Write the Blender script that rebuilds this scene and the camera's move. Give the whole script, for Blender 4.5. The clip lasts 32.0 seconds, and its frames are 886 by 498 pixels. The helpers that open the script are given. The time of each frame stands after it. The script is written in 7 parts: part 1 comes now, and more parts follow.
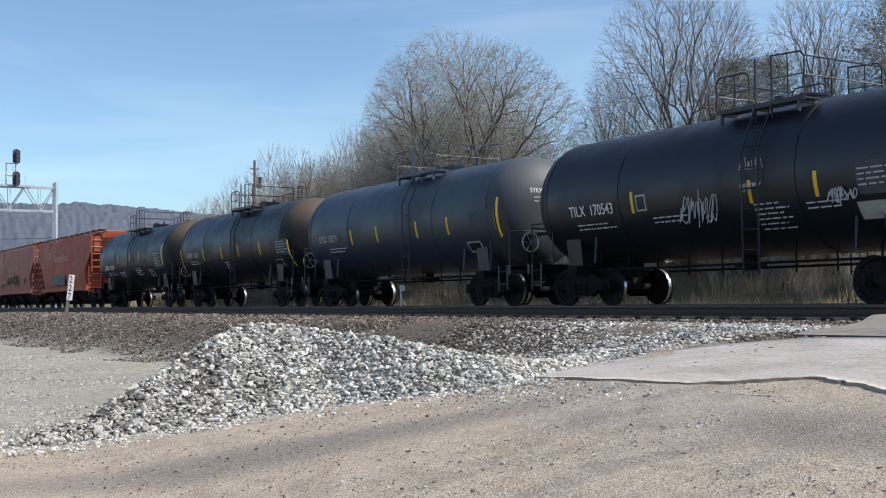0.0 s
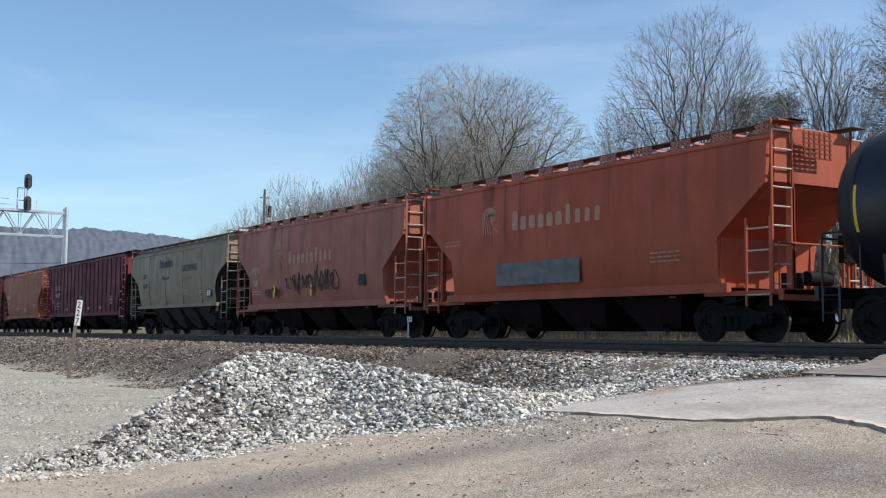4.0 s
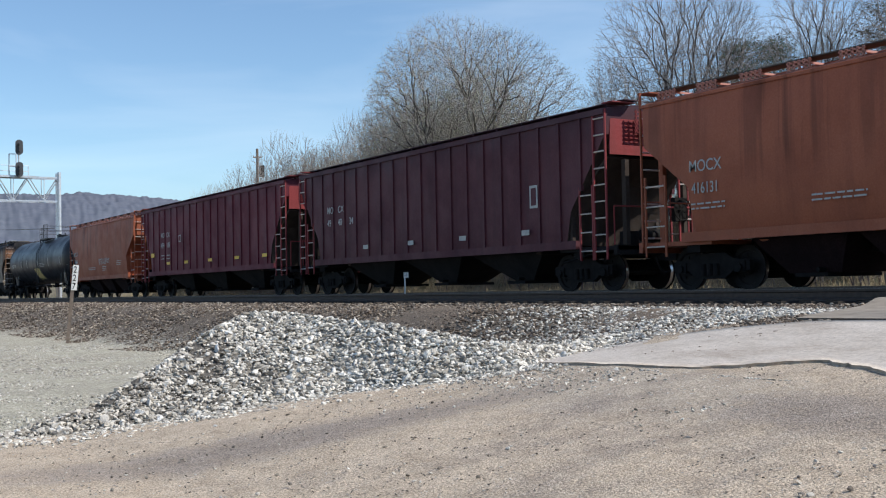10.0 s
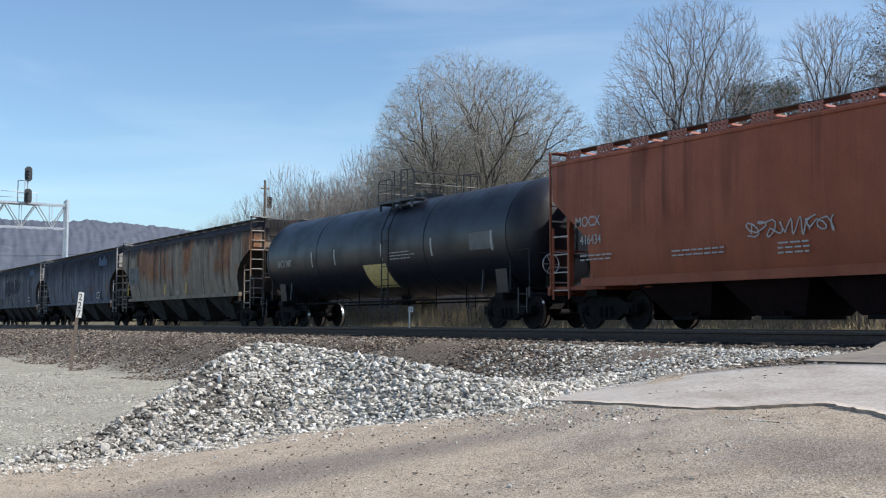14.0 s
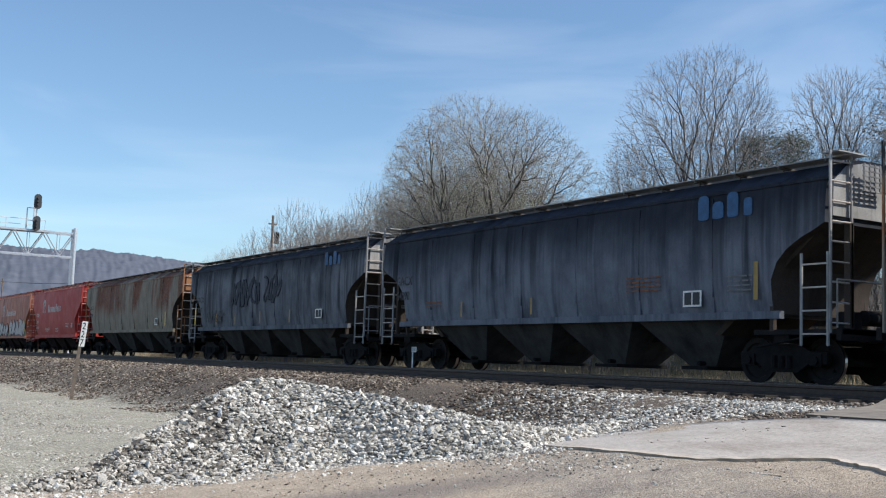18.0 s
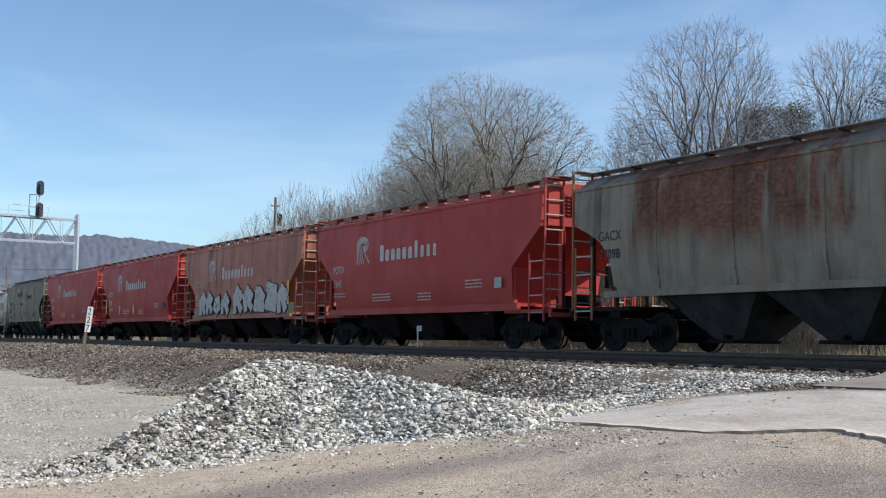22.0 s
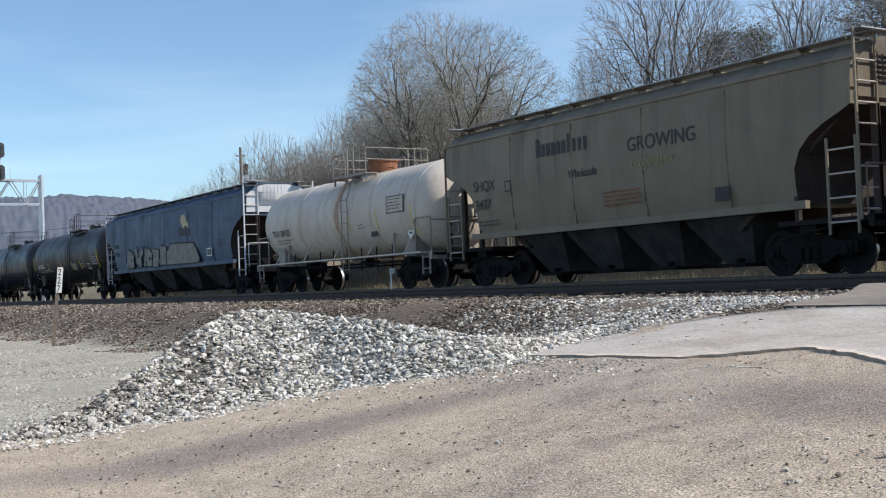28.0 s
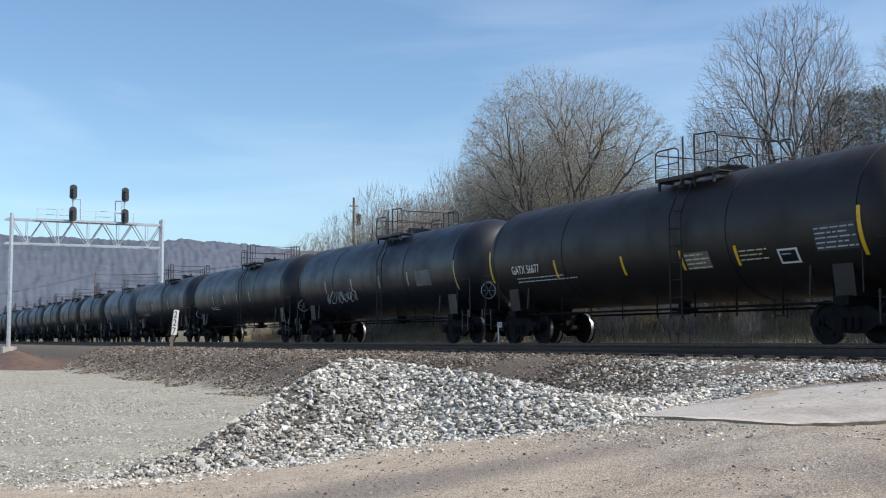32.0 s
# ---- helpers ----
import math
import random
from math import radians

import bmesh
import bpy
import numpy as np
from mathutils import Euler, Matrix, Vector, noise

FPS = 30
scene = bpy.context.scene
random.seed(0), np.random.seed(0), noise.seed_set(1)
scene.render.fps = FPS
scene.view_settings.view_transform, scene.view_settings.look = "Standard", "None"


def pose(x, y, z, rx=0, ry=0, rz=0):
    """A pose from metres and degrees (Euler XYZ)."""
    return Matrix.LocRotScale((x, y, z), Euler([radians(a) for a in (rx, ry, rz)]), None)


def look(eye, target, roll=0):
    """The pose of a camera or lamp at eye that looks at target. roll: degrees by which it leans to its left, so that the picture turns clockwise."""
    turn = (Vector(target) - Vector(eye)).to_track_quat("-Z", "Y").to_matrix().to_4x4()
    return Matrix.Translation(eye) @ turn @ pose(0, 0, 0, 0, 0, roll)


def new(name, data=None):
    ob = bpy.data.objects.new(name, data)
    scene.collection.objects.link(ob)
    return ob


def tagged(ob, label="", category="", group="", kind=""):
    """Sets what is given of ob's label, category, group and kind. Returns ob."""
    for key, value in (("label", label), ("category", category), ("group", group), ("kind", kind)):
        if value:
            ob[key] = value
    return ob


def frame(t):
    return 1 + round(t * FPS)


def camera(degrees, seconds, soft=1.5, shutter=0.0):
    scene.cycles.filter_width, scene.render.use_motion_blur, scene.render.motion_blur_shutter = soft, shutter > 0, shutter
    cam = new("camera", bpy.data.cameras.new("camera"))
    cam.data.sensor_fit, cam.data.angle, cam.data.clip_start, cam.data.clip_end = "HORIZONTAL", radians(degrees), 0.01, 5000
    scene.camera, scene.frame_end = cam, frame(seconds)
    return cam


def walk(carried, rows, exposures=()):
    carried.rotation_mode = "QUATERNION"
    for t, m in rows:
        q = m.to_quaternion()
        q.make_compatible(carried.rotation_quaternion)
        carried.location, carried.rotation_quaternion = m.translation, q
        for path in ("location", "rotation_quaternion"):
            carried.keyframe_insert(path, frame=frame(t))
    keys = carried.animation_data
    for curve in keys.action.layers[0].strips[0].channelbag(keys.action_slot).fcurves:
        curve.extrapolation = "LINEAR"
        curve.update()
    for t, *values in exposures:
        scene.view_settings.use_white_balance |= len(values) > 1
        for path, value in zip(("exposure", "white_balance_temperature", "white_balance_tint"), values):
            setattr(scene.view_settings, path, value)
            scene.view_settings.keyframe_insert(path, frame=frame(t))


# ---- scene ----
cam = camera(42.73, 32.0, soft=1.15)
EYE, TURN = 1.55, -31.69
# seconds, yaw, pitch, roll of a camera held in one spot
ROWS = [
    (0.0, -0.29, 2.66, 0.61),
    (0.5, -0.26, 2.71, 0.70),
    (1.0, -0.31, 2.83, 0.65),
    (1.5, -0.34, 3.02, 0.56),
    (2.0, -0.35, 3.22, 0.50),
    (2.5, -0.34, 3.45, 0.38),
    (3.0, -0.29, 3.67, 0.14),
    (3.5, -0.13, 3.94, -0.16),
    (5.5, 0.46, 4.95, -0.77),
    (6.0, 0.33, 4.75, -0.55),
    (6.5, 0.21, 4.38, -0.28),
    (7.0, 0.16, 4.01, -0.02),
    (7.5, 0.15, 3.59, 0.21),
    (8.0, 0.13, 3.19, 0.52),
    (8.5, 0.08, 2.80, 0.76),
    (9.0, 0.02, 2.43, 1.05),
    (9.5, -0.05, 2.11, 1.21),
    (10.0, -0.09, 1.99, 1.13),
    (10.5, -0.12, 2.26, 0.77),
    (11.0, -0.07, 2.92, 0.28),
    (11.5, -0.09, 3.66, -0.22),
    (12.0, -0.06, 4.19, -0.49),
    (12.5, -0.01, 4.36, -0.50),
    (13.0, 0.03, 4.25, -0.30),
    (13.5, 0.10, 3.99, -0.12),
    (14.0, 0.14, 3.76, -0.06),
    (14.5, 0.17, 3.54, 0.08),
    (16.5, 0.17, 4.44, -1.15),
    (17.0, 0.21, 5.15, -1.73),
    (17.5, 0.29, 5.68, -2.02),
    (18.0, 0.28, 5.83, -1.98),
    (18.5, 0.26, 5.82, -1.84),
    (19.0, 0.27, 5.74, -1.65),
    (19.5, 0.31, 5.66, -1.52),
    (20.0, 0.39, 5.57, -1.44),
    (20.5, 0.47, 5.42, -1.28),
    (21.0, 0.53, 5.20, -1.13),
    (21.5, 0.55, 4.96, -0.97),
    (22.0, 0.55, 4.74, -0.87),
    (22.5, 0.55, 4.58, -0.81),
    (23.0, 0.51, 4.47, -0.90),
    (23.5, 0.37, 4.35, -0.94),
    (24.0, 0.16, 4.13, -0.88),
    (24.5, -0.12, 3.82, -0.55),
    (25.0, -0.29, 3.37, -0.13),
    (25.5, -0.33, 2.87, 0.21),
    (26.0, -0.24, 2.43, 0.60),
    (26.5, -0.21, 1.99, 0.99),
    (28.5, -0.91, 1.81, 2.45),
    (29.0, -0.27, 2.72, 1.87),
    (29.5, 0.87, 3.81, 0.98),
    (30.0, 2.33, 4.68, 0.13),
    (30.5, 3.66, 5.11, -0.32),
    (31.0, 4.51, 5.04, -0.36),
    (31.5, 4.80, 4.79, -0.14),
    (32.0, 4.62, 4.55, 0.20),
]
walk(cam, [(t, pose(0, 0, EYE, 90 + pitch, roll, TURN + yaw)) for t, yaw, pitch, roll in ROWS])

# ---- world and sun ----
SUN_EL, SUN_X, SUN_Y = 41.0, 0.76, -0.650
world = bpy.data.worlds.new("sky")
scene.world = world
world.use_nodes = True
wn, wl = world.node_tree.nodes, world.node_tree.links
wn.clear()
w_out = wn.new("ShaderNodeOutputWorld")
w_bg = wn.new("ShaderNodeBackground")
w_sky = wn.new("ShaderNodeTexSky")
w_sky.sky_type, w_sky.sun_disc = "NISHITA", False
w_sky.sun_elevation, w_sky.sun_rotation = radians(SUN_EL), math.atan2(SUN_X, SUN_Y)
w_sky.air_density, w_sky.dust_density, w_sky.ozone_density = 0.95, 0.1, 3.2
w_co = wn.new("ShaderNodeTexCoord")
w_map = wn.new("ShaderNodeMapping")
w_map.inputs["Scale"].default_value = (1.0, 1.0, 5.0)
w_map.inputs["Rotation"].default_value = (0.05, 0.03, 0.4)
w_noise = wn.new("ShaderNodeTexNoise")
w_noise.inputs["Scale"].default_value, w_noise.inputs["Detail"].default_value = 2.6, 7.0
w_noise.inputs["Roughness"].default_value, w_noise.inputs["Distortion"].default_value = 0.52, 0.5
w_ramp = wn.new("ShaderNodeValToRGB")
w_ramp.color_ramp.elements[0].position, w_ramp.color_ramp.elements[1].position = 0.46, 0.85
w_mix = wn.new("ShaderNodeMixRGB")
w_mix.inputs[2].default_value = (8.2, 8.6, 9.0, 1)
w_amt = wn.new("ShaderNodeMath")
w_amt.operation = "MULTIPLY"
w_amt.inputs[1].default_value = 0.21
wl.new(w_co.outputs["Generated"], w_map.inputs["Vector"])
wl.new(w_map.outputs["Vector"], w_noise.inputs["Vector"])
wl.new(w_noise.outputs["Fac"], w_ramp.inputs["Fac"])
wl.new(w_ramp.outputs["Color"], w_amt.inputs[0])
wl.new(w_amt.outputs[0], w_mix.inputs[0])
w_sep = wn.new("ShaderNodeSeparateXYZ")
w_deep = wn.new("ShaderNodeValToRGB")
for e_, (p_, v_) in zip((w_deep.color_ramp.elements[0], w_deep.color_ramp.elements[1], w_deep.color_ramp.elements.new(0.11)), ((0.0, 0.72), (0.20, 1.02), (0.11, 0.92))):
    e_.position, e_.color = p_, (v_ * 0.94, v_ * 1.01, v_ ** 0.8, 1)
w_tone = wn.new("ShaderNodeMixRGB")
w_tone.blend_type, w_tone.inputs[0].default_value = "MULTIPLY", 1.0
wl.new(w_co.outputs["Generated"], w_sep.inputs[0])
wl.new(w_sep.outputs["Z"], w_deep.inputs["Fac"])
wl.new(w_sky.outputs["Color"], w_tone.inputs[1])
wl.new(w_deep.outputs["Color"], w_tone.inputs[2])
wl.new(w_tone.outputs["Color"], w_mix.inputs[1])
wl.new(w_mix.outputs["Color"], w_bg.inputs["Color"])
wl.new(w_bg.outputs["Background"], w_out.inputs["Surface"])
w_bg.inputs["Strength"].default_value = 0.122

sun = new("sun", bpy.data.lights.new("sun", "SUN"))
sun.data.energy, sun.data.angle, sun.data.color = 3.9, radians(0.53), (1.0, 0.94, 0.845)
ce = math.cos(radians(SUN_EL))
sun.matrix_world = look((60 * SUN_X * ce, 60 * SUN_Y * ce, 60 * math.sin(radians(SUN_EL))), (0, 0, 0))
scene.view_settings.exposure = 0.45

# ---- plan ----
RAIL = 1.42            # rail top
FAR_TRACK, NEAR_TRACK = 19.4, 15.1
GAUGE = 0.75


def smooth(a, b, x):
    t = np.clip((np.asarray(x, float) - a) / (b - a), 0, 1)
    return t * t * (3 - 2 * t)


def ground_height(x, y):
    """Lot, ramp to the crossing, track bed and the bank behind the tracks."""
    x, y = np.asarray(x, float), np.asarray(y, float)
    lot = 0.13 * np.maximum(x - 3, 0) * (1 - smooth(9, 18, y))
    bed = smooth(9.4, 12.9, x)
    z = lot * (1 - bed) + 1.12 * bed + 0.08 * smooth(12.9, 13.8, x)
    z = z - 0.35 * smooth(21.6, 24, x) + 1.5 * smooth(24.5, 33, x) + 2.2 * smooth(36, 60, x)
    return z


# ---- materials ----
def mat_base(name, rough=0.6, metal=0.0):
    m = bpy.data.materials.new(name)
    m.use_nodes = True
    b = m.node_tree.nodes["Principled BSDF"]
    b.inputs["Roughness"].default_value, b.inputs["Metallic"].default_value = rough, metal
    return m, m.node_tree.nodes, m.node_tree.links, b


def noise_node(n, l, scale, detail=5.0, rough=0.6, coord="Object", stretch=None):
    co = n.new("ShaderNodeTexCoord")
    out = co.outputs[coord]
    if stretch:
        mp = n.new("ShaderNodeMapping")
        mp.inputs["Scale"].default_value = stretch
        l.new(out, mp.inputs["Vector"])
        out = mp.outputs["Vector"]
    t = n.new("ShaderNodeTexNoise")
    t.inputs["Scale"].default_value, t.inputs["Detail"].default_value, t.inputs["Roughness"].default_value = scale, detail, rough
    l.new(out, t.inputs["Vector"])
    return t.outputs["Fac"]


def ramp(n, l, fac, *stops):
    r = n.new("ShaderNodeValToRGB")
    while len(r.color_ramp.elements) < len(stops):
        r.color_ramp.elements.new(0.5)
    for e, (p, c) in zip(r.color_ramp.elements, stops):
        e.position, e.color = p, (*c, 1) if len(c) == 3 else c
    l.new(fac, r.inputs["Fac"])
    return r.outputs["Color"]


def mix(n, l, fac, a, b, how="MIX"):
    m = n.new("ShaderNodeMixRGB")
    m.blend_type = how
    for sock, v in zip(m.inputs, (fac, a, b)):
        if isinstance(v, (int, float)):
            sock.default_value = v
        elif isinstance(v, tuple):
            sock.default_value = (*v, 1)
        else:
            l.new(v, sock)
    return m.outputs["Color"]


def bump(n, l, b, height, strength=0.3, distance=0.02):
    u = n.new("ShaderNodeBump")
    u.inputs["Strength"].default_value, u.inputs["Distance"].default_value = strength, distance
    l.new(height, u.inputs["Height"])
    l.new(u.outputs["Normal"], b.inputs["Normal"])


W, K = (1, 1, 1), (0, 0, 0)


def paint(name, colour, dirt=(0.05, 0.045, 0.04), amount=0.35, streak=0.4, rust=0.0, rough=0.5, spec=0.2, rust_from=None, soot_from=None, drips=None, dust=None):
    """Weathered car paint: grime in patches, run-down streaks, rust blooms, chalky fading."""
    m, n, l, b = mat_base(name, rough)
    grime = ramp(n, l, noise_node(n, l, 0.9, 6, 0.65), (0.42, K), (0.75, W))
    runs = ramp(n, l, noise_node(n, l, 1.0, 4, 0.6, stretch=(3.0, 3.2, 0.22)), (0.48, K), (0.72, W))
    fine = ramp(n, l, noise_node(n, l, 26, 3, 0.6), (0.3, K), (0.8, W))
    pale = tuple(min(1, c * 1.18 + 0.012) for c in colour)
    c = mix(n, l, fine, colour, pale)
    c = mix(n, l, mix(n, l, amount, K, grime), c, dirt)
    c = mix(n, l, mix(n, l, streak, K, runs), c, dirt)
    if rust:
        r = ramp(n, l, noise_node(n, l, 0.55, 7, 0.7, stretch=(1, 1.6, 0.8)), (0.50, K), (0.66, W))
        c = mix(n, l, mix(n, l, rust, K, r), c, (0.30, 0.11, 0.035))
    if rust_from or soot_from or drips or dust:
        co = n.new("ShaderNodeTexCoord")
        sp = n.new("ShaderNodeSeparateXYZ")
        l.new(co.outputs["Object"], sp.inputs[0])

        def above(z0, z1, wander):
            """Where a stain has run down from the roof, and where a painted pale top begins: a ragged lower edge."""
            a = n.new("ShaderNodeMath")
            a.operation, a.inputs[1].default_value = "MULTIPLY_ADD", wander
            l.new(noise_node(n, l, 1.0, 5, 0.65, stretch=(0.4, 0.9, 0.16)), a.inputs[0])
            l.new(sp.outputs["Z"], a.inputs[2])
            q = n.new("ShaderNodeMapRange")
            q.interpolation_type = "SMOOTHSTEP"
            q.inputs["From Min"].default_value, q.inputs["From Max"].default_value = z0 + wander / 2, z1 + wander / 2
            l.new(a.outputs[0], q.inputs["Value"])
            return q.outputs["Result"]
    if rust_from:
        z0, z1, cover, tone = rust_from
        curtain = ramp(n, l, noise_node(n, l, 1.0, 5, 0.6, stretch=(0.5, 0.62, 0.14)), (cover, K), (cover + 0.07, W))
        grain = ramp(n, l, noise_node(n, l, 7, 5, 0.7, stretch=(1, 0.8, 1.6)), (0.25, (0.45,) * 3), (0.60, W))
        rim = ramp(n, l, noise_node(n, l, 2.2, 5, 0.65), (0.35, tuple(v * 0.55 for v in tone)), (0.65, tone))
        c = mix(n, l, mix(n, l, 1.0, mix(n, l, 1.0, curtain, above(z0, z1, 2.2), "MULTIPLY"), grain, "MULTIPLY"), c, rim)
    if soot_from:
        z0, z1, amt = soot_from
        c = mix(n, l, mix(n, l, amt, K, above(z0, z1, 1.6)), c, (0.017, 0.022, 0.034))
    if drips:
        z0, z1, amt = drips
        lines = ramp(n, l, noise_node(n, l, 1.0, 4, 0.6, stretch=(0.3, 1.9, 0.07)), (0.49, K), (0.57, W))
        wide = ramp(n, l, noise_node(n, l, 1.0, 3, 0.5, stretch=(0.3, 0.45, 0.05)), (0.40, (0.3,) * 3), (0.58, W))
        c = mix(n, l, mix(n, l, amt, K, mix(n, l, 1.0, mix(n, l, 1.0, lines, wide, "MULTIPLY"), above(z0, z1, 3.0), "MULTIPLY")), c, tuple(v * 0.28 for v in dirt))
    # Pale upper band: some dust, plus sky sheen or sunlight put into the colour.
    if dust:
        z0, z1, amt, tone = dust
        c = mix(n, l, mix(n, l, amt, K, above(z0, z1, 0.7)), c, tone)
    l.new(c, b.inputs["Base Color"])
    rr = ramp(n, l, grime, (0.0, (rough,) * 3), (1.0, (min(1, rough + 0.25),) * 3))
    l.new(rr, b.inputs["Roughness"])
    b.inputs["Specular IOR Level"].default_value = spec
    bump(n, l, b, noise_node(n, l, 3.0, 3, 0.5), 0.12, 0.02)
    return m


def plain(name, colour, rough=0.6, metal=0.0, var=0.25, scale=8.0, rel=0.15):
    m, n, l, b = mat_base(name, rough, metal)
    f = noise_node(n, l, scale, 5, 0.6)
    dark = tuple(c * (1 - var) for c in colour)
    lite = tuple(min(1, c * (1 + var)) for c in colour)
    l.new(ramp(n, l, f, (0.3, dark), (0.7, lite)), b.inputs["Base Color"])
    bump(n, l, b, noise_node(n, l, scale * 6, 3), rel, 0.01)
    return m


def stony(name, a, b_, c_, rough=0.9, dark_end=None):
    """Loose stone: each piece its own tone; dark_end: where along x the stones turn darker."""
    m, n, l, b = mat_base(name, rough)
    g = n.new("ShaderNodeNewGeometry")
    f = ramp(n, l, g.outputs["Random Per Island"], (0.0, a), (0.5, b_), (1.0, c_))
    s = ramp(n, l, noise_node(n, l, 30, 4), (0.3, (0.72,) * 3), (0.7, (1.1,) * 3))
    c = mix(n, l, 1.0, f, s, "MULTIPLY")
    if dark_end:
        co, sp, a = n.new("ShaderNodeTexCoord"), n.new("ShaderNodeSeparateXYZ"), n.new("ShaderNodeMath")
        l.new(co.outputs["Object"], sp.inputs[0])
        a.operation, a.inputs[1].default_value = "MULTIPLY_ADD", 4.0
        l.new(noise_node(n, l, 0.9, 4, 0.6), a.inputs[0])
        l.new(sp.outputs["X"], a.inputs[2])
        q = n.new("ShaderNodeMapRange")
        q.interpolation_type = "SMOOTHSTEP"
        q.inputs["From Min"].default_value, q.inputs["From Max"].default_value = dark_end[0] + 2, dark_end[1] + 2
        l.new(a.outputs[0], q.inputs["Value"])
        c = mix(n, l, q.outputs["Result"], mix(n, l, 1.0, c, (0.76, 0.745, 0.73), "MULTIPLY"), c)
    l.new(c, b.inputs["Base Color"])
    bump(n, l, b, noise_node(n, l, 60, 3), 0.4, 0.01)
    return m


def ground_material():
    """Packed tan dirt, pale limestone lot, brown ballast slope, grassy ground behind."""
    m, n, l, b = mat_base("ground_dirt", 0.95)
    geo = n.new("ShaderNodeNewGeometry")
    sep = n.new("ShaderNodeSeparateXYZ")
    l.new(geo.outputs["Position"], sep.inputs[0])

    def nz(scale, detail=6, rough=0.6, stretch=None):
        t = n.new("ShaderNodeTexNoise")
        t.inputs["Scale"].default_value, t.inputs["Detail"].default_value, t.inputs["Roughness"].default_value = scale, detail, rough
        if stretch:
            mp = n.new("ShaderNodeMapping")
            mp.inputs["Scale"].default_value = stretch
            mp.inputs["Rotation"].default_value = (0, 0, 0.75)
            l.new(geo.outputs["Position"], mp.inputs["Vector"])
            l.new(mp.outputs["Vector"], t.inputs["Vector"])
        else:
            l.new(geo.outputs["Position"], t.inputs["Vector"])
        return t.outputs["Fac"]

    def math_(op, a, c):
        q = n.new("ShaderNodeMath")
        q.operation = op
        for s, v in zip(q.inputs, (a, c)):
            if isinstance(v, (int, float)):
                s.default_value = v
            else:
                l.new(v, s)
        return q.outputs[0]

    def step(v, lo, hi):
        q = n.new("ShaderNodeMapRange")
        q.interpolation_type = "SMOOTHSTEP"
        q.inputs["From Min"].default_value, q.inputs["From Max"].default_value = lo, hi
        l.new(v, q.inputs["Value"])
        return q.outputs["Result"]

    wob = math_("MULTIPLY", math_("SUBTRACT", nz(0.6, 4), 0.5), 2.2)
    fine, mid, big = nz(22, 4, 0.7), nz(3.2, 5), nz(0.45, 5)
    grit = ramp(n, l, nz(60, 2, 0.5), (0.35, (0.5,) * 3), (0.64, (1.3,) * 3))
    tan = ramp(n, l, mid, (0.3, (0.415, 0.330, 0.243)), (0.7, (0.575, 0.475, 0.365)))
    grey = ramp(n, l, mid, (0.3, (0.20, 0.165, 0.142)), (0.7, (0.31, 0.26, 0.222)))
    wheel = ramp(n, l, nz(0.42, 7, 0.68, (0.45, 1.1, 1)), (0.53, K), (0.67, W))
    dx, dy = math_("SUBTRACT", sep.outputs["X"], 4.4), math_("SUBTRACT", math_("ADD", sep.outputs["Y"], math_("MULTIPLY", sep.outputs["X"], 0.16)), 10.55)
    oval = math_("ADD", math_("MULTIPLY", math_("MULTIPLY", dx, dx), 0.10), math_("MULTIPLY", math_("MULTIPLY", dy, dy), 1.5))
    worn = step(math_("SUBTRACT", math_("MULTIPLY", math_("SUBTRACT", mid, 0.5), 2.0), oval), -1.3, 0.0)
    hx, hy = math_("SUBTRACT", sep.outputs["X"], 7.1), math_("SUBTRACT", sep.outputs["Y"], 5.7)
    rut = step(math_("SUBTRACT", math_("MULTIPLY", math_("SUBTRACT", mid, 0.5), 2.0), math_("ADD", math_("MULTIPLY", math_("MULTIPLY", hx, hx), 1.6), math_("MULTIPLY", math_("MULTIPLY", hy, hy), 0.5))), -1.3, 0.0)
    worn = math_("MAXIMUM", worn, rut)
    ex, ey = math_("SUBTRACT", sep.outputs["X"], 7.2), math_("SUBTRACT", sep.outputs["Y"], 8.6)
    fan = step(math_("SUBTRACT", math_("MULTIPLY", math_("SUBTRACT", mid, 0.5), 2.0), math_("ADD", math_("MULTIPLY", math_("MULTIPLY", ex, ex), 0.7), math_("MULTIPLY", math_("MULTIPLY", ey, ey), 0.16))), -1.2, -0.2)
    tan = mix(n, l, math_("MULTIPLY", fan, 0.3), tan, ramp(n, l, fine, (0.3, (0.26, 0.24, 0.21)), (0.7, (0.42, 0.395, 0.355))))
    tan = mix(n, l, math_("MAXIMUM", math_("MULTIPLY", wheel, 0.8), math_("MULTIPLY", worn, 0.85)), tan, grey)
    speck = ramp(n, l, nz(14, 3, 0.8), (0.60, K), (0.66, W))
    tan = mix(n, l, mix(n, l, 0.55, K, speck), tan, (0.50, 0.46, 0.40))
    lime = ramp(n, l, mid, (0.3, (0.39, 0.365, 0.285)), (0.7, (0.57, 0.535, 0.430)))
    lime = mix(n, l, ramp(n, l, big, (0.45, K), (0.65, W)), lime, ramp(n, l, fine, (0.3, (0.34, 0.315, 0.25)), (0.7, (0.50, 0.46, 0.375))))
    lime = mix(n, l, 1.0, lime, ramp(n, l, nz(24, 3, 0.65), (0.40, (0.55,) * 3), (0.62, (1.22,) * 3)), "MULTIPLY")
    brown = ramp(n, l, fine, (0.3, (0.07, 0.053, 0.04)), (0.55, (0.17, 0.13, 0.096)), (0.75, (0.34, 0.29, 0.235)))
    grass = mix(n, l, ramp(n, l, big, (0.42, K), (0.62, W)), ramp(n, l, fine, (0.3, (0.12, 0.098, 0.066)), (0.7, (0.30, 0.25, 0.17))), ramp(n, l, fine, (0.3, (0.08, 0.08, 0.036)), (0.7, (0.21, 0.19, 0.095))))
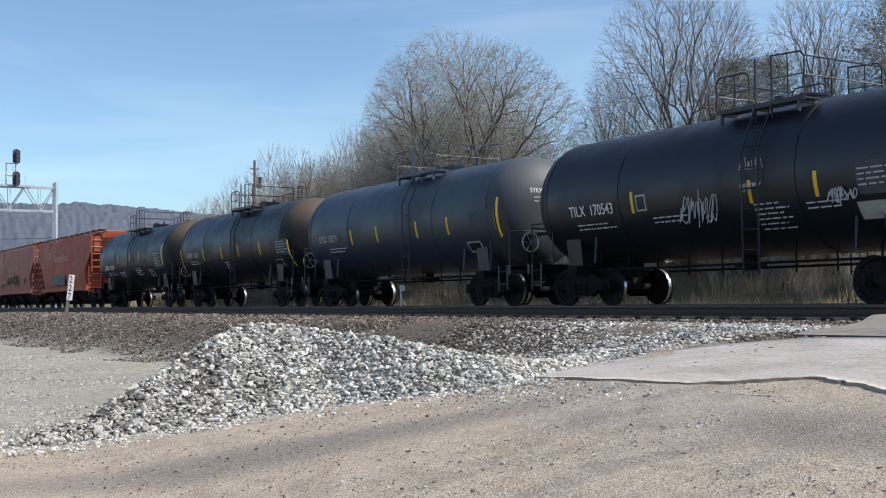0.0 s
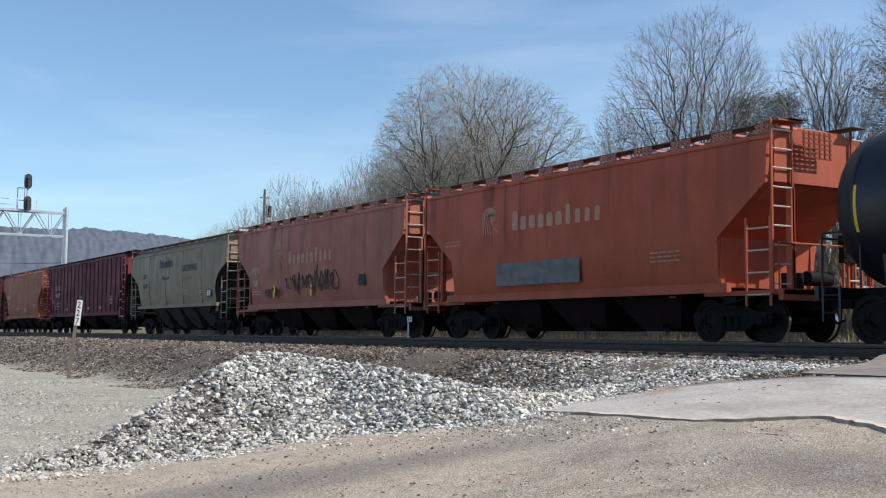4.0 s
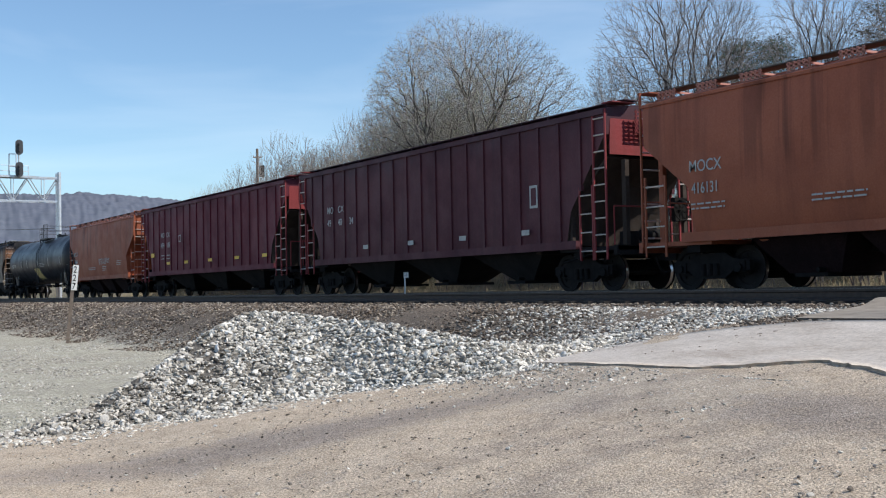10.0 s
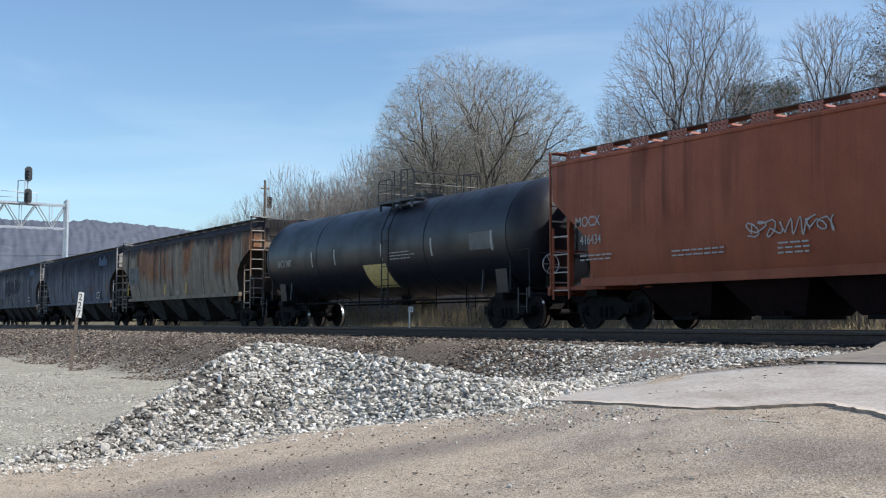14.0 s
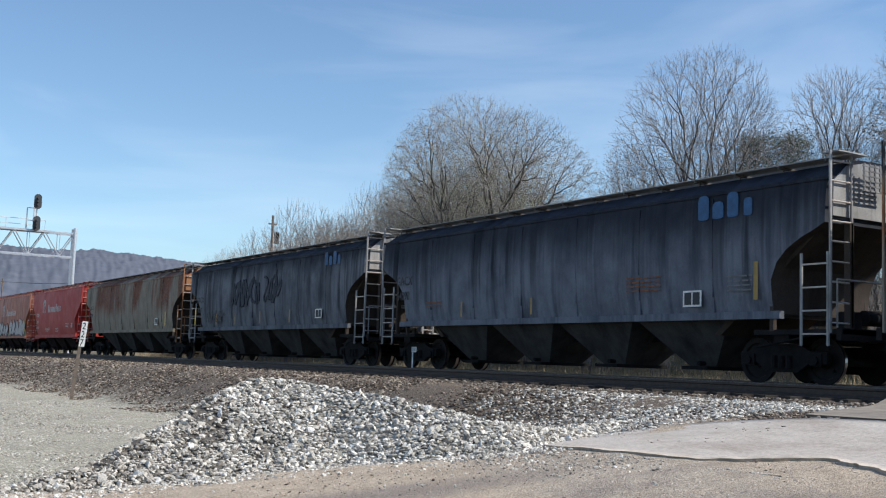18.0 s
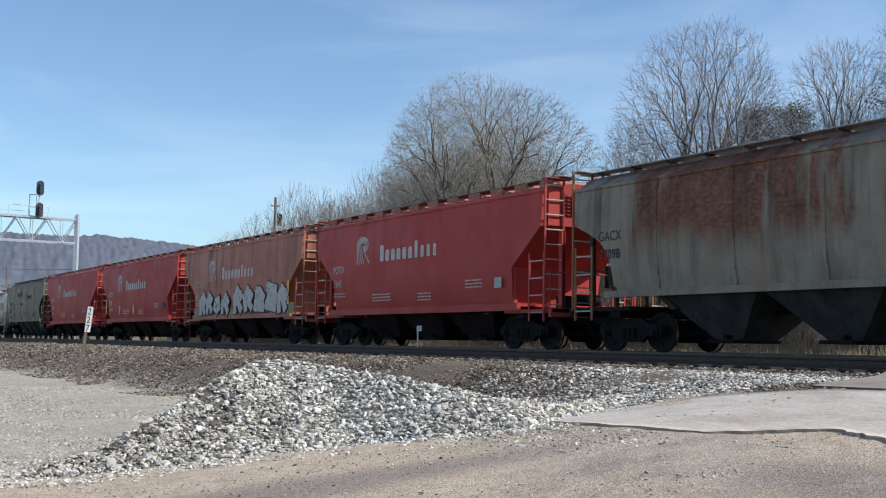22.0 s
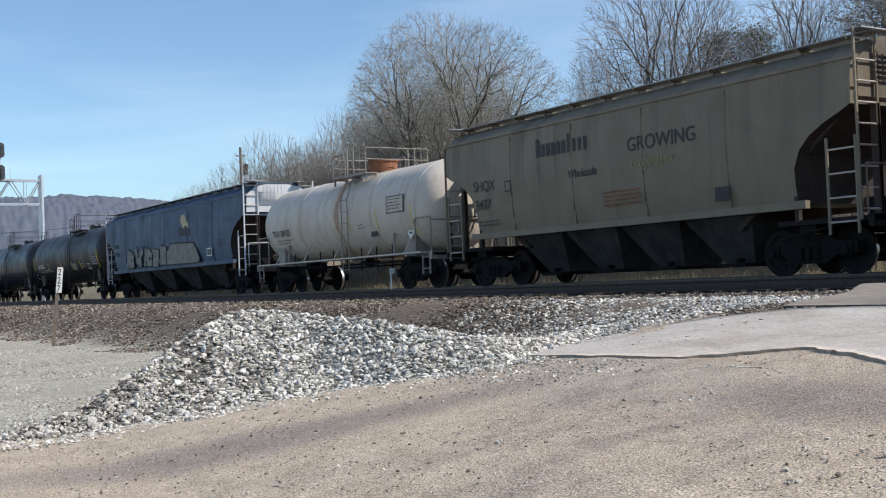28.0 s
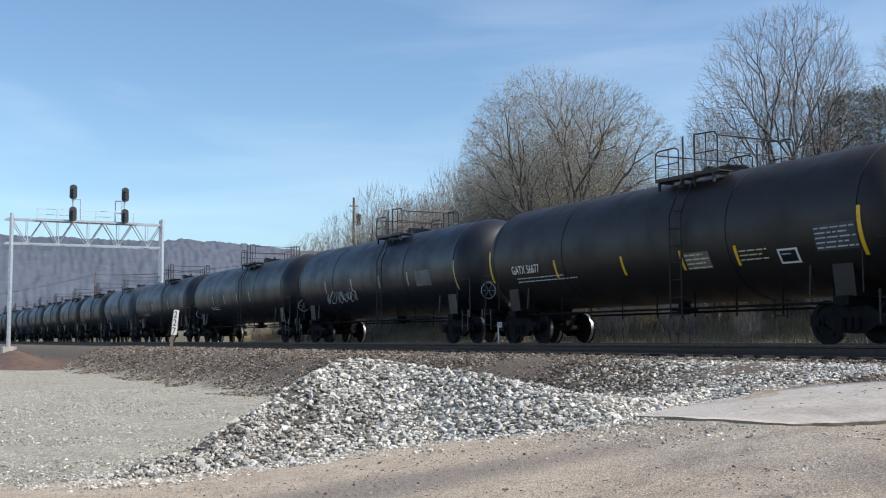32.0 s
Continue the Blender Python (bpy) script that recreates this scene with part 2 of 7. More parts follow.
    y_w = math_("ADD", sep.outputs["Y"], math_("MULTIPLY", wob, 0.35))
    c = mix(n, l, step(math_("ADD", y_w, math_("MULTIPLY", sep.outputs["X"], 0.12)), 12.9, 13.5), tan, lime)
    x_w = math_("ADD", sep.outputs["X"], math_("MULTIPLY", wob, 0.5))
    x_b = math_("ADD", x_w, math_("MULTIPLY", math_("SUBTRACT", nz(1.5, 7, 0.8), 0.5), 5.0))
    c = mix(n, l, step(x_b, 9.5, 11.1), c, brown)
    # Track bed: brown ballast darkened, the train's shadow put into its colour.
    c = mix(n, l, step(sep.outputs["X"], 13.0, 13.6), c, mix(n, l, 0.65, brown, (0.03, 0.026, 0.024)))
    c = mix(n, l, step(x_w, 23.0, 25.0), c, grass)
    c = mix(n, l, 1.0, c, grit, "MULTIPLY")
    l.new(c, b.inputs["Base Color"])
    bump(n, l, b, math_("ADD", nz(9, 6, 0.75), math_("MULTIPLY", nz(45, 3), 0.5)), 0.7, 0.05)
    return m


def hill_material():
    """Leafless woods seen from afar: mottled by whole crowns and by stands of pine, blue haze put into the colours."""
    m, n, l, b = mat_base("wooded_ridge", 1.0)
    # Blue-grey tones: the haze of distance is put into the base colour.
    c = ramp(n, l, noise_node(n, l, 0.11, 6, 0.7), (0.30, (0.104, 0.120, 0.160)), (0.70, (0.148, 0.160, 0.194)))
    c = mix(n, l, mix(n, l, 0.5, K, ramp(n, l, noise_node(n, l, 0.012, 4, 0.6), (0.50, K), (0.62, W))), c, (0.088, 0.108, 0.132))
    l.new(c, b.inputs["Base Color"])
    b.inputs["Specular IOR Level"].default_value = 0.0
    return m


M_GROUND = ground_material()


def slab_material():
    m, n, l, b = mat_base("worn_concrete", 0.92)
    c = ramp(n, l, noise_node(n, l, 1.1, 7, 0.7, stretch=(1.6, 0.7, 1)), (0.32, (0.36, 0.31, 0.265)), (0.5, (0.48, 0.43, 0.38)), (0.7, (0.56, 0.51, 0.46)))
    c = mix(n, l, 1.0, c, ramp(n, l, noise_node(n, l, 18, 5, 0.75), (0.3, (0.72,) * 3), (0.6, (1.1,) * 3)), "MULTIPLY")
    c = mix(n, l, mix(n, l, 0.6, K, ramp(n, l, noise_node(n, l, 5, 6, 0.8, stretch=(3, 0.8, 1)), (0.60, K), (0.68, W))), c, (0.20, 0.165, 0.13))
    l.new(c, b.inputs["Base Color"])
    bump(n, l, b, noise_node(n, l, 12, 6, 0.75), 0.5, 0.02)
    return m


M_SLAB = slab_material()
M_ASPHALT = plain("old_asphalt", (0.17, 0.155, 0.14), 0.95, 0, 0.25, 4, 0.4)
M_STONE = stony("pale_limestone", (0.20, 0.182, 0.155), (0.52, 0.49, 0.435), (0.85, 0.815, 0.75))
M_PILE = stony("dumped_limestone", (0.20, 0.182, 0.155), (0.54, 0.51, 0.455), (0.88, 0.845, 0.78), dark_end=(3.4, 6.4))
M_BALLAST = stony("brown_ballast", (0.05, 0.037, 0.029), (0.15, 0.112, 0.083), (0.44, 0.38, 0.31))
M_RAILSTEEL = plain("rail_steel", (0.05, 0.036, 0.03), 0.7, 0.2, 0.3, 12)
M_RAILHEAD = plain("worn_rail_head", (0.16, 0.15, 0.145), 0.5, 0.8, 0.2, 6, 0.05)
M_TIE = plain("tie_wood", (0.03, 0.025, 0.022), 0.95, 0, 0.3, 9)
M_GALV = plain("galvanised_steel", (0.55, 0.57, 0.6), 0.45, 0.7, 0.15, 5)
M_SIGNALBLACK = plain("signal_black", (0.04, 0.042, 0.048), 0.5, 0, 0.2)
M_BARK = plain("bare_bark", (0.115, 0.102, 0.095), 0.95, 0, 0.35, 3)
M_TWIG = plain("bare_twigs", (0.265, 0.238, 0.215), 0.95, 0, 0.3, 2)
M_BUD = plain("spring_buds", (0.42, 0.45, 0.27), 0.8, 0, 0.3, 2)
M_PINE = plain("pine_needles", (0.075, 0.10, 0.055), 0.9, 0, 0.4, 3)
M_BRUSH = plain("dry_brush", (0.20, 0.155, 0.10), 0.95, 0, 0.4, 2)
M_GRASS = plain("bank_grass", (0.26, 0.215, 0.135), 0.9, 0, 0.6, 1.2)
M_HILL = hill_material()
M_POLE = plain("weathered_pole", (0.16, 0.125, 0.10), 0.9, 0, 0.25, 4)
M_WIRE = plain("black_wire", (0.03, 0.03, 0.03), 0.6, 0, 0.1)
M_STEEL = plain("sooty_steel", (0.012, 0.0112, 0.012), 0.8, 0.0, 0.35, 6)
M_STEEL.node_tree.nodes["Principled BSDF"].inputs["Specular IOR Level"].default_value = 0.12
M_WHEEL = plain("wheel_steel", (0.014, 0.0125, 0.013), 0.75, 0.0, 0.3, 6)
M_WHEEL.node_tree.nodes["Principled BSDF"].inputs["Specular IOR Level"].default_value = 0.15
M_TREAD = plain("polished_tread", (0.62, 0.6, 0.58), 0.3, 1.0, 0.1, 6, 0.05)
M_WHITE = plain("white_lettering", (0.74, 0.73, 0.70), 0.6, 0, 0.12, 12, 0.02)
M_BLACK = plain("black_lettering", (0.02, 0.02, 0.024), 0.6, 0, 0.2, 12, 0.02)
M_YELLOW = plain("reflective_yellow", (0.72, 0.44, 0.02), 0.45, 0, 0.12, 10, 0.02)
M_SILVER = plain("silver_marking", (0.36, 0.36, 0.35), 0.5, 0, 0.2, 8, 0.02)
M_BLUE = plain("blue_marking", (0.014, 0.075, 0.185), 0.6, 0, 0.3, 6, 0.02)
M_NAVY = plain("navy_marking", (0.022, 0.036, 0.066), 0.6, 0, 0.3, 6, 0.02)
M_OLIVE = plain("olive_marking", (0.22, 0.22, 0.10), 0.6, 0, 0.2, 6, 0.02)
M_WORN = plain("worn_white_marking", (0.50, 0.46, 0.43), 0.7, 0, 0.2, 5, 0.02)
M_DULLYELLOW = plain("grimy_yellow", (0.30, 0.19, 0.05), 0.6, 0, 0.25, 6, 0.02)
M_FADED = plain("faded_salmon_marking", (0.42, 0.22, 0.15), 0.7, 0, 0.2, 5, 0.02)
M_DATAPATCH = plain("dull_data_placard", (0.055, 0.06, 0.068), 0.8, 0, 0.3, 3, 0.02)
M_GREYPATCH = plain("grey_patch", (0.15, 0.15, 0.15), 0.8, 0, 0.3, 3, 0.02)
M_BUFF = plain("buff_marking", (0.45, 0.38, 0.22), 0.6, 0, 0.2, 6, 0.02)
M_PALEYELLOW = plain("pale_yellow_marking", (0.60, 0.48, 0.20), 0.6, 0, 0.2, 6, 0.02)
M_WHEATDARK = plain("sprayed_black", (0.015, 0.013, 0.012), 0.7, 0, 0.2, 6, 0.02)
# Tank barrels: the dust band also paints in the sky's sheen up top.
P_BLACK = paint("tank_black", (0.0042, 0.0062, 0.0130), (0.008, 0.010, 0.015), 0.35, 0.25, 0, 0.36, 0.42, dust=(3.4, 4.25, 0.55, (0.034, 0.035, 0.042)))
P_BLACK2 = paint("tank_black_dusty", (0.0034, 0.0052, 0.011), (0.010, 0.011, 0.013), 0.4, 0.3, 0, 0.36, 0.42, dust=(3.4, 4.25, 0.7, (0.040, 0.036, 0.036)))
# Tank heads: sunlight on the upper half painted in, tan with dust, then grey.
P_HEADSUNDUST = paint("tank_head_sunlit_dust", (0.0045, 0.0055, 0.009), (0.016, 0.014, 0.014), 0.5, 0.3, 0, 0.5, 0.3, dust=(2.75, 3.95, 0.9, (0.125, 0.092, 0.068)))
P_HEADSUNGREY = paint("tank_head_sunlit_grey", (0.034, 0.043, 0.058), (0.05, 0.054, 0.060), 0.4, 0.3, 0, 0.5, 0.3, dust=(2.6, 3.9, 0.7, (0.115, 0.122, 0.130)))
P_TANKGREY = paint("tank_charcoal", (0.017, 0.027, 0.046), (0.034, 0.042, 0.054), 0.5, 0.3, 0, 0.38, 0.4, dust=(2.7, 4.1, 0.75, (0.078, 0.092, 0.115)))
P_ORANGE = paint("hopper_orange", (0.375, 0.078, 0.036), (0.20, 0.06, 0.04), 0.4, 0.35, drips=(2.2, 3.4, 0.6))
P_RED = paint("hopper_red", (0.400, 0.048, 0.040), (0.23, 0.05, 0.045), 0.35, 0.3, drips=(2.6, 3.8, 0.30))
P_SALMON = paint("hopper_faded_salmon", (0.42, 0.160, 0.105), (0.26, 0.10, 0.07), 0.4, 0.45, drips=(1.8, 3.0, 0.8))
P_PINK = paint("hopper_faded_pink", (0.35, 0.122, 0.084), (0.23, 0.085, 0.065), 0.4, 0.45, drips=(1.8, 3.0, 0.65))
P_BURNT = paint("hopper_burnt_orange", (0.300, 0.088, 0.044), (0.17, 0.055, 0.036), 0.45, 0.4, drips=(2.0, 3.2, 0.55))
P_MAROON = paint("hopper_maroon", (0.118, 0.016, 0.029), (0.060, 0.016, 0.024), 0.5, 0.45, 0, 0.55, 0.2, None, (3.7, 4.8, 0.45))
# Brighter copy of the maroon: sunlight on the wagon ends put into colour.
P_ENDRED = paint("sunlit_red_end", (0.21, 0.032, 0.036), (0.10, 0.03, 0.03), 0.3, 0.3)
P_TAILBROWN = paint("tank_brown_black", (0.014, 0.0105, 0.0105), (0.022, 0.017, 0.016), 0.4, 0.3, 0, 0.42, 0.35, dust=(3.4, 4.25, 0.5, (0.045, 0.036, 0.032)))
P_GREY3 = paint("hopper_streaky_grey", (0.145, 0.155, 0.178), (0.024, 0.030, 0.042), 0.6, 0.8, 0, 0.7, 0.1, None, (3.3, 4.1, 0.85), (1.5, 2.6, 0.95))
P_BROWN = paint("hopper_oxide_brown", (0.084, 0.022, 0.031), (0.042, 0.018, 0.024), 0.5, 0.45, 0, 0.55, 0.2, None, (3.5, 4.8, 0.45))
P_TAN = paint("hopper_tan", (0.255, 0.208, 0.145), (0.16, 0.125, 0.09), 0.4, 0.4, drips=(2.2, 3.4, 0.5))
# Outlet bays: grime, and the shade under the body put into the colour.
P_BAY = paint("shaded_grimy_bay", (0.054, 0.054, 0.056), (0.012, 0.012, 0.014), 0.7, 0.5, 0, 0.8, 0.1)
P_OLIVE = paint("hopper_olive_grey", (0.205, 0.172, 0.125), (0.14, 0.118, 0.088), 0.4, 0.4, drips=(2.2, 3.4, 0.45))
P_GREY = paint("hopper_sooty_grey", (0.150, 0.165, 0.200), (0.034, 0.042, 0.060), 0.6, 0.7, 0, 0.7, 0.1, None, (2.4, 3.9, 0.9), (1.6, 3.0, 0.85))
P_GREY2 = paint("hopper_streaked_grey", (0.340, 0.340, 0.340), (0.035, 0.035, 0.04), 0.6, 0.7, 0.15, 0.65)
P_RUSTY = paint("hopper_rusty_grey", (0.285, 0.238, 0.185), (0.05, 0.046, 0.044), 0.5, 0.5, 0.15, 0.75, 0.3, (2.0, 2.7, 0.455, (0.33, 0.135, 0.06)), (3.6, 4.0, 0.9), (1.4, 2.4, 0.95))
P_RUSTYTAN = paint("hopper_rusty_tan", (0.262, 0.228, 0.178), (0.085, 0.068, 0.052), 0.45, 0.5, 0.2, 0.75, 0.3, (2.1, 3.0, 0.44, (0.20, 0.062, 0.032)), drips=(2.0, 3.4, 0.5))
P_BLUEGREY = paint("hopper_pale_blue", (0.076, 0.115, 0.176), (0.06, 0.075, 0.10), 0.45, 0.5, drips=(1.7, 3.0, 0.6))
P_CREAM = paint("tank_cream_white", (0.578, 0.527, 0.459), (0.34, 0.22, 0.13), 0.3, 0.4, 0.10)
P_RUSTSTEEL = plain("rusty_steel", (0.23, 0.095, 0.05), 0.85, 0.1, 0.35, 5)
# Undersides and end platforms: near-black copies with the shade painted in.
P_UNDER = paint("shaded_underframe", (0.020, 0.018, 0.019), (0.010, 0.010, 0.011), 0.5, 0.4, 0, 0.9, 0.08)
P_UNDERRED = paint("shaded_red_underside", (0.016, 0.0065, 0.008), (0.006, 0.005, 0.006), 0.5, 0.4, 0, 0.85, 0.1)
P_ROOFSOOT = paint("roof_soot", (0.11, 0.105, 0.10), (0.05, 0.045, 0.04), 0.5, 0.3, 0.1, 0.8)
# Shade below the overhanging wagon end is put into this colour.
P_RECESS = paint("shaded_end_recess", (0.058, 0.046, 0.040), (0.018, 0.015, 0.014), 0.5, 0.4, 0, 0.85, 0.1)
P_BOARD = plain("galvanised_grating", (0.30, 0.30, 0.30), 0.6, 0.3, 0.2, 5)
# Worn rungs, made paler than their ladders to paint in the sun's glint.
M_RUNG = plain("sunlit_worn_rung", (0.55, 0.50, 0.47), 0.4, 0.35, 0.2, 6, 0.03)
P_PINKGRATE = plain("faded_pink_grating", (0.50, 0.22, 0.17), 0.7, 0, 0.2, 5)


# ---- mesh tools ----
class Mesh:
    """Collects boxes, tubes, prisms and lofts into one mesh."""

    def __init__(self):
        self.v, self.f = [], []

    def add(self, verts, faces):
        k = len(self.v)
        self.v += [tuple(p) for p in verts]
        self.f += [tuple(i + k for i in face) for face in faces]
        return self

    def box(self, x0, x1, y0, y1, z0, z1):
        return self.add([(x, y, z) for x in (x0, x1) for y in (y0, y1) for z in (z0, z1)],
                        [(0, 1, 3, 2), (4, 6, 7, 5), (0, 4, 5, 1), (2, 3, 7, 6), (0, 2, 6, 4), (1, 5, 7, 3)])

    def tube(self, a, b, r0, r1=None, n=6, caps=True):
        r1 = r0 if r1 is None else r1
        a, b = Vector(a), Vector(b)
        d = (b - a).normalized()
        s = d.orthogonal().normalized()
        t = d.cross(s)
        ring = [s * math.cos(2 * math.pi * i / n) + t * math.sin(2 * math.pi * i / n) for i in range(n)]
        faces = [(i, (i + 1) % n, n + (i + 1) % n, n + i) for i in range(n)]
        if caps:
            faces += [tuple(range(n - 1, -1, -1)), tuple(range(n, 2 * n))]
        return self.add([a + q * r0 for q in ring] + [b + q * r1 for q in ring], faces)

    def path(self, pts, r, n=6):
        for a, b in zip(pts, pts[1:]):
            self.tube(a, b, r, n=n)
        return self

    def lathe_y(self, profile, cx=0.0, cz=0.0, n=40):
        """Rings about the y axis; profile rows are (y, radius)."""
        verts = [(cx + r * math.cos(2 * math.pi * i / n), y, cz + r * math.sin(2 * math.pi * i / n)) for y, r in profile for i in range(n)]
        faces = [(k * n + i, k * n + (i + 1) % n, (k + 1) * n + (i + 1) % n, (k + 1) * n + i) for k in range(len(profile) - 1) for i in range(n)]
        faces += [tuple(range(n)), tuple(range((len(profile) - 1) * n, len(profile) * n))]
        return self.add(verts, faces)

    def lathe_x(self, profile, cy=0.0, cz=0.0, n=28):
        verts = [(x, cy + r * math.cos(2 * math.pi * i / n), cz + r * math.sin(2 * math.pi * i / n)) for x, r in profile for i in range(n)]
        faces = [(k * n + i, k * n + (i + 1) % n, (k + 1) * n + (i + 1) % n, (k + 1) * n + i) for k in range(len(profile) - 1) for i in range(n)]
        faces += [tuple(range(n)), tuple(range((len(profile) - 1) * n, len(profile) * n))]
        return self.add(verts, faces)

    def slab_yz(self, outline, x0, x1):
        """An outline in y and z, extruded along x."""
        n = len(outline)
        return self.add([(x, y, z) for x in (x0, x1) for y, z in outline],
                        [tuple(range(n)), tuple(range(2 * n - 1, n - 1, -1))] + [(i, n + i, n + (i + 1) % n, (i + 1) % n) for i in range(n)])

    def slab_xz(self, outline, y0, y1):
        n = len(outline)
        return self.add([(x, y, z) for y in (y0, y1) for x, z in outline],
                        [tuple(range(n)), tuple(range(2 * n - 1, n - 1, -1))] + [(i, n + i, n + (i + 1) % n, (i + 1) % n) for i in range(n)])

    def loft(self, rings, close=True):
        n = len(rings[0])
        verts = [p for r in rings for p in r]
        faces = [(k * n + i, k * n + (i + 1) % n, (k + 1) * n + (i + 1) % n, (k + 1) * n + i) for k in range(len(rings) - 1) for i in range(n)]
        if close:
            faces += [tuple(range(n - 1, -1, -1)), tuple(range((len(rings) - 1) * n, len(rings) * n))]
        return self.add(verts, faces)

    def mesh(self, name, sharp=32.0):
        me = bpy.data.meshes.new(name)
        me.from_pydata(self.v, [], self.f)
        bm = bmesh.new()
        bm.from_mesh(me)
        bmesh.ops.recalc_face_normals(bm, faces=bm.faces)
        bm.to_mesh(me)
        bm.free()
        me.shade_smooth()
        me.set_sharp_from_angle(angle=radians(sharp))
        return me


def part(name, shape, material, parent, label="", kind="", at=None):
    """One mesh object under a thing or a part."""
    me = shape.mesh(name) if isinstance(shape, Mesh) else shape
    if not me.materials:
        me.materials.append(material)
    ob = new(name, me)
    ob.parent = parent
    if at is not None:
        ob.matrix_basis = at
    return tagged(ob, label, "", "", kind)


def root(name, m, label, category, group="", kind=""):
    ob = new(name)
    ob.matrix_basis = m
    return tagged(ob, label, category, group, kind)


def solo(name, shape, material, label="", category="", kind="", group=""):
    me = shape.mesh(name) if isinstance(shape, Mesh) else shape
    me.materials.append(material)
    return tagged(new(name, me), label, category, group, kind)


def from_arrays(name, verts, faces):
    me = bpy.data.meshes.new(name)
    verts, faces = np.asarray(verts, np.float32), np.asarray(faces, np.int32)
    me.vertices.add(len(verts))
    me.vertices.foreach_set("co", verts.ravel())
    k = faces.shape[1]
    me.loops.add(faces.size)
    me.loops.foreach_set("vertex_index", faces.ravel())
    me.polygons.add(len(faces))
    me.polygons.foreach_set("loop_start", np.arange(0, faces.size, k, dtype=np.int32))
    me.update(calc_edges=True)
    me.validate()
    return me


# ---- ground, tracks, crossing ----
def spread(edges):
    out = []
    for a, b, step in edges:
        out += list(np.arange(a, b, step))
    return np.array(out + [edges[-1][1]])


def build_ground():
    xs = spread([(-4000, -1000, 1000), (-1000, -100, 150), (-100, -10, 15), (-10, 0, 1.0), (0, 14, 0.2), (14, 36, 0.6), (36, 100, 8), (100, 1000, 150), (1000, 4000, 1000)])
    ys = spread([(-4000, -1000, 1000), (-1000, -100, 150), (-100, -4, 12), (-4, 3, 1.0), (3, 30, 0.2), (30, 120, 1.2), (120, 400, 20), (400, 1000, 150), (1000, 4000, 1000)])
    X, Y = np.meshgrid(xs, ys, indexing="ij")
    Z = ground_height(X, Y)
    near = (X > -3) & (X < 14) & (Y > 2) & (Y < 60)
    rough = np.zeros_like(Z)
    for i, j in np.argwhere(near):
        p = Vector((X[i, j], Y[i, j], 0))
        rough[i, j] = 0.05 * noise.noise(p * 0.45) + 0.018 * noise.noise(p * 1.9)
    Z = Z + rough * (X < 13.3)
    n, m = X.shape
    idx = np.arange(n * m).reshape(n, m)
    faces = np.stack([idx[:-1, :-1], idx[1:, :-1], idx[1:, 1:], idx[:-1, 1:]], -1).reshape(-1, 4)
    me = from_arrays("ground", np.stack([X, Y, Z], -1).reshape(-1, 3), faces)
    me.shade_smooth()
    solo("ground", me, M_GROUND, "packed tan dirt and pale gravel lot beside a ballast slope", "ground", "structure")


build_ground()


def rail_mesh(y0, y1):
    out = Mesh()
    prof = [(-0.07, 0), (0.07, 0), (0.07, 0.02), (0.012, 0.045), (0.012, 0.12), (0.036, 0.135), (0.036, 0.17), (-0.036, 0.17), (-0.036, 0.135), (-0.012, 0.12), (-0.012, 0.045), (-0.07, 0.02)]
    return out.slab_xz(prof, y0, y1)


TIE = None


def build_track(name, cx, label):
    global TIE
    track = root(name, pose(cx, 0, RAIL - 0.17), label, "railway track", "parallel tracks", "structure")
    for s in (-1, 1):
        part("rail", rail_mesh(-150, 500), M_RAILSTEEL, track, at=pose(s * GAUGE, 0, 0))
        part("rail_head", Mesh().box(-0.03, 0.03, -150, 500, 0.170, 0.174), M_RAILHEAD, track, "worn running surface", at=pose(s * GAUGE, 0, 0))
    if TIE is None:
        TIE = Mesh().box(-1.3, 1.3, -0.115, 0.115, -0.17, -0.004).mesh("tie")
        TIE.materials.append(M_TIE)
    for i in range(100):
        part("tie", TIE, M_TIE, track, at=pose(random.uniform(-0.03, 0.03), 6 + 0.53 * i, 0, 0, 0, random.uniform(-1, 1)))
    rest = Mesh()
    for i in range(240):
        y = 6 + 0.53 * (100 + i)
        rest.box(-1.3, 1.3, y - 0.115, y + 0.115, -0.17, -0.004)
    for i in range(60):
        y = 6 - 0.53 * (1 + i)
        rest.box(-1.3, 1.3, y - 0.115, y + 0.115, -0.17, -0.004)
    part("distant_ties", rest, M_TIE, track, kind="stuff")


build_track("railway_track", NEAR_TRACK, "empty near railway track with shiny rail heads, train's shadow painted into its ballast")
build_track("railway_track", FAR_TRACK, "railway track carrying the freight train")

# stones: three jagged lumps, thrown about in numbers
ICO = [(0, -0.526, 0.851), (0, 0.526, 0.851), (0, -0.526, -0.851), (0, 0.526, -0.851), (-0.526, 0.851, 0), (0.526, 0.851, 0), (-0.526, -0.851, 0), (0.526, -0.851, 0), (0.851, 0, -0.526), (0.851, 0, 0.526), (-0.851, 0, -0.526), (-0.851, 0, 0.526)]
ICOF = [(0, 9, 1), (0, 1, 11), (0, 11, 6), (0, 6, 7), (0, 7, 9), (1, 9, 5), (1, 5, 4), (1, 4, 11), (2, 3, 8), (2, 8, 7), (2, 7, 6), (2, 6, 10), (2, 10, 3), (3, 10, 4), (3, 4, 5), (3, 5, 8), (4, 10, 11), (5, 9, 8), (6, 11, 10), (7, 8, 9)]


CHIP, CHIPF = [(1, 0, -0.35), (-0.5, 0.87, -0.35), (-0.5, -0.87, -0.35), (0, 0, 1)], [(0, 1, 3), (1, 2, 3), (2, 0, 3), (0, 2, 1)]


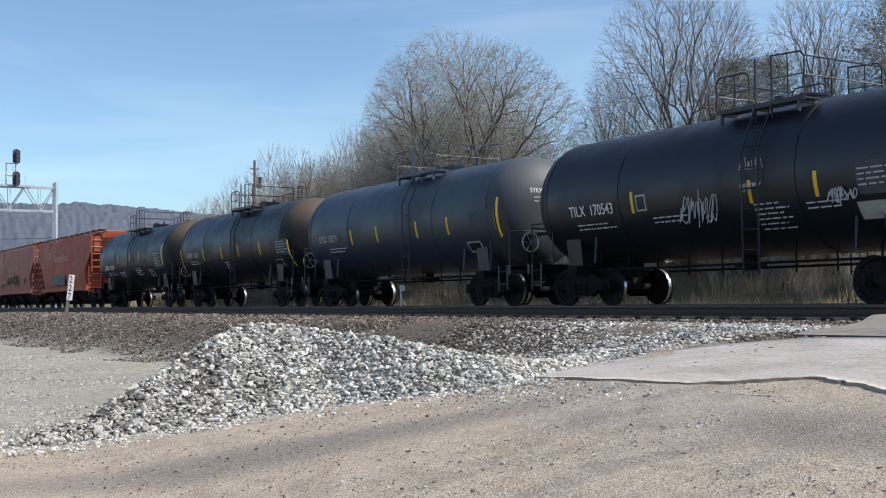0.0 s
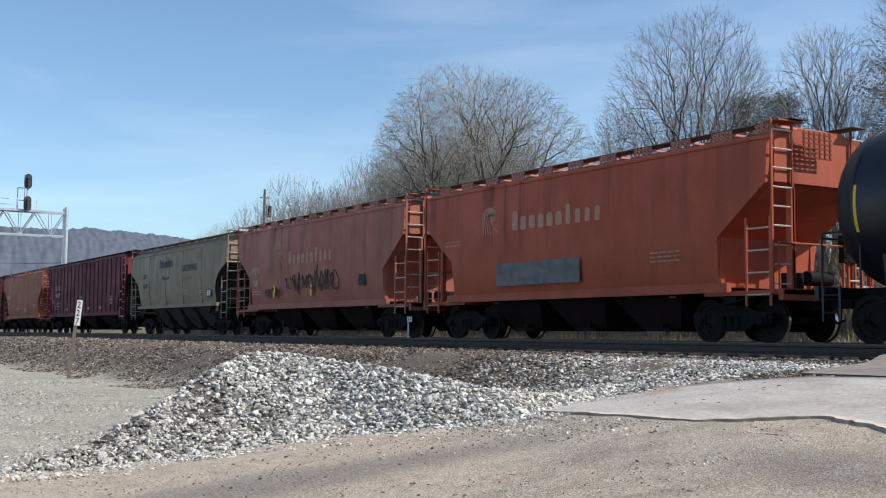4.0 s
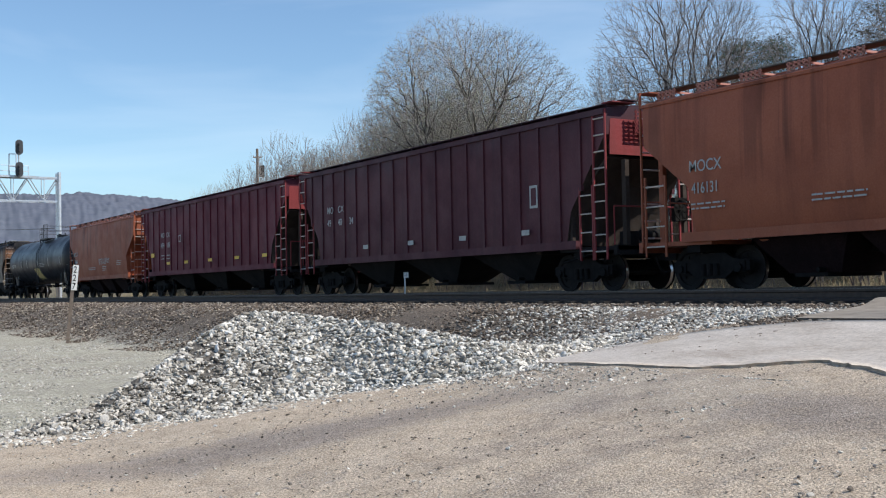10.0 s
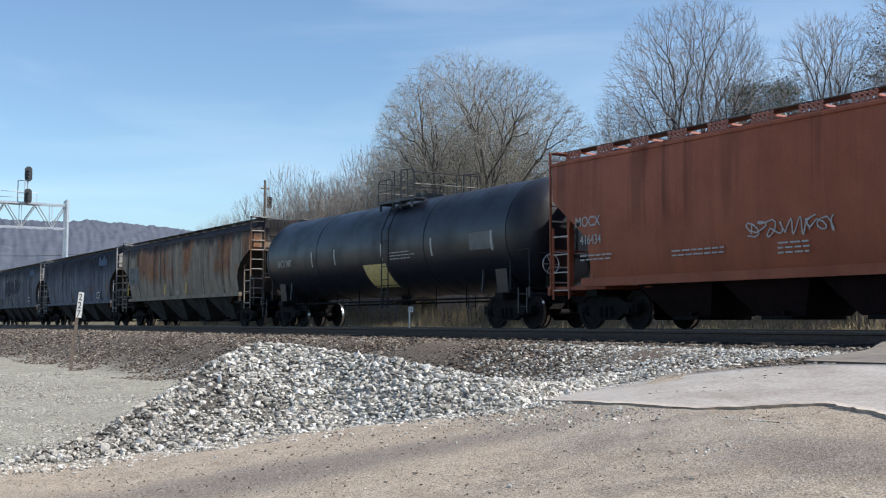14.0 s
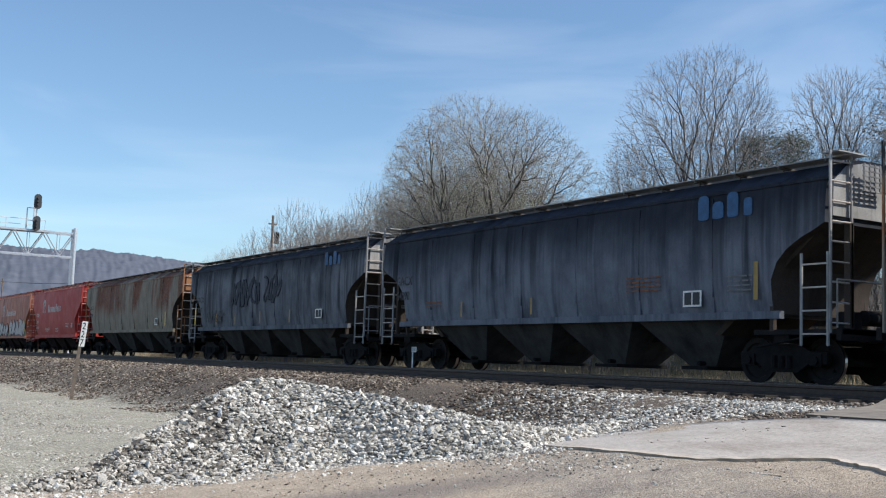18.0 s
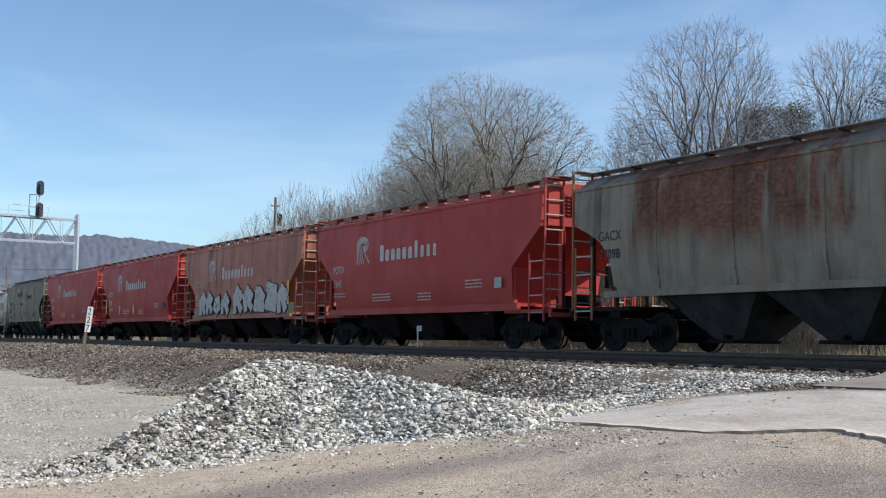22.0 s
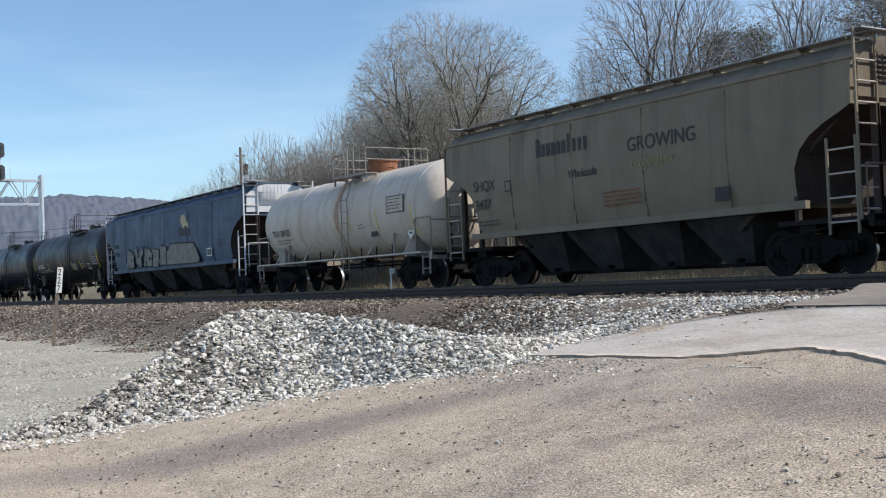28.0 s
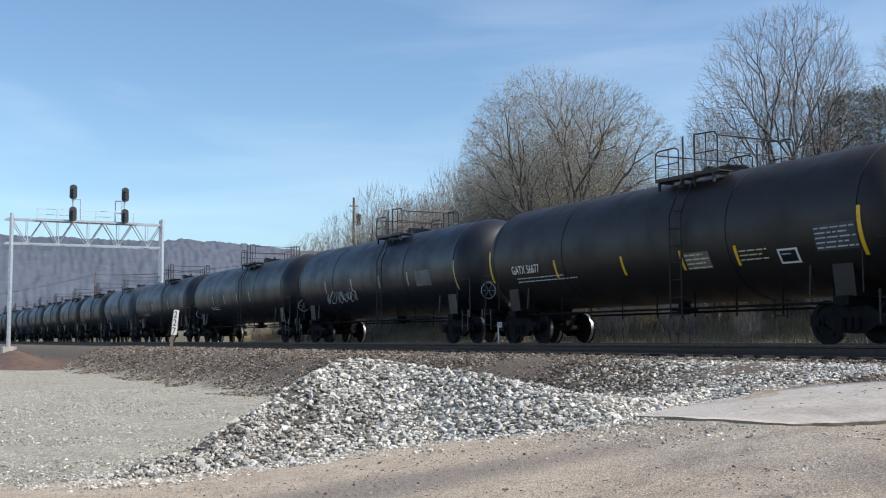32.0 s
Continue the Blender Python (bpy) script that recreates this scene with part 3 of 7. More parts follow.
def scatter_stones(name, places, sizes, rng, base=ICO, sides=ICOF):
    """Many jagged stones as one mesh; places is an array of x, y, z."""
    n = len(places)
    base = np.array(base)
    k = len(base)
    v = base[None] * rng.uniform(0.66, 1.2, (n, k, 1)) * np.stack([rng.uniform(0.9, 1.3, (n, 1)), rng.uniform(0.5, 1.05, (n, 1)), rng.uniform(0.24, 0.62, (n, 1))], -1)
    a, b = rng.uniform(0, 6.28, n), rng.uniform(-1.2, 1.2, n)
    ca, sa, cb, sb = np.cos(a), np.sin(a), np.cos(b), np.sin(b)
    R = np.zeros((n, 3, 3))
    R[:, 0, 0], R[:, 0, 1], R[:, 1, 0], R[:, 1, 1], R[:, 2, 2] = ca, -sa, sa, ca, 1
    Q = np.zeros((n, 3, 3))
    Q[:, 0, 0], Q[:, 1, 1], Q[:, 1, 2], Q[:, 2, 1], Q[:, 2, 2] = 1, cb, -sb, sb, cb
    v = np.einsum("nij,njk,nlk->nli", R, Q, v) * np.asarray(sizes)[:, None, None] + np.asarray(places)[:, None, :]
    f = (np.array(sides)[None] + k * np.arange(n)[:, None, None]).reshape(-1, 3)
    me = from_arrays(name, v.reshape(-1, 3), f)
    me.shade_flat()
    return me


# the pile: a long ridge of limestone that thins out to one side
PILE_X = (2.0, 2.5, 2.9, 3.4, 4.0, 4.6, 5.2, 5.8, 6.4, 7.2, 8.0, 9.0, 10.0, 11.0)
PILE_H = (0.02, 0.06, 0.13, 0.27, 0.50, 0.78, 1.05, 1.25, 1.27, 1.08, 0.86, 0.78, 0.85, 0.9)
PILE_Y = (13.0, 12.95, 12.9, 12.85, 12.75, 12.65, 12.6, 12.5, 12.3, 11.5, 11.1, 11.5, 11.9, 12.2)


def pile_height(x, y):
    h, y0 = np.interp(x, PILE_X, PILE_H), np.interp(x, PILE_X, PILE_Y)
    foot = ground_height(x, y0)
    rise = np.maximum(h - foot, 0.03)
    crest = y0 + rise / 0.52
    near = foot + (y - y0) * 0.52
    back = h - (y - crest) * 0.42
    return np.minimum(np.minimum(near, back), h)


def pile_dust():
    """Stone dust on the pile, with dark soil showing through at its thin end."""
    m, n, l, b = mat_base("stone_dust", 0.95)
    co = n.new("ShaderNodeTexCoord")
    sp = n.new("ShaderNodeSeparateXYZ")
    l.new(co.outputs["Object"], sp.inputs[0])
    a = n.new("ShaderNodeMath")
    a.operation, a.inputs[1].default_value = "MULTIPLY_ADD", 5.0
    l.new(noise_node(n, l, 1.3, 6, 0.7), a.inputs[0])
    l.new(sp.outputs["X"], a.inputs[2])
    q = n.new("ShaderNodeMapRange")
    q.inputs["From Min"].default_value, q.inputs["From Max"].default_value = 7.6, 8.9
    l.new(a.outputs[0], q.inputs["Value"])
    soil = ramp(n, l, noise_node(n, l, 14, 5, 0.7), (0.3, (0.045, 0.040, 0.036)), (0.7, (0.16, 0.145, 0.128)))
    dust = ramp(n, l, noise_node(n, l, 20, 5, 0.7), (0.3, (0.26, 0.24, 0.21)), (0.7, (0.50, 0.47, 0.42)))
    l.new(mix(n, l, q.outputs["Result"], soil, dust), b.inputs["Base Color"])
    bump(n, l, b, noise_node(n, l, 18, 5, 0.7), 0.8, 0.05)
    return m


def build_pile():
    rng = np.random.default_rng(5)
    pile = root("gravel_pile", Matrix(), "long pile of pale broken limestone dumped beside the tracks", "gravel pile")
    xs, ys = np.arange(1.9, 11.0, 0.09), np.arange(10.8, 19.0, 0.09)
    X, Y = np.meshgrid(xs, ys, indexing="ij")
    bumps = np.array([[0.05 * noise.noise(Vector((x, y, 3)) * 1.4) + 0.05 * noise.noise(Vector((x, y, 7)) * 4.5) for y in ys] for x in xs])
    Z = np.maximum(pile_height(X, Y) - 0.03 + bumps, ground_height(X, Y) - 0.12)
    n, m = X.shape
    idx = np.arange(n * m).reshape(n, m)
    faces = np.stack([idx[:-1, :-1], idx[1:, :-1], idx[1:, 1:], idx[:-1, 1:]], -1).reshape(-1, 4)
    core = part("pile_core", from_arrays("pile_core", np.stack([X, Y, Z], -1).reshape(-1, 3), faces), pile_dust(), pile)

    def throw(count, lo, hi):
        px, py = rng.uniform(1.9, 10.8, count), rng.uniform(10.9, 17.0, count)
        pz = pile_height(px, py) + 0.05 * np.array([noise.noise(Vector((a, b, 3)) * 1.4) for a, b in zip(px, py)])
        ok = pz > ground_height(px, py) - 0.03
        clear = np.array([noise.noise(Vector((a * 1.7, b * 2.6, 5))) for a, b in zip(px, py)])
        up = py - np.interp(px, PILE_X, PILE_Y)
        bare = np.clip((6.3 - px) / 0.9, 0, 1) * np.clip((up - 0.30) / 0.25, 0, 1)
        ok &= rng.uniform(0, 1, count) < np.clip((1.0 + 0.6 * clear) * (1 - bare) + (0.58 + 1.6 * clear) * bare, 0.22, 1)
        p = np.stack([px, py, np.maximum(pz, ground_height(px, py) + 0.01)], -1)[ok]
        return p, rng.uniform(lo, hi, len(p)) * rng.uniform(0.7, 1.3, len(p))

    p, s = throw(62000, 0.017, 0.046)
    part("gravel", scatter_stones("gravel", p, s, rng), M_PILE, pile, kind="stuff")
    p, s = throw(45000, 0.010, 0.022)
    part("gravel", scatter_stones("gravel", p - np.array([0, 0, 0.012]), s, rng), M_PILE, pile, kind="stuff")
    kinds = []
    for k in range(5):
        me = scatter_stones("stone", np.zeros((1, 3)), np.ones(1), rng)
        me.materials.append(M_STONE_ONE)
        kinds.append(me)
    p, s = throw(900, 0.038, 0.066)
    for i in range(min(300, len(p))):
        part("stone", kinds[i % 5], M_STONE_ONE, pile, at=pose(*p[i], random.uniform(0, 360), random.uniform(0, 360), 0) @ Matrix.Scale(s[i], 4))
    # stones strewn along the slope towards the crossing and at the foot of the pile
    px, py = rng.uniform(8.2, 13.2, 9000), rng.uniform(9.3, 18.0, 9000)
    keep = (rng.uniform(0, 1, 9000) < np.clip(1.15 - np.abs(py - 12.5) / 6, 0.1, 1)) & (py > 9.0 + (13 - px) * 0.62)
    px, py = px[keep], py[keep]
    q = np.stack([px, py, ground_height(px, py) + 0.02], -1)
    part("gravel", scatter_stones("gravel", q, rng.uniform(0.016, 0.042, len(q)), rng), M_STONE, pile, kind="stuff")
    px, py = rng.normal(7.5, 0.55, 900), rng.uniform(6.6, 11.2, 900)
    px = np.minimum(px, 8.0)
    q = np.stack([px, py, ground_height(px, py) + 0.006], -1)
    part("gravel", scatter_stones("gravel", q, rng.uniform(0.007, 0.024, len(q)), rng), M_STONE, pile, kind="stuff")
    px, py = rng.uniform(1.5, 8.5, 1500), rng.normal(0, 0.35, 1500)
    py = np.interp(px, PILE_X, PILE_Y) - np.abs(py)
    q = np.stack([px, py, ground_height(px, py) + 0.01], -1)
    part("gravel", scatter_stones("gravel", q, rng.uniform(0.012, 0.035, len(q)), rng), M_STONE, pile, kind="stuff")


def one_stone():
    m, n, l, b = mat_base("limestone_block", 0.9)
    o = n.new("ShaderNodeObjectInfo")
    f = ramp(n, l, o.outputs["Random"], (0.0, (0.42, 0.40, 0.37)), (0.6, (0.62, 0.61, 0.58)), (1.0, (0.78, 0.77, 0.75)))
    l.new(mix(n, l, 1.0, f, ramp(n, l, noise_node(n, l, 3, 4), (0.3, (0.75,) * 3), (0.7, (1.1,) * 3)), "MULTIPLY"), b.inputs["Base Color"])
    bump(n, l, b, noise_node(n, l, 6, 3), 0.4, 0.05)
    return m


M_STONE_ONE = one_stone()
build_pile()


def build_ballast():
    rng = np.random.default_rng(9)
    n = 33000
    px, py = 13.7 - 5.0 * rng.uniform(0, 1, n) ** 1.05, 9.0 + 60 * rng.uniform(0, 1, n) ** 1.7
    edge = np.array([9.75 - 1.1 * (1 - float(smooth(17, 28, b))) + 1.5 * noise.noise(Vector((a * 0.7, b * 0.45, 2))) + 1.0 * noise.noise(Vector((a, b * 1.7, 8))) for a, b in zip(px, py)])
    px, py = px[px > edge], py[px > edge]
    n = len(px)
    q = np.stack([px, py, ground_height(px, py) + 0.005], -1)
    me = scatter_stones("ballast", q, rng.uniform(0.022, 0.05, n) * np.clip(0.8 + (py - 9) / 60, 0.8, 1.6), rng)
    solo("ballast_slope", me, M_BALLAST, "brown and grey ballast stones covering the track slope", "ballast", "stuff")
    n = 15000
    px, py = rng.uniform(0.5, 9.4, n), 4.0 + 26 * rng.uniform(0, 1, n) ** 1.3
    q = np.stack([px, py, ground_height(px, py) + 0.002], -1)
    me = scatter_stones("pebbles", q, rng.uniform(0.004, 0.013, n) * np.where(rng.uniform(0, 1, n) < 0.06, 2.2, 1.0), rng)
    n = 20000
    px, py = 0.5 + 10.6 * rng.uniform(0, 1, n) ** 0.85, 13.2 + 24 * rng.uniform(0, 1, n) ** 1.4
    q = np.stack([px, py, ground_height(px, py) + 0.004], -1)
    chips = scatter_stones("limestone_chips", q, rng.uniform(0.008, 0.026, n), rng)
    solo("limestone_chips", chips, M_STONE, "pale limestone chips spread over the gravel lot", "gravel", "stuff")
    solo("pebbles", me, stony("lot_pebbles", (0.12, 0.10, 0.085), (0.34, 0.30, 0.25), (0.6, 0.57, 0.52)), "small pebbles strewn over the packed dirt lot", "pebbles", "stuff")


build_ballast()


def sheet(name, outline_low, outline_high, lift, thick, material, label, category):
    """A paved sheet between two edges, laid on the ground, with a broken rim."""
    n, m = 60, 14
    lo = np.array([outline_low(t) for t in np.linspace(0, 1, n)])
    hi = np.array([outline_high(t) for t in np.linspace(0, 1, n)])
    rng = np.random.default_rng(3)
    lo = lo + rng.normal(0, 0.018, lo.shape)
    P = lo[:, None] * (1 - np.linspace(0, 1, m)[None, :, None]) + hi[:, None] * np.linspace(0, 1, m)[None, :, None]
    Z = ground_height(P[..., 0], P[..., 1]) + (lift(P[..., 0]) if callable(lift) else lift)
    top = np.concatenate([P, Z[..., None]], -1).reshape(-1, 3)
    low = top - np.array([0, 0, thick])
    idx = np.arange(n * m).reshape(n, m)
    quads = np.stack([idx[:-1, :-1], idx[1:, :-1], idx[1:, 1:], idx[:-1, 1:]], -1).reshape(-1, 4)
    rim = []
    ring = list(idx[:, 0]) + list(idx[-1, 1:]) + list(idx[-2::-1, -1]) + list(idx[0, -2:0:-1])
    for a, b in zip(ring, ring[1:] + ring[:1]):
        rim.append((a, b, b + n * m, a + n * m))
    me = from_arrays(name, np.concatenate([top, low]), np.concatenate([quads, quads[:, ::-1] + n * m, np.array(rim)]))
    return solo(name, me, material, label, category, "structure")


SLAB_LOW = ((8.42, 11.6), (8.12, 9.8), (8.15, 8.5), (8.55, 7.9), (8.86, 7.4), (8.75, 6.95), (8.45, 6.3), (8.0, 5.2), (7.6, 2.0), (7.4, -8))
SLAB_HIGH = ((8.44, 11.62), (9.7, 11.75), (10.2, 10.7), (10.55, 9.6), (10.8, 9.1), (10.9, 8.5), (10.95, 8.1), (10.95, 7.0), (10.95, 2.0), (10.95, -8))


def edge_of(pts):
    pts = np.array(pts)
    ts = np.concatenate([np.linspace(0, 0.8, len(pts) - 2), [0.9, 1.0]])
    return lambda t: np.array([np.interp(t, ts, pts[:, 0]), np.interp(t, ts, pts[:, 1])])


sheet("concrete_apron", edge_of(SLAB_LOW), edge_of(SLAB_HIGH), 0.03, 0.12, M_SLAB, "pale worn concrete apron with a broken edge leading to the crossing", "concrete apron")
sheet("road_crossing", lambda t: np.array([10.97 + 10.4 * t, -9.0]), lambda t: np.array([10.97 + 10.4 * t, float(np.interp(10.97 + 10.4 * t, (10.9, 11.9, 13.3, 14.3), (9.5, 9.7, 10.25, 10.7)))]),
      lambda x: 0.04 + 0.06 * smooth(11.6, 13.7, x), 0.3, M_ASPHALT, "old grey asphalt road crossing over the tracks", "road")



# ---- milepost, signal bridge, poles ----
def text_mesh(name, words, size, material, width=1.0, depth=0.004, bold=0.0):
    cu = bpy.data.curves.new(name, "FONT")
    cu.body, cu.size, cu.extrude, cu.offset = words, size, depth / 2, bold
    cu.align_x, cu.align_y = "LEFT", "BOTTOM_BASELINE"
    ob = bpy.data.objects.new(name, cu)
    me = bpy.data.meshes.new_from_object(ob)
    bpy.data.objects.remove(ob)
    if width != 1.0:
        for v in me.vertices:
            v.co.x *= width
    me.materials.clear()
    me.materials.append(material)
    return me


def facing(x, y, z):
    """A sheet whose face looks towards the lot (-x) and whose lines run towards -y."""
    return Matrix(((0, 0, -1, x), (-1, 0, 0, y), (0, 1, 0, z), (0, 0, 0, 1)))


def build_milepost():
    x, y = 9.14, 38.3
    ang = math.degrees(math.atan2(-x, y)) 
    post = root("milepost", pose(x, y, float(ground_height(x, y)) - 0.1, 0, 5.5, ang), "rusty steel post with a white mile number sign", "milepost")
    part("post", Mesh().box(-0.05, 0.05, -0.03, 0.03, 0, 2.60).box(-0.06, -0.045, -0.04, 0.05, 0, 2.60), plain("post_steel", (0.20, 0.16, 0.13), 0.8, 0.3, 0.3), post)
    board = part("sign_board", Mesh().box(-0.05, 0.13, -0.052, -0.044, 1.84, 2.68), M_WHITE, post, "white sign with black numerals")
    for i, d in enumerate("227"):
        part("numeral", text_mesh("numeral", d, 0.31, M_BLACK, 0.72, 0.004, 0.003), M_BLACK, board, at=Matrix(((1, 0, 0, -0.03), (0, 0, -1, -0.056), (0, 1, 0, 2.42 - 0.275 * i), (0, 0, 0, 1))))


build_milepost()


def build_track_marker():
    """A small white plate on a steel stake between the two tracks."""
    x, y = 17.25, 30.05
    m = root("track_marker", pose(x, y, 1.16, 0, 0, -30), "small white plate on a bare steel stake between the tracks", "track marker")
    part("stake", Mesh().box(-0.022, 0.022, -0.012, 0.012, -0.1, 0.80).box(-0.022, -0.014, -0.012, 0.035, -0.1, 0.80), M_GALV, m)
    plate = part("plate", Mesh().box(-0.035, 0.115, -0.024, -0.014, 0.74, 0.90), M_WHITE, m, "white plate with dark marks")
    part("marking", Mesh().box(0.0, 0.02, -0.027, -0.0245, 0.77, 0.87).box(0.055, 0.075, -0.027, -0.0245, 0.77, 0.87), M_GREYPATCH, plate)


build_track_marker()


def build_bridge():
    Y, x0, x1 = 104.0, 11.15, 24.1
    base = 1.15
    top, low = 12.05, 9.95
    br = root("signal_bridge", pose(0, Y, 0), "galvanised steel truss signal bridge spanning both tracks", "signal bridge")
    for x in (x0, x1):
        part("post", Mesh().tube((x, -0.5, base - 0.3), (x, -0.5, top + 0.5), 0.17, n=10), M_GALV, br)
        part("post", Mesh().tube((x + 0.1, 0.6, base - 0.3), (x + 0.1, 0.6, top + 0.5), 0.17, n=10), M_GALV, br)
        part("footing", Mesh().box(x - 0.5, x + 0.6, -1, 1.1, base - 0.8, base - 0.1), M_SLAB, br)
    for y in (-0.5, 0.6):
        for z in (top, low):
            part("chord", Mesh().box(x0 - 0.5, x1, y - 0.06, y + 0.06, z - 0.07, z + 0.07), M_GALV, br)
        k = 10
        for i in range(k):
            a, b = x0 + (x1 - x0) * i / k, x0 + (x1 - x0) * (i + 1) / k
            za, zb = (top, low) if i % 2 == 0 else (low, top)
            part("diagonal", Mesh().tube((a, y, za), (b, y, zb), 0.05, n=5), M_GALV, br)
            if i % 2:
                part("upright", Mesh().tube((a, y, low), (a, y, top), 0.035, n=5), M_GALV, br)
    part("walkway", Mesh().box(x0 + 2, x1 - 2, -0.5, 0.6, top + 0.08, top + 0.12), M_GALV, br)
    rail = Mesh()
    for z in (top + 0.6, top + 1.1):
        rail.tube((x0 + 2.2, 0.6, z), (x1 - 2.4, 0.6, z), 0.025, n=5)
    for i in range(6):
        x = x0 + 2.2 + i * (x1 - x0 - 4.6) / 5
        rail.tube((x, 0.6, top), (x, 0.6, top + 1.1), 0.025, n=5)
    part("guard_rail", rail, M_GALV, br)
    for x, side in ((16.15, 1), (20.65, -1)):
        mast = part("signal_mast", Mesh().tube((x, -0.6, top), (x, -0.6, top + 2.7), 0.07, n=8), M_GALV, br)
        for z in (top + 0.6, top + 2.55):
            head = part("signal_head", Mesh().slab_xz([(x + 0.32 * math.cos(a), z + (0.36 if math.sin(a) > 0 else -0.36) + 0.30 * math.sin(a)) for a in np.linspace(0, 2 * math.pi, 24)[:-1]], -0.9, -0.78), M_SIGNALBLACK, mast, "black oval signal backplate")
            for dz in (0.3, 0, -0.3):
                head_l = Mesh().tube((x, -0.9, z + dz), (x, -1.15, z + dz), 0.11, 0.11, 10)
                part("lamp_hood", head_l, M_SIGNALBLACK, mast)
        cage = Mesh()
        for z in (top + 0.9, top + 2.0):
            cage.tube((x, -0.3, z), (x + side * 0.75, -0.3, z), 0.04, n=5)
        cage.tube((x + side * 0.75, -0.3, top), (x + side * 0.75, -0.3, top + 2.0), 0.05, n=5)
        cage.tube((x + side * 0.15, -0.3, top), (x + side * 0.15, -0.3, top + 2.0), 0.05, n=5)
        part("ladder_cage", cage, M_GALV, br)


build_bridge()


def build_utility_pole(x, y, h, transformer=True):
    z = float(ground_height(x, y))
    p = root("utility_pole", pose(x, y, z), "weathered wooden utility pole with crossarm", "utility pole", "utility poles")
    part("pole", Mesh().tube((0, 0, -0.5), (0, 0, h), 0.14, 0.09, 10), M_POLE, p)
    part("crossarm", Mesh().box(-0.32, 0.32, -0.05, 0.05, h - 0.66, h - 0.58), M_POLE, p)
    for dx in (-0.28, 0.28):
        part("insulator", Mesh().tube((dx, 0, h - 0.62), (dx, 0, h - 0.46), 0.05, 0.03, 6), M_GALV, p)
    if transformer:
        part("transformer", Mesh().tube((0.34, 0, h - 2.0), (0.34, 0, h - 1.2), 0.19, 0.19, 12), M_STEEL, p, "grey can transformer")


POLES = ((31.5, 75.8, 9.6), (33.5, 190.0, 10.4), (12.0, 300.0, 10.4))
for i, (x, y, h) in enumerate(POLES):
    build_utility_pole(x, y, h, i == 0)
build_utility_pole(9.0, 128.0, 3.4, False)


def build_wires():
    m = Mesh()
    pts = [(x, y, float(ground_height(x, y)) + h - 0.5) for x, y, h in POLES[1:]] + [(-60, 420, 12)]
    pts.insert(0, (44.0, 110.0, 11.0))
    for a, b in zip(pts, pts[1:]):
        for dx in (-0.4, 0.4):
            prev = None
            for i in range(13):
                t = i / 12
                q = (a[0] + (b[0] - a[0]) * t + dx, a[1] + (b[1] - a[1]) * t, a[2] + (b[2] - a[2]) * t - 4 * 0.9 * t * (1 - t))
                if prev:
                    m.tube(prev, q, 0.02, n=3, caps=False)
                prev = q
    solo("power_wires", m, M_WIRE, "thin black power wires strung between the poles", "wires")


build_wires()


def build_mound():
    xs, ys = np.linspace(5.0, 12.4, 50), np.linspace(60, 96, 60)
    X, Y = np.meshgrid(xs, ys, indexing="ij")
    H = np.exp(-((X - 8.2) / 1.7) ** 2 - ((Y - 73) / 6.5) ** 2) * 0.95
    H += np.array([[0.10 * noise.noise(Vector((x * 1.3, y * 0.5, 1))) for y in ys] for x in xs]) * np.minimum(1, 3 * H)
    Z = ground_height(X, Y) + H - 0.06
    n, m = X.shape
    idx = np.arange(n * m).reshape(n, m)
    faces = np.stack([idx[:-1, :-1], idx[1:, :-1], idx[1:, 1:], idx[:-1, 1:]], -1).reshape(-1, 4)
    me = from_arrays("dirt_mound", np.stack([X, Y, Z], -1).reshape(-1, 3), faces)
    me.shade_smooth()
    solo("dirt_mound", me, plain("brown_soil", (0.14, 0.085, 0.06), 0.95, 0, 0.35, 3, 0.5), "low mound of dark brown soil on the gravel lot", "dirt mound")


build_mound()


# ---- hill, trees, brush ----
def build_hill():
    az, ups = np.radians(np.linspace(40, 110, 1000)), np.linspace(0, 1, 30)
    v = []
    for f in ups:
        d = 620 + 340 * f
        for a in az:
            deg = math.degrees(a)
            top = 84 - 9 * float(smooth(76, 69, deg)) - 22 * float(smooth(69, 61, deg))
            p = Vector((d * math.cos(a), d * math.sin(a), 0))
            crowns = 2.4 * noise.noise(p * 0.012) * 1.5 + 2.0 * noise.noise(p * 0.11) + 1.3 * noise.noise(p * 0.33)
            v.append((p.x, p.y, (top * math.sin(f * math.pi / 2) + crowns * min(1, 4 * f)) * d / 960))
    for a in az:
        v.append((1250 * math.cos(a), 1250 * math.sin(a), 30.0))
    n, k = len(az), len(ups) + 1
    idx = np.arange(k * n).reshape(k, n)
    faces = np.stack([idx[:-1, :-1], idx[:-1, 1:], idx[1:, 1:], idx[1:, :-1]], -1).reshape(-1, 4)
    me = from_arrays("wooded_hill", v, faces)
    me.shade_smooth()
    solo("wooded_hill", me, M_HILL, "long ridge covered in leafless woods, blue haze painted into its colour", "hill", "structure")


build_hill()


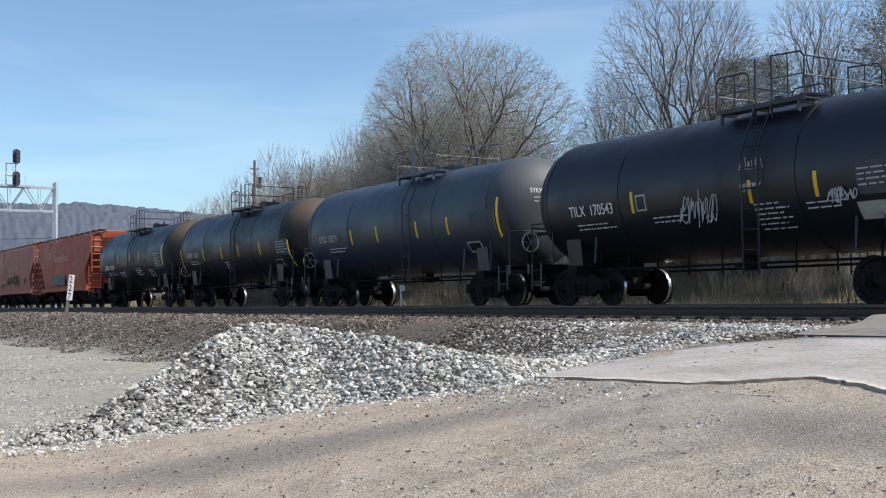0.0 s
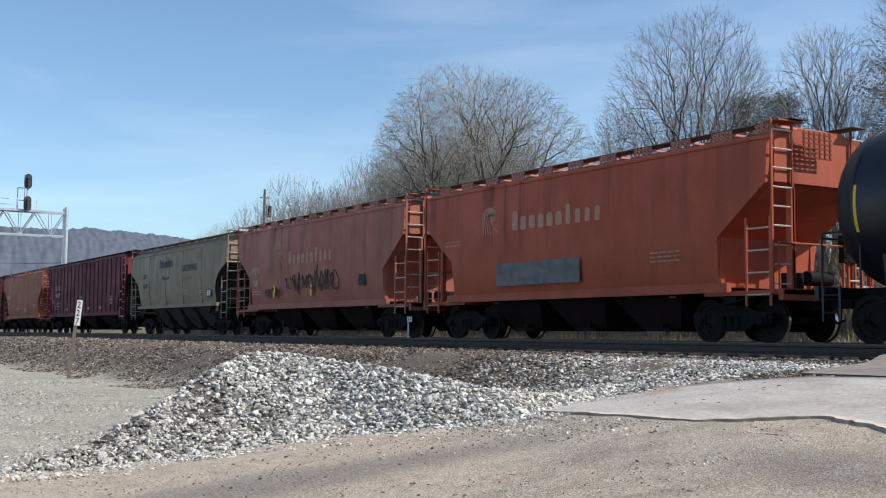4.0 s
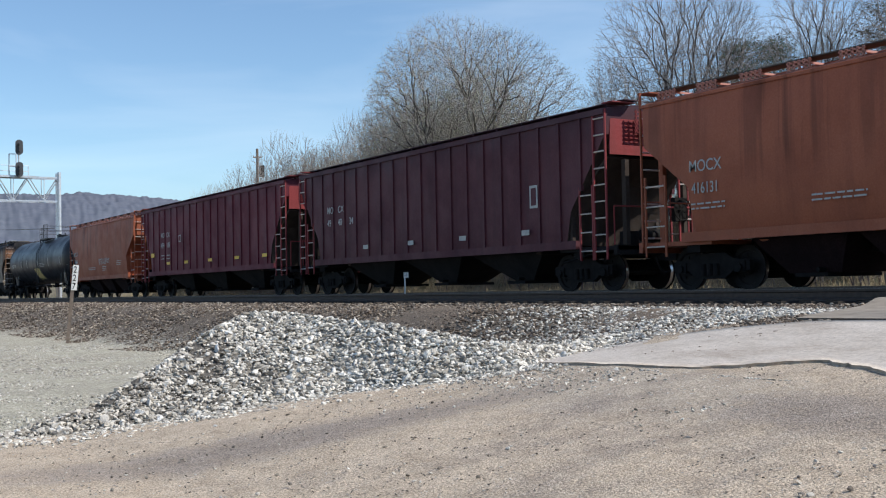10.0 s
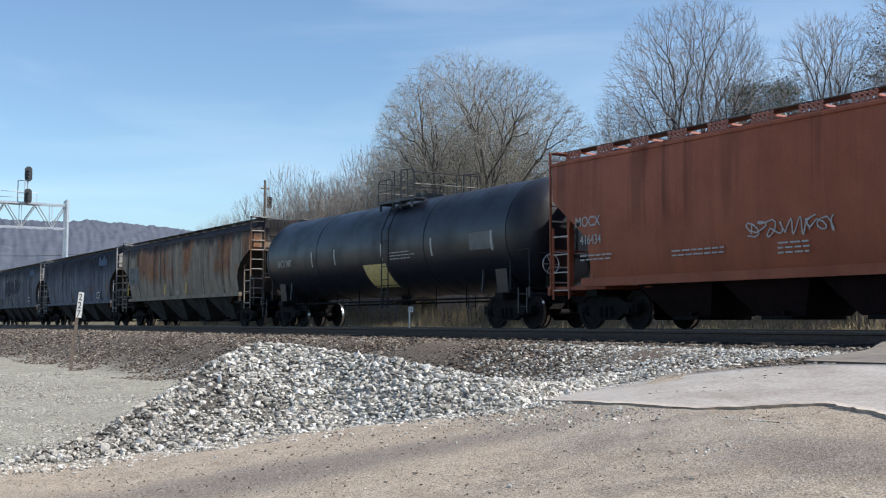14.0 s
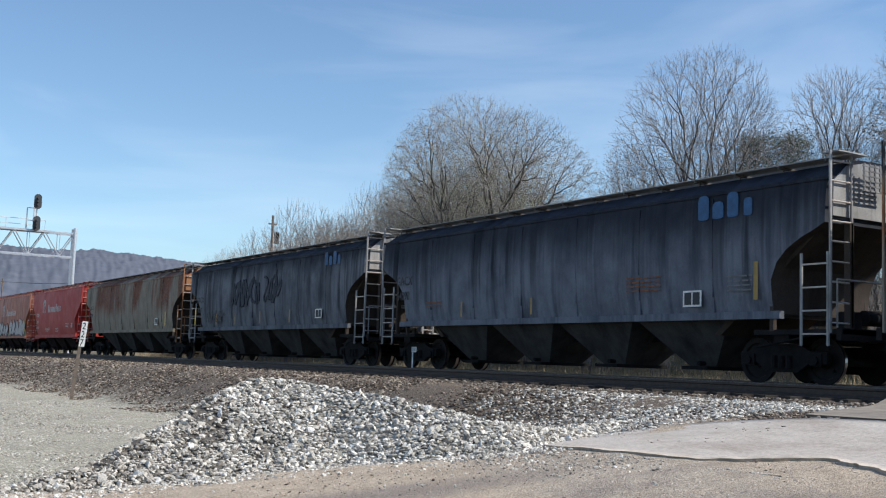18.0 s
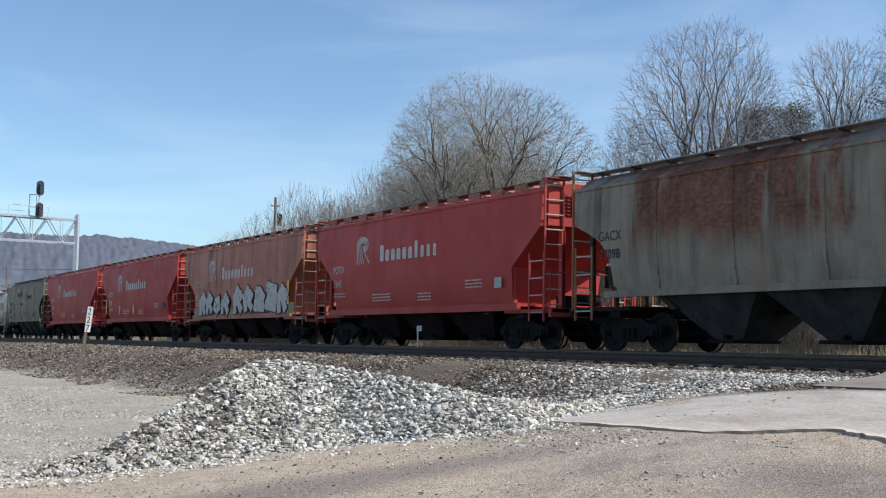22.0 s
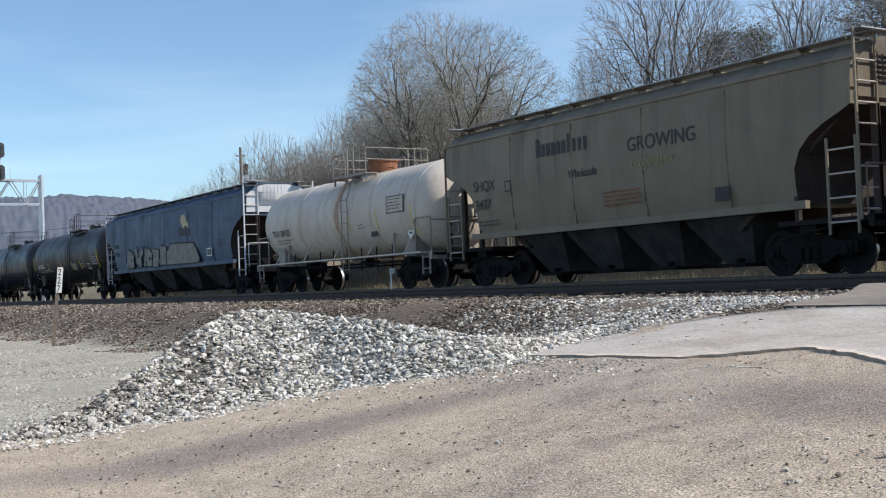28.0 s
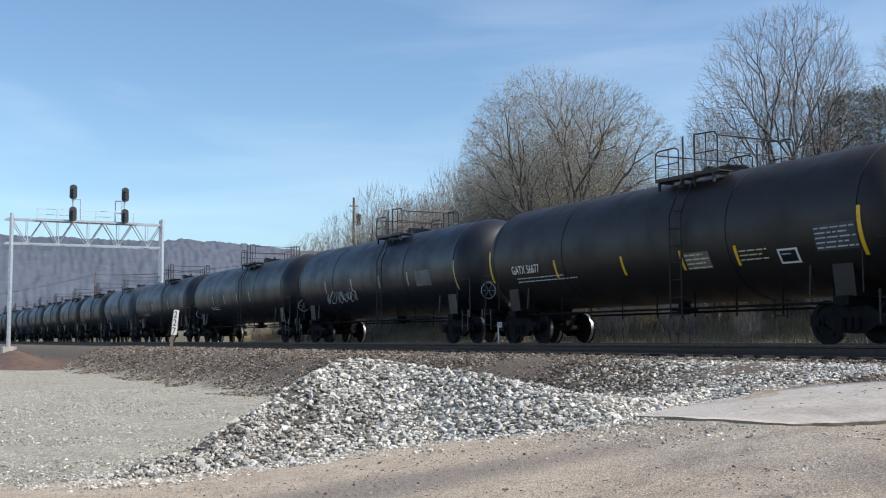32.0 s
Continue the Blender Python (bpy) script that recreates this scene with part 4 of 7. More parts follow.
def split_limbs(rng, node, pts, out, tip_r, fork, wig):
    """Limbs that fork towards ever smaller groups of twig ends, thick where they carry many."""
    n = len(pts)
    if n <= 4:
        for p in pts:
            d = p - node
            m = node + d * np.array([0.62, 0.62, 0.42]) + rng.normal(0, wig * np.linalg.norm(d) * 0.4, 3)
            out += [(node, m, tip_r * 1.2, tip_r), (m, p, tip_r, tip_r * 0.6)]
        return
    k = 4 if n > 5000 else 2 if n < 40 or rng.uniform() < 0.6 else 3
    seeds = pts[rng.choice(n, k, replace=False)]
    for _ in range(4):
        blur = np.exp(rng.normal(0, 0.24 if n > 250 else 0.08, (n, k)))
        which = np.argmin(((pts[:, None] - seeds[None]) ** 2).sum(-1) * blur, 1)
        seeds = np.array([pts[which == g].mean(0) if (which == g).any() else seeds[g] for g in range(k)])
    for g in range(k):
        grp = pts[which == g]
        if len(grp) == 0:
            continue
        aim = grp.mean(0)
        step = (aim - node) * rng.uniform(fork[0], fork[1])
        length = np.linalg.norm(step)
        q = node + step + rng.normal(0, wig * length * 0.5, 3)
        m = node + step * 0.5 + rng.normal(0, wig * length, 3) - np.array([0, 0, 0.06 * length])
        r0 = tip_r * len(grp) ** 0.40
        out += [(node, m, r0 * 1.08, r0), (m, q, r0, r0 * 0.93)]
        split_limbs(rng, q, grp, out, tip_r, fork, wig)


def tubes(name, segs, n=3):
    a = np.array([s[0] for s in segs])
    b = np.array([s[1] for s in segs])
    r0, r1 = np.array([s[2] for s in segs]), np.array([s[3] for s in segs])
    d = b - a
    d /= np.linalg.norm(d, axis=1, keepdims=True) + 1e-9
    ref = np.where(np.abs(d[:, 2:3]) < 0.8, np.array([[0, 0, 1.0]]), np.array([[1.0, 0, 0]]))
    s = np.cross(d, ref)
    s /= np.linalg.norm(s, axis=1, keepdims=True)
    t = np.cross(d, s)
    ang = 2 * math.pi * np.arange(n) / n
    ring = s[:, None] * np.cos(ang)[None, :, None] + t[:, None] * np.sin(ang)[None, :, None]
    v = np.concatenate([a[:, None] + ring * r0[:, None, None], b[:, None] + ring * r1[:, None, None]], 1).reshape(-1, 3)
    k = np.arange(len(a))[:, None] * 2 * n
    f = np.stack([k + np.arange(n), k + (np.arange(n) + 1) % n, k + n + (np.arange(n) + 1) % n, k + n + np.arange(n)], -1).reshape(-1, 4)
    return from_arrays(name, v, f)


def tree_meshes(seed, height, width, base, tips, stems=1, tip_r=0.006, shell=0.45, buds=0, fork=(0.30, 0.45), wig=0.09, lobes=7, swell=(0.82, 0.22)):
    """A crown of fine twigs in an uneven dome, carried by forking limbs."""
    rng = np.random.default_rng(seed)
    d = rng.normal(0, 1, (tips, 3))
    d /= np.linalg.norm(d, axis=1, keepdims=True)
    bumps = rng.normal(0, 1, (lobes, 3))
    bumps /= np.linalg.norm(bumps, axis=1, keepdims=True)
    lobe = swell[0] + swell[1] * np.max(np.clip((d @ bumps.T - 0.55) / 0.45, 0, 1), axis=1)
    rad = lobe * (1 - shell * rng.uniform(0, 1, tips) ** 1.4)
    half = (height - base) / 2
    pts = d * rad[:, None] * np.array([width / 2, width / 2, half]) + np.array([0, 0, base + half])
    low = pts[:, 2] < base + half
    pts[low, :2] *= 0.55 + 0.45 * ((pts[low, 2] - base) / half).clip(0, 1)[:, None] ** 0.6
    segs = []
    foot = np.array([0, 0, base * 0.45])
    if stems == 1:
        segs.append((np.array([0, 0, -0.3]), foot, tip_r * tips ** 0.42 * 1.25, tip_r * tips ** 0.42 * 1.05))
        split_limbs(rng, foot, pts, segs, tip_r, fork, wig)
    else:
        ang = np.arctan2(pts[:, 1], pts[:, 0])
        cut = ((ang + math.pi) / (2 * math.pi) * stems).astype(int).clip(0, stems - 1)
        for k in range(stems):
            a = -math.pi + (k + 0.5) * 2 * math.pi / stems
            p = np.array([0.3 * math.cos(a), 0.3 * math.sin(a), -0.2])
            grp = pts[cut == k]
            q = p + np.array([0.35 * math.cos(a), 0.35 * math.sin(a), base * 0.8])
            segs.append((p, q, tip_r * len(grp) ** 0.41 * 1.1, tip_r * len(grp) ** 0.41))
            split_limbs(rng, q, grp, segs, tip_r, fork, wig)
    big = [s for s in segs if s[2] > 0.022]
    thin = [s for s in segs if s[2] <= 0.022]
    out = [("trunk", tubes("trunk", big, 5), M_BARK), ("crown", tubes("crown", thin, 3), M_TWIG)]
    if buds:
        high = pts[pts[:, 2] > base + half * 0.7]
        some = high[rng.choice(len(high), min(len(high), buds), replace=False)]
        extra = np.concatenate([some + rng.normal(0, 0.14, some.shape) for _ in range(3)])
        out.append(("bud_haze", scatter_stones("bud_haze", extra, rng.uniform(0.013, 0.027, len(extra)), rng, CHIP, CHIPF), M_BUD))
    return out


def plant(kind, name, m, label, group):
    t = root(name, m, label, "tree", group)
    for n, me, mt in kind:
        part(n, me, mt, t, kind='stuff' if n == 'bud_haze' else '')
    return t


ROUND = tree_meshes(6, 13.0, 12.2, 1.5, 25000, 1, 0.0046, 0.75, 16000, (0.32, 0.46), 0.05, 22, (0.76, 0.27))
OVAL = tree_meshes(11, 14.4, 9.2, 2.2, 13000, 1, 0.0044, 0.8, 0, (0.28, 0.42), 0.06, 9)
TALL = tree_meshes(17, 14.5, 6.4, 2.6, 8000, 1, 0.0046, 0.8, 0, (0.28, 0.42), 0.06, 9)
BUSHY = tree_meshes(23, 9.0, 6.2, 1.0, 3400, 4, 0.005, 0.8, 0, (0.28, 0.42), 0.06)
BUSHY2 = tree_meshes(29, 8.6, 6.6, 1.0, 3400, 5, 0.005, 0.8, 500, (0.28, 0.42), 0.06)
SHRUB = tree_meshes(31, 4.2, 3.6, 0.4, 900, 6, 0.005, 0.8, 0, (0.3, 0.45), 0.08)


def at_ground(x, y, turn, s):
    return pose(x, y, float(ground_height(x, y)), 0, 0, turn) @ Matrix.Scale(s, 4)


for kind, x, y, turn, s, label in (
        (ROUND, 31.9, 48.9, 0, 1.04, "broad leafless tree with first yellow-green buds"),
        (OVAL, 33.9, 34.7, 40, 0.93, "tall leafless tree with fine upright twigs"),
        (TALL, 33.6, 39.2, 130, 0.68, "tall slender leafless tree"),
        (OVAL, 37.4, 25.1, 200, 0.95, "tall leafless tree with fine upright twigs"),
        (ROUND, 36.0, 58.0, 120, 0.85, "broad leafless tree with first yellow-green buds"),
        (TALL, 34.9, 28.7, 10, 0.80, "tall slender leafless tree"),
        (TALL, 34.0, 19.0, 70, 1.0, "tall slender leafless tree")):
    plant(kind, "bare_tree", at_ground(x, y, turn, s), label, "bare trees behind the tracks")
rnd = random.Random(4)
for i in range(26):
    y = 22 + i * 2.5 + rnd.uniform(-0.8, 0.8)
    x = 30.5 + rnd.uniform(0, 3.5)
    s = 0.9 + rnd.uniform(-0.15, 0.15)
    if y < 54:
        s *= 0.70
    else:
        s *= 1.12
    if y > 80:
        s *= 0.8
    plant((BUSHY, BUSHY2)[i % 2], "bare_tree", at_ground(x, y, rnd.uniform(0, 360), s), "slender many-stemmed leafless tree", "bare trees behind the tracks")
for i in range(11):
    plant((BUSHY2, BUSHY)[i % 2], "bare_tree", at_ground(34.5 + rnd.uniform(0, 4), 52 + i * 2.9 + rnd.uniform(-1, 1), rnd.uniform(0, 360), (1.5 - 0.035 * i) + rnd.uniform(-0.2, 0.1)), "slender many-stemmed leafless tree", "bare trees behind the tracks")
for i in range(30):
    y = 12 + i * 2.6 + rnd.uniform(-1, 1)
    plant(SHRUB, "shrub", at_ground(28.3 + rnd.uniform(-1.5, 2.0), y, rnd.uniform(0, 360), rnd.uniform(0.4, 0.8)), "leafless brown shrub on the grassy bank", "shrubs on the bank")


def pine_meshes(seed, h, w):
    rng = np.random.default_rng(seed)
    segs = [(np.array([0, 0, -0.3]), np.array([0, 0, h * 0.95]), 0.2, 0.04)]
    pts, sizes = [], []
    for i in range(95):
        z = h * (0.28 + 0.70 * i / 95)
        a = i * 2.4
        reach = w * (0.25 + 0.9 * math.sin(math.pi * min(1, (1.02 - z / h) / 0.72) * 0.75)) * rng.uniform(0.6, 1.1)
        tip = np.array([math.cos(a) * reach, math.sin(a) * reach, z + 0.12 * reach])
        segs.append((np.array([0, 0, z - 0.15 * reach]), tip, 0.05, 0.015))
        for _ in range(190):
            t = rng.uniform(0.35, 1.05)
            pts.append(np.array([0, 0, z - 0.15 * reach]) * (1 - t) + tip * t + rng.normal(0, 0.24, 3))
            sizes.append(rng.uniform(0.03, 0.085))
    pts = np.array(pts)
    return [("trunk", tubes("trunk", segs, 5), M_BARK), ("crown", scatter_stones("crown", pts, sizes, rng, CHIP, CHIPF), M_PINE)]


PINE = pine_meshes(41, 13.5, 2.6)
for x, y, turn, s in ((46.0, 43.5, 0, 0.86), (46.6, 41.4, 80, 0.84), (41.2, 28.8, 160, 0.93), (42.0, 25.6, 220, 1.0), (49.0, 47.5, 300, 0.72)):
    plant(PINE, "pine_tree", at_ground(x, y, turn, s), "dark green pine with a ragged crown", "pines behind the bare trees")


def build_brush():
    rng = np.random.default_rng(77)
    segs = []
    for i in range(26000):
        x, y = rng.uniform(22.6, 31), 8 + 87 * rng.uniform() ** 1.3
        z = float(ground_height(x, y))
        h = rng.uniform(0.15, 0.55) * (1.6 if x > 28 else 1)
        segs.append((np.array([x, y, z - 0.02]), np.array([x + rng.normal(0, 0.15), y + rng.normal(0, 0.15), z + h]), 0.013, 0.003))
    me = tubes("bank_grass", segs, 3)
    solo("bank_grass", me, M_GRASS, "dry brown and green grass on the bank behind the tracks", "grass", "stuff")


build_brush()


def build_thicket():
    rng = np.random.default_rng(78)
    segs = []
    for i in range(15000):
        x, y = rng.uniform(31, 46), rng.uniform(6, 92)
        z = float(ground_height(x, y))
        h = rng.uniform(1.2, 4.2)
        p, q = np.array([x, y, z - 0.05]), np.array([x + rng.normal(0, 0.5), y + rng.normal(0, 0.5), z + h])
        m = (p + q) / 2 + rng.normal(0, 0.12, 3)
        segs += [(p, m, 0.02, 0.014), (m, q, 0.014, 0.006), (m, m + rng.normal(0, 0.5, 3) + np.array([0, 0, 0.5]), 0.01, 0.005)]
    solo("thicket", tubes("thicket", segs, 3), M_BRUSH, "tangled leafless thicket under the trees", "thicket", "stuff")


build_thicket()


# ---- the train ----
# distance run by the train after t seconds: speed rows of (seconds, metres per second)
SPEED = ((0, 12.89), (5, 12.89), (8, 12.78), (12, 12.51), (16, 12.41), (22, 12.25), (25, 12.14), (26.5, 12.0), (28.5, 11.95), (32, 11.9))


def run(t):
    ts = np.linspace(0, t, 400)
    v = np.interp(ts, [a for a, _ in SPEED], [b for _, b in SPEED])
    return float(np.sum((v[1:] + v[:-1]) / 2 * np.diff(ts))) if t > 0 else 0.0


TRAIN = []      # (car, distance of its middle along the train)
SIDE = 1.6


def wheel_mesh():
    m = Mesh()
    m.lathe_x([(0.0, 0.10), (0.0, 0.457), (0.10, 0.457), (0.112, 0.445), (0.115, 0.485), (0.14, 0.485), (0.14, 0.38), (0.10, 0.36), (0.085, 0.15), (0.12, 0.12), (0.12, 0.10)], n=28)
    for i in range(3):
        a = 2 * math.pi * i / 3
        m.box(0.09, 0.125, 0.27 * math.cos(a) - 0.03, 0.27 * math.cos(a) + 0.03, 0.27 * math.sin(a) - 0.03, 0.27 * math.sin(a) + 0.03)
    return m.mesh("wheel")


def frame_mesh():
    """Cast side frame of a freight bogie with its spring nest and journal boxes."""
    m = Mesh()
    out = [(-1.15, 0.40), (-1.15, 0.62), (-0.7, 0.66), (-0.42, 0.80), (0.42, 0.80), (0.7, 0.66), (1.15, 0.62), (1.15, 0.40), (0.72, 0.42), (0.40, 0.22), (-0.40, 0.22), (-0.72, 0.42)]
    m.slab_yz(out, -0.07, 0.07)
    for y in (-0.89, 0.89):
        m.box(-0.11, 0.11, y - 0.15, y + 0.15, 0.36, 0.60)
        m.tube((-0.16, y, 0.46), (0.1, y, 0.46), 0.09, n=10)
    for y in (-0.2, 0.0, 0.2):
        m.tube((-0.09, y, 0.30), (-0.09, y, 0.56), 0.07, n=8)
    return m.mesh("side_frame")


WHEEL, SIDEFRAME = wheel_mesh(), frame_mesh()
TREAD = Mesh().loft([[(x, r * math.cos(2 * math.pi * i / 28), r * math.sin(2 * math.pi * i / 28)) for i in range(28)] for x, r in ((0.004, 0.459), (0.10, 0.459))], False).mesh("tread")
AXLE = Mesh().tube((-1.0, 0, 0), (1.0, 0, 0), 0.085, n=10).mesh("axle")
BOLSTER = Mesh().box(-1.0, 1.0, -0.2, 0.2, 0.5, 0.78).mesh("bolster")
COUPLER = Mesh().box(-0.10, 0.10, -0.05, 0.62, 0.72, 0.94).box(-0.17, 0.17, 0.40, 0.66, 0.70, 0.98).box(0.08, 0.17, 0.6, 0.76, 0.72, 0.96).mesh("coupler")
HOSE = Mesh().path([(0.3, 0.2, 0.8), (0.34, 0.35, 0.55), (0.3, 0.5, 0.4), (0.2, 0.62, 0.46)], 0.025, 6).mesh("air_hose")
for me_, mt_ in ((WHEEL, M_WHEEL), (SIDEFRAME, M_STEEL), (TREAD, M_TREAD), (AXLE, M_STEEL), (BOLSTER, M_STEEL), (COUPLER, M_STEEL), (HOSE, M_STEEL)):
    me_.materials.append(mt_)


WHEELS = {}      # all wheels and rims that sit alike in their bogies


def bogie(car, y):
    b = part("bogie", BOLSTER, M_STEEL, car, "sooty cast steel bogie", at=pose(0, y, 0))
    for s in (-1, 1):
        part("side_frame", SIDEFRAME, M_STEEL, b, at=pose(s * 1.0, 0, 0))
        for dy in (-0.89, 0.89):
            spin = pose(0, 0, 0, 0, 0, 0 if s > 0 else 180)
            wheel = part("wheel", WHEEL, M_WHEEL, b, at=pose(s * 0.69, dy, 0.457) @ spin)
            rim = part("wheel_rim", TREAD, M_TREAD, b, "bright worn wheel tread", at=pose(s * 0.69, dy, 0.457) @ spin)
            WHEELS.setdefault((s, dy), []).extend((wheel, rim))
    for dy in (-0.89, 0.89):
        part("axle", AXLE, M_STEEL, b, at=pose(0, dy, 0.457))


def running_gear(car, length, inset):
    for s in (-1, 1):
        bogie(car, s * (length / 2 - inset))
        part("coupler", COUPLER, M_STEEL, car, at=pose(0, s * (length / 2 - 0.62), 0, 0, 0, 0 if s > 0 else 180))
        part("air_hose", HOSE, M_STEEL, car, at=pose(0, s * (length / 2 - 0.55), 0, 0, 0, 0 if s > 0 else 180))


RUNGS = {}


def ladder(car, x, y, z0, z1, width, material, rungs=None, axis="y", label=""):
    """Two side rails that carry single rungs; it lies against the side (axis y) or against an end (axis x)."""
    m = Mesh()
    n = rungs or max(2, int((z1 - z0) / 0.42))
    key = (width, axis, material.name)
    if key not in RUNGS:
        a, b = ((0, -width / 2, 0), (0, width / 2, 0)) if axis == "y" else ((-width / 2, 0, 0), (width / 2, 0, 0))
        RUNGS[key] = Mesh().tube(a, b, 0.019, n=6).mesh("rung")
    for d in (-width / 2, width / 2):
        if axis == "y":
            m.box(x - 0.02, x + 0.02, y + d - 0.025, y + d + 0.025, z0, z1)
        else:
            m.box(x + d - 0.025, x + d + 0.025, y - 0.02, y + 0.02, z0, z1)
    lad = part("ladder", m, material, car, label)
    for i in range(n):
        part("rung", RUNGS[key], M_RUNG if axis == "x" or z1 > 2 else material, lad, at=pose(x, y, z0 + (i + 0.5) * (z1 - z0) / n))
    return lad


def writing(car, words, y, z, size, material, x=-SIDE - 0.006, width=0.85, name="lettering", tilt=None):
    me = text_mesh(name, words, size, material, width, 0.004, size * 0.005)
    at = facing(x, y, z)
    if tilt is not None:
        at = at @ pose(0, 0, 0, tilt, 0, 0)
    return part(name, me, material, car, at=at)


def patch(car, y, z, w, h, material, x=-SIDE - 0.004, name="marking", label=""):
    """A flat painted mark or sticker on the lot side; y is its rear edge, z its foot."""
    return part(name, Mesh().box(x - 0.002, x + 0.002, y - w, y, z, z + h), material, car, label)


def small_print(car, y, z, w, rows, material, x=-SIDE - 0.004, h=0.05, gap=0.10, seed=0):
    """Unreadable stencilled lines as bars of uneven length."""
    material = M_SILVER if material is M_WHITE else material
    h *= 0.7
    r = random.Random(seed)
    m = Mesh()
    for i in range(rows):
        yy = y
        while yy > y - w:
            k = r.uniform(0.08, 0.3)
            m.box(x - 0.002, x + 0.002, max(yy - k, y - w), yy, z - i * gap, z - i * gap + h)
            yy -= k + 0.05
    return part("small_print", m, material, car, kind="stuff")


def rounded(y0, y1, z0, z1, r, lean=0.0):
    """A rounded, slightly leaning block outline in y and z."""
    pts = []
    for cy, cz, a0 in ((y1 - r, z1 - r, 0), (y0 + r, z1 - r, 90), (y0 + r, z0 + r * 0.4, 180), (y1 - r, z0 + r * 0.4, 270)):
        for k in range(4):
            a = radians(a0 + 30 * k)
            rz = r if a0 < 180 else r * 0.4
            pts.append((cy + r * math.cos(a) - lean * (cz - z0), cz + rz * math.sin(a)))
    return pts


def stroke(m, a, b, w, x0, x1):
    """A painted bar from a to b, in y and z, with square ends."""
    dy, dz = b[0] - a[0], b[1] - a[1]
    k = math.hypot(dy, dz) or 1.0
    uy, uz = dy / k * w / 2, dz / k * w / 2
    m.slab_yz([(a[0] - uy - uz, a[1] - uz + uy), (a[0] - uy + uz, a[1] - uz - uy), (b[0] + uy + uz, b[1] + uz - uy), (b[0] + uy - uz, b[1] + uz + uy)], x0, x1)


# skeletons of sprayed letters, in a unit box: chains of (across, up)
FORMS = (
    (((0.1, 0.1), (0.25, 0.9), (0.45, 0.35), (0.6, 0.85), (0.9, 0.6)), ((0.5, 0.05), (0.9, 0.1))),
    (((0.1, 0.95), (0.3, 0.25), (0.7, 0.05), (0.65, 0.6), (0.95, 0.9)),),
    (((0.9, 0.85), (0.2, 0.95), (0.35, 0.5), (0.1, 0.1), (0.85, 0.0)), ((0.35, 0.5), (0.9, 0.4))),
    (((0.15, 0.0), (0.1, 0.6), (0.5, 1.0), (0.9, 0.7), (0.55, 0.4), (0.85, 0.05)),),
    (((0.1, 0.35), (0.5, 0.0), (0.9, 0.3), (0.8, 0.95), (0.3, 0.8)), ((0.3, 0.8), (0.1, 0.35))),
)


def wild_letters(car, y, z, w, h, fill, edge, seed, x=-SIDE - 0.004, n=5):
    """Sprayed block letters: fat crooked strokes with a dark outline, not readable."""
    r = random.Random(seed)
    step = w / n
    for i in range(n):
        form = FORMS[r.randrange(len(FORMS))]
        k, hh, lean, base = step * r.uniform(0.98, 1.12), h * r.uniform(0.84, 1.0), r.uniform(-0.12, 0.2), z + h * r.uniform(0, 0.08)
        dark, pale, j = Mesh(), Mesh(), 12 * (i % 2)
        fat = min(k, hh) * r.uniform(0.29, 0.35)
        for chain in form:
            pts = [(y - i * step - k * (0.12 + 0.74 * a) - lean * hh * b * 0.4 + r.uniform(-0.04, 0.04), base + fat * 0.5 + (hh - fat) * b + r.uniform(-0.03, 0.03)) for a, b in chain]
            for a, b in zip(pts, pts[1:]):
                j += 1
                stroke(dark, a, b, fat + 0.085, x - 0.0006 * j, x + 0.01)
                stroke(pale, a, b, fat, x - 0.016 - 0.0006 * j, x - 0.012)
        for _ in range(3):
            a, b = r.choice(form[0]), r.choice(form[0])
            py, pz = y - i * step - k * (0.12 + 0.74 * (a[0] + b[0]) / 2), base + hh * (a[1] + b[1]) / 2
            stroke(dark, (py, pz), (py + r.uniform(-0.1, 0.1), pz + r.uniform(0.04, 0.14)), 0.03, x - 0.0345, x - 0.0325)
        part("graffiti", dark, edge, car, "black sprayed outline")
        part("graffiti", pale, fill, car, "pale sprayed letter")


def scrawl(car, y, z, w, h, material, seed, x=-SIDE - 0.006, strokes=9, r=0.014):
    """A quick sprayed tag: running loops crossed by a few slashes, not readable."""
    q = random.Random(seed)
    m = Mesh()
    pts, n = [], strokes * 8
    size = [q.uniform(0.45, 1.0) for _ in range(strokes + 1)]
    skew = [q.uniform(-0.4, 0.7) for _ in range(strokes + 1)]
    loop = [q.choice((0.1, 0.35, 0.7, 0.95)) for _ in range(strokes + 1)]
    beat = [q.choice((0.5, 1, 1, 1.5)) for _ in range(strokes + 1)]
    lag = [q.uniform(0, 6.28) for _ in range(strokes + 1)]
    for i in range(n):
        k, ph = i // 8, 2 * math.pi * (i % 8) / 8
        hh = h * size[k] * 0.5
        zc = z + h * 0.45
        pts.append((x, y - w * i / n - loop[k] * w / strokes * math.sin(ph) + skew[k] * 0.25 * hh * math.cos(ph), zc + hh * math.cos(ph * beat[k] + lag[k])))
    m.path(pts, r, 4)
    for k in range(max(2, strokes // 4)):
        y0 = y - w * q.uniform(0.05, 0.95)
        m.path([(x, y0, z + h * q.uniform(0.6, 1.1)), (x, y0 - w * q.uniform(-0.1, 0.15), z + h * q.uniform(-0.1, 0.3))], r, 4)
    for v in range(len(m.v)):
        m.v[v] = (x + (m.v[v][0] - x) * 0.2, m.v[v][1], m.v[v][2])
    return part("graffiti", m, material, car, "thin sprayed tag")


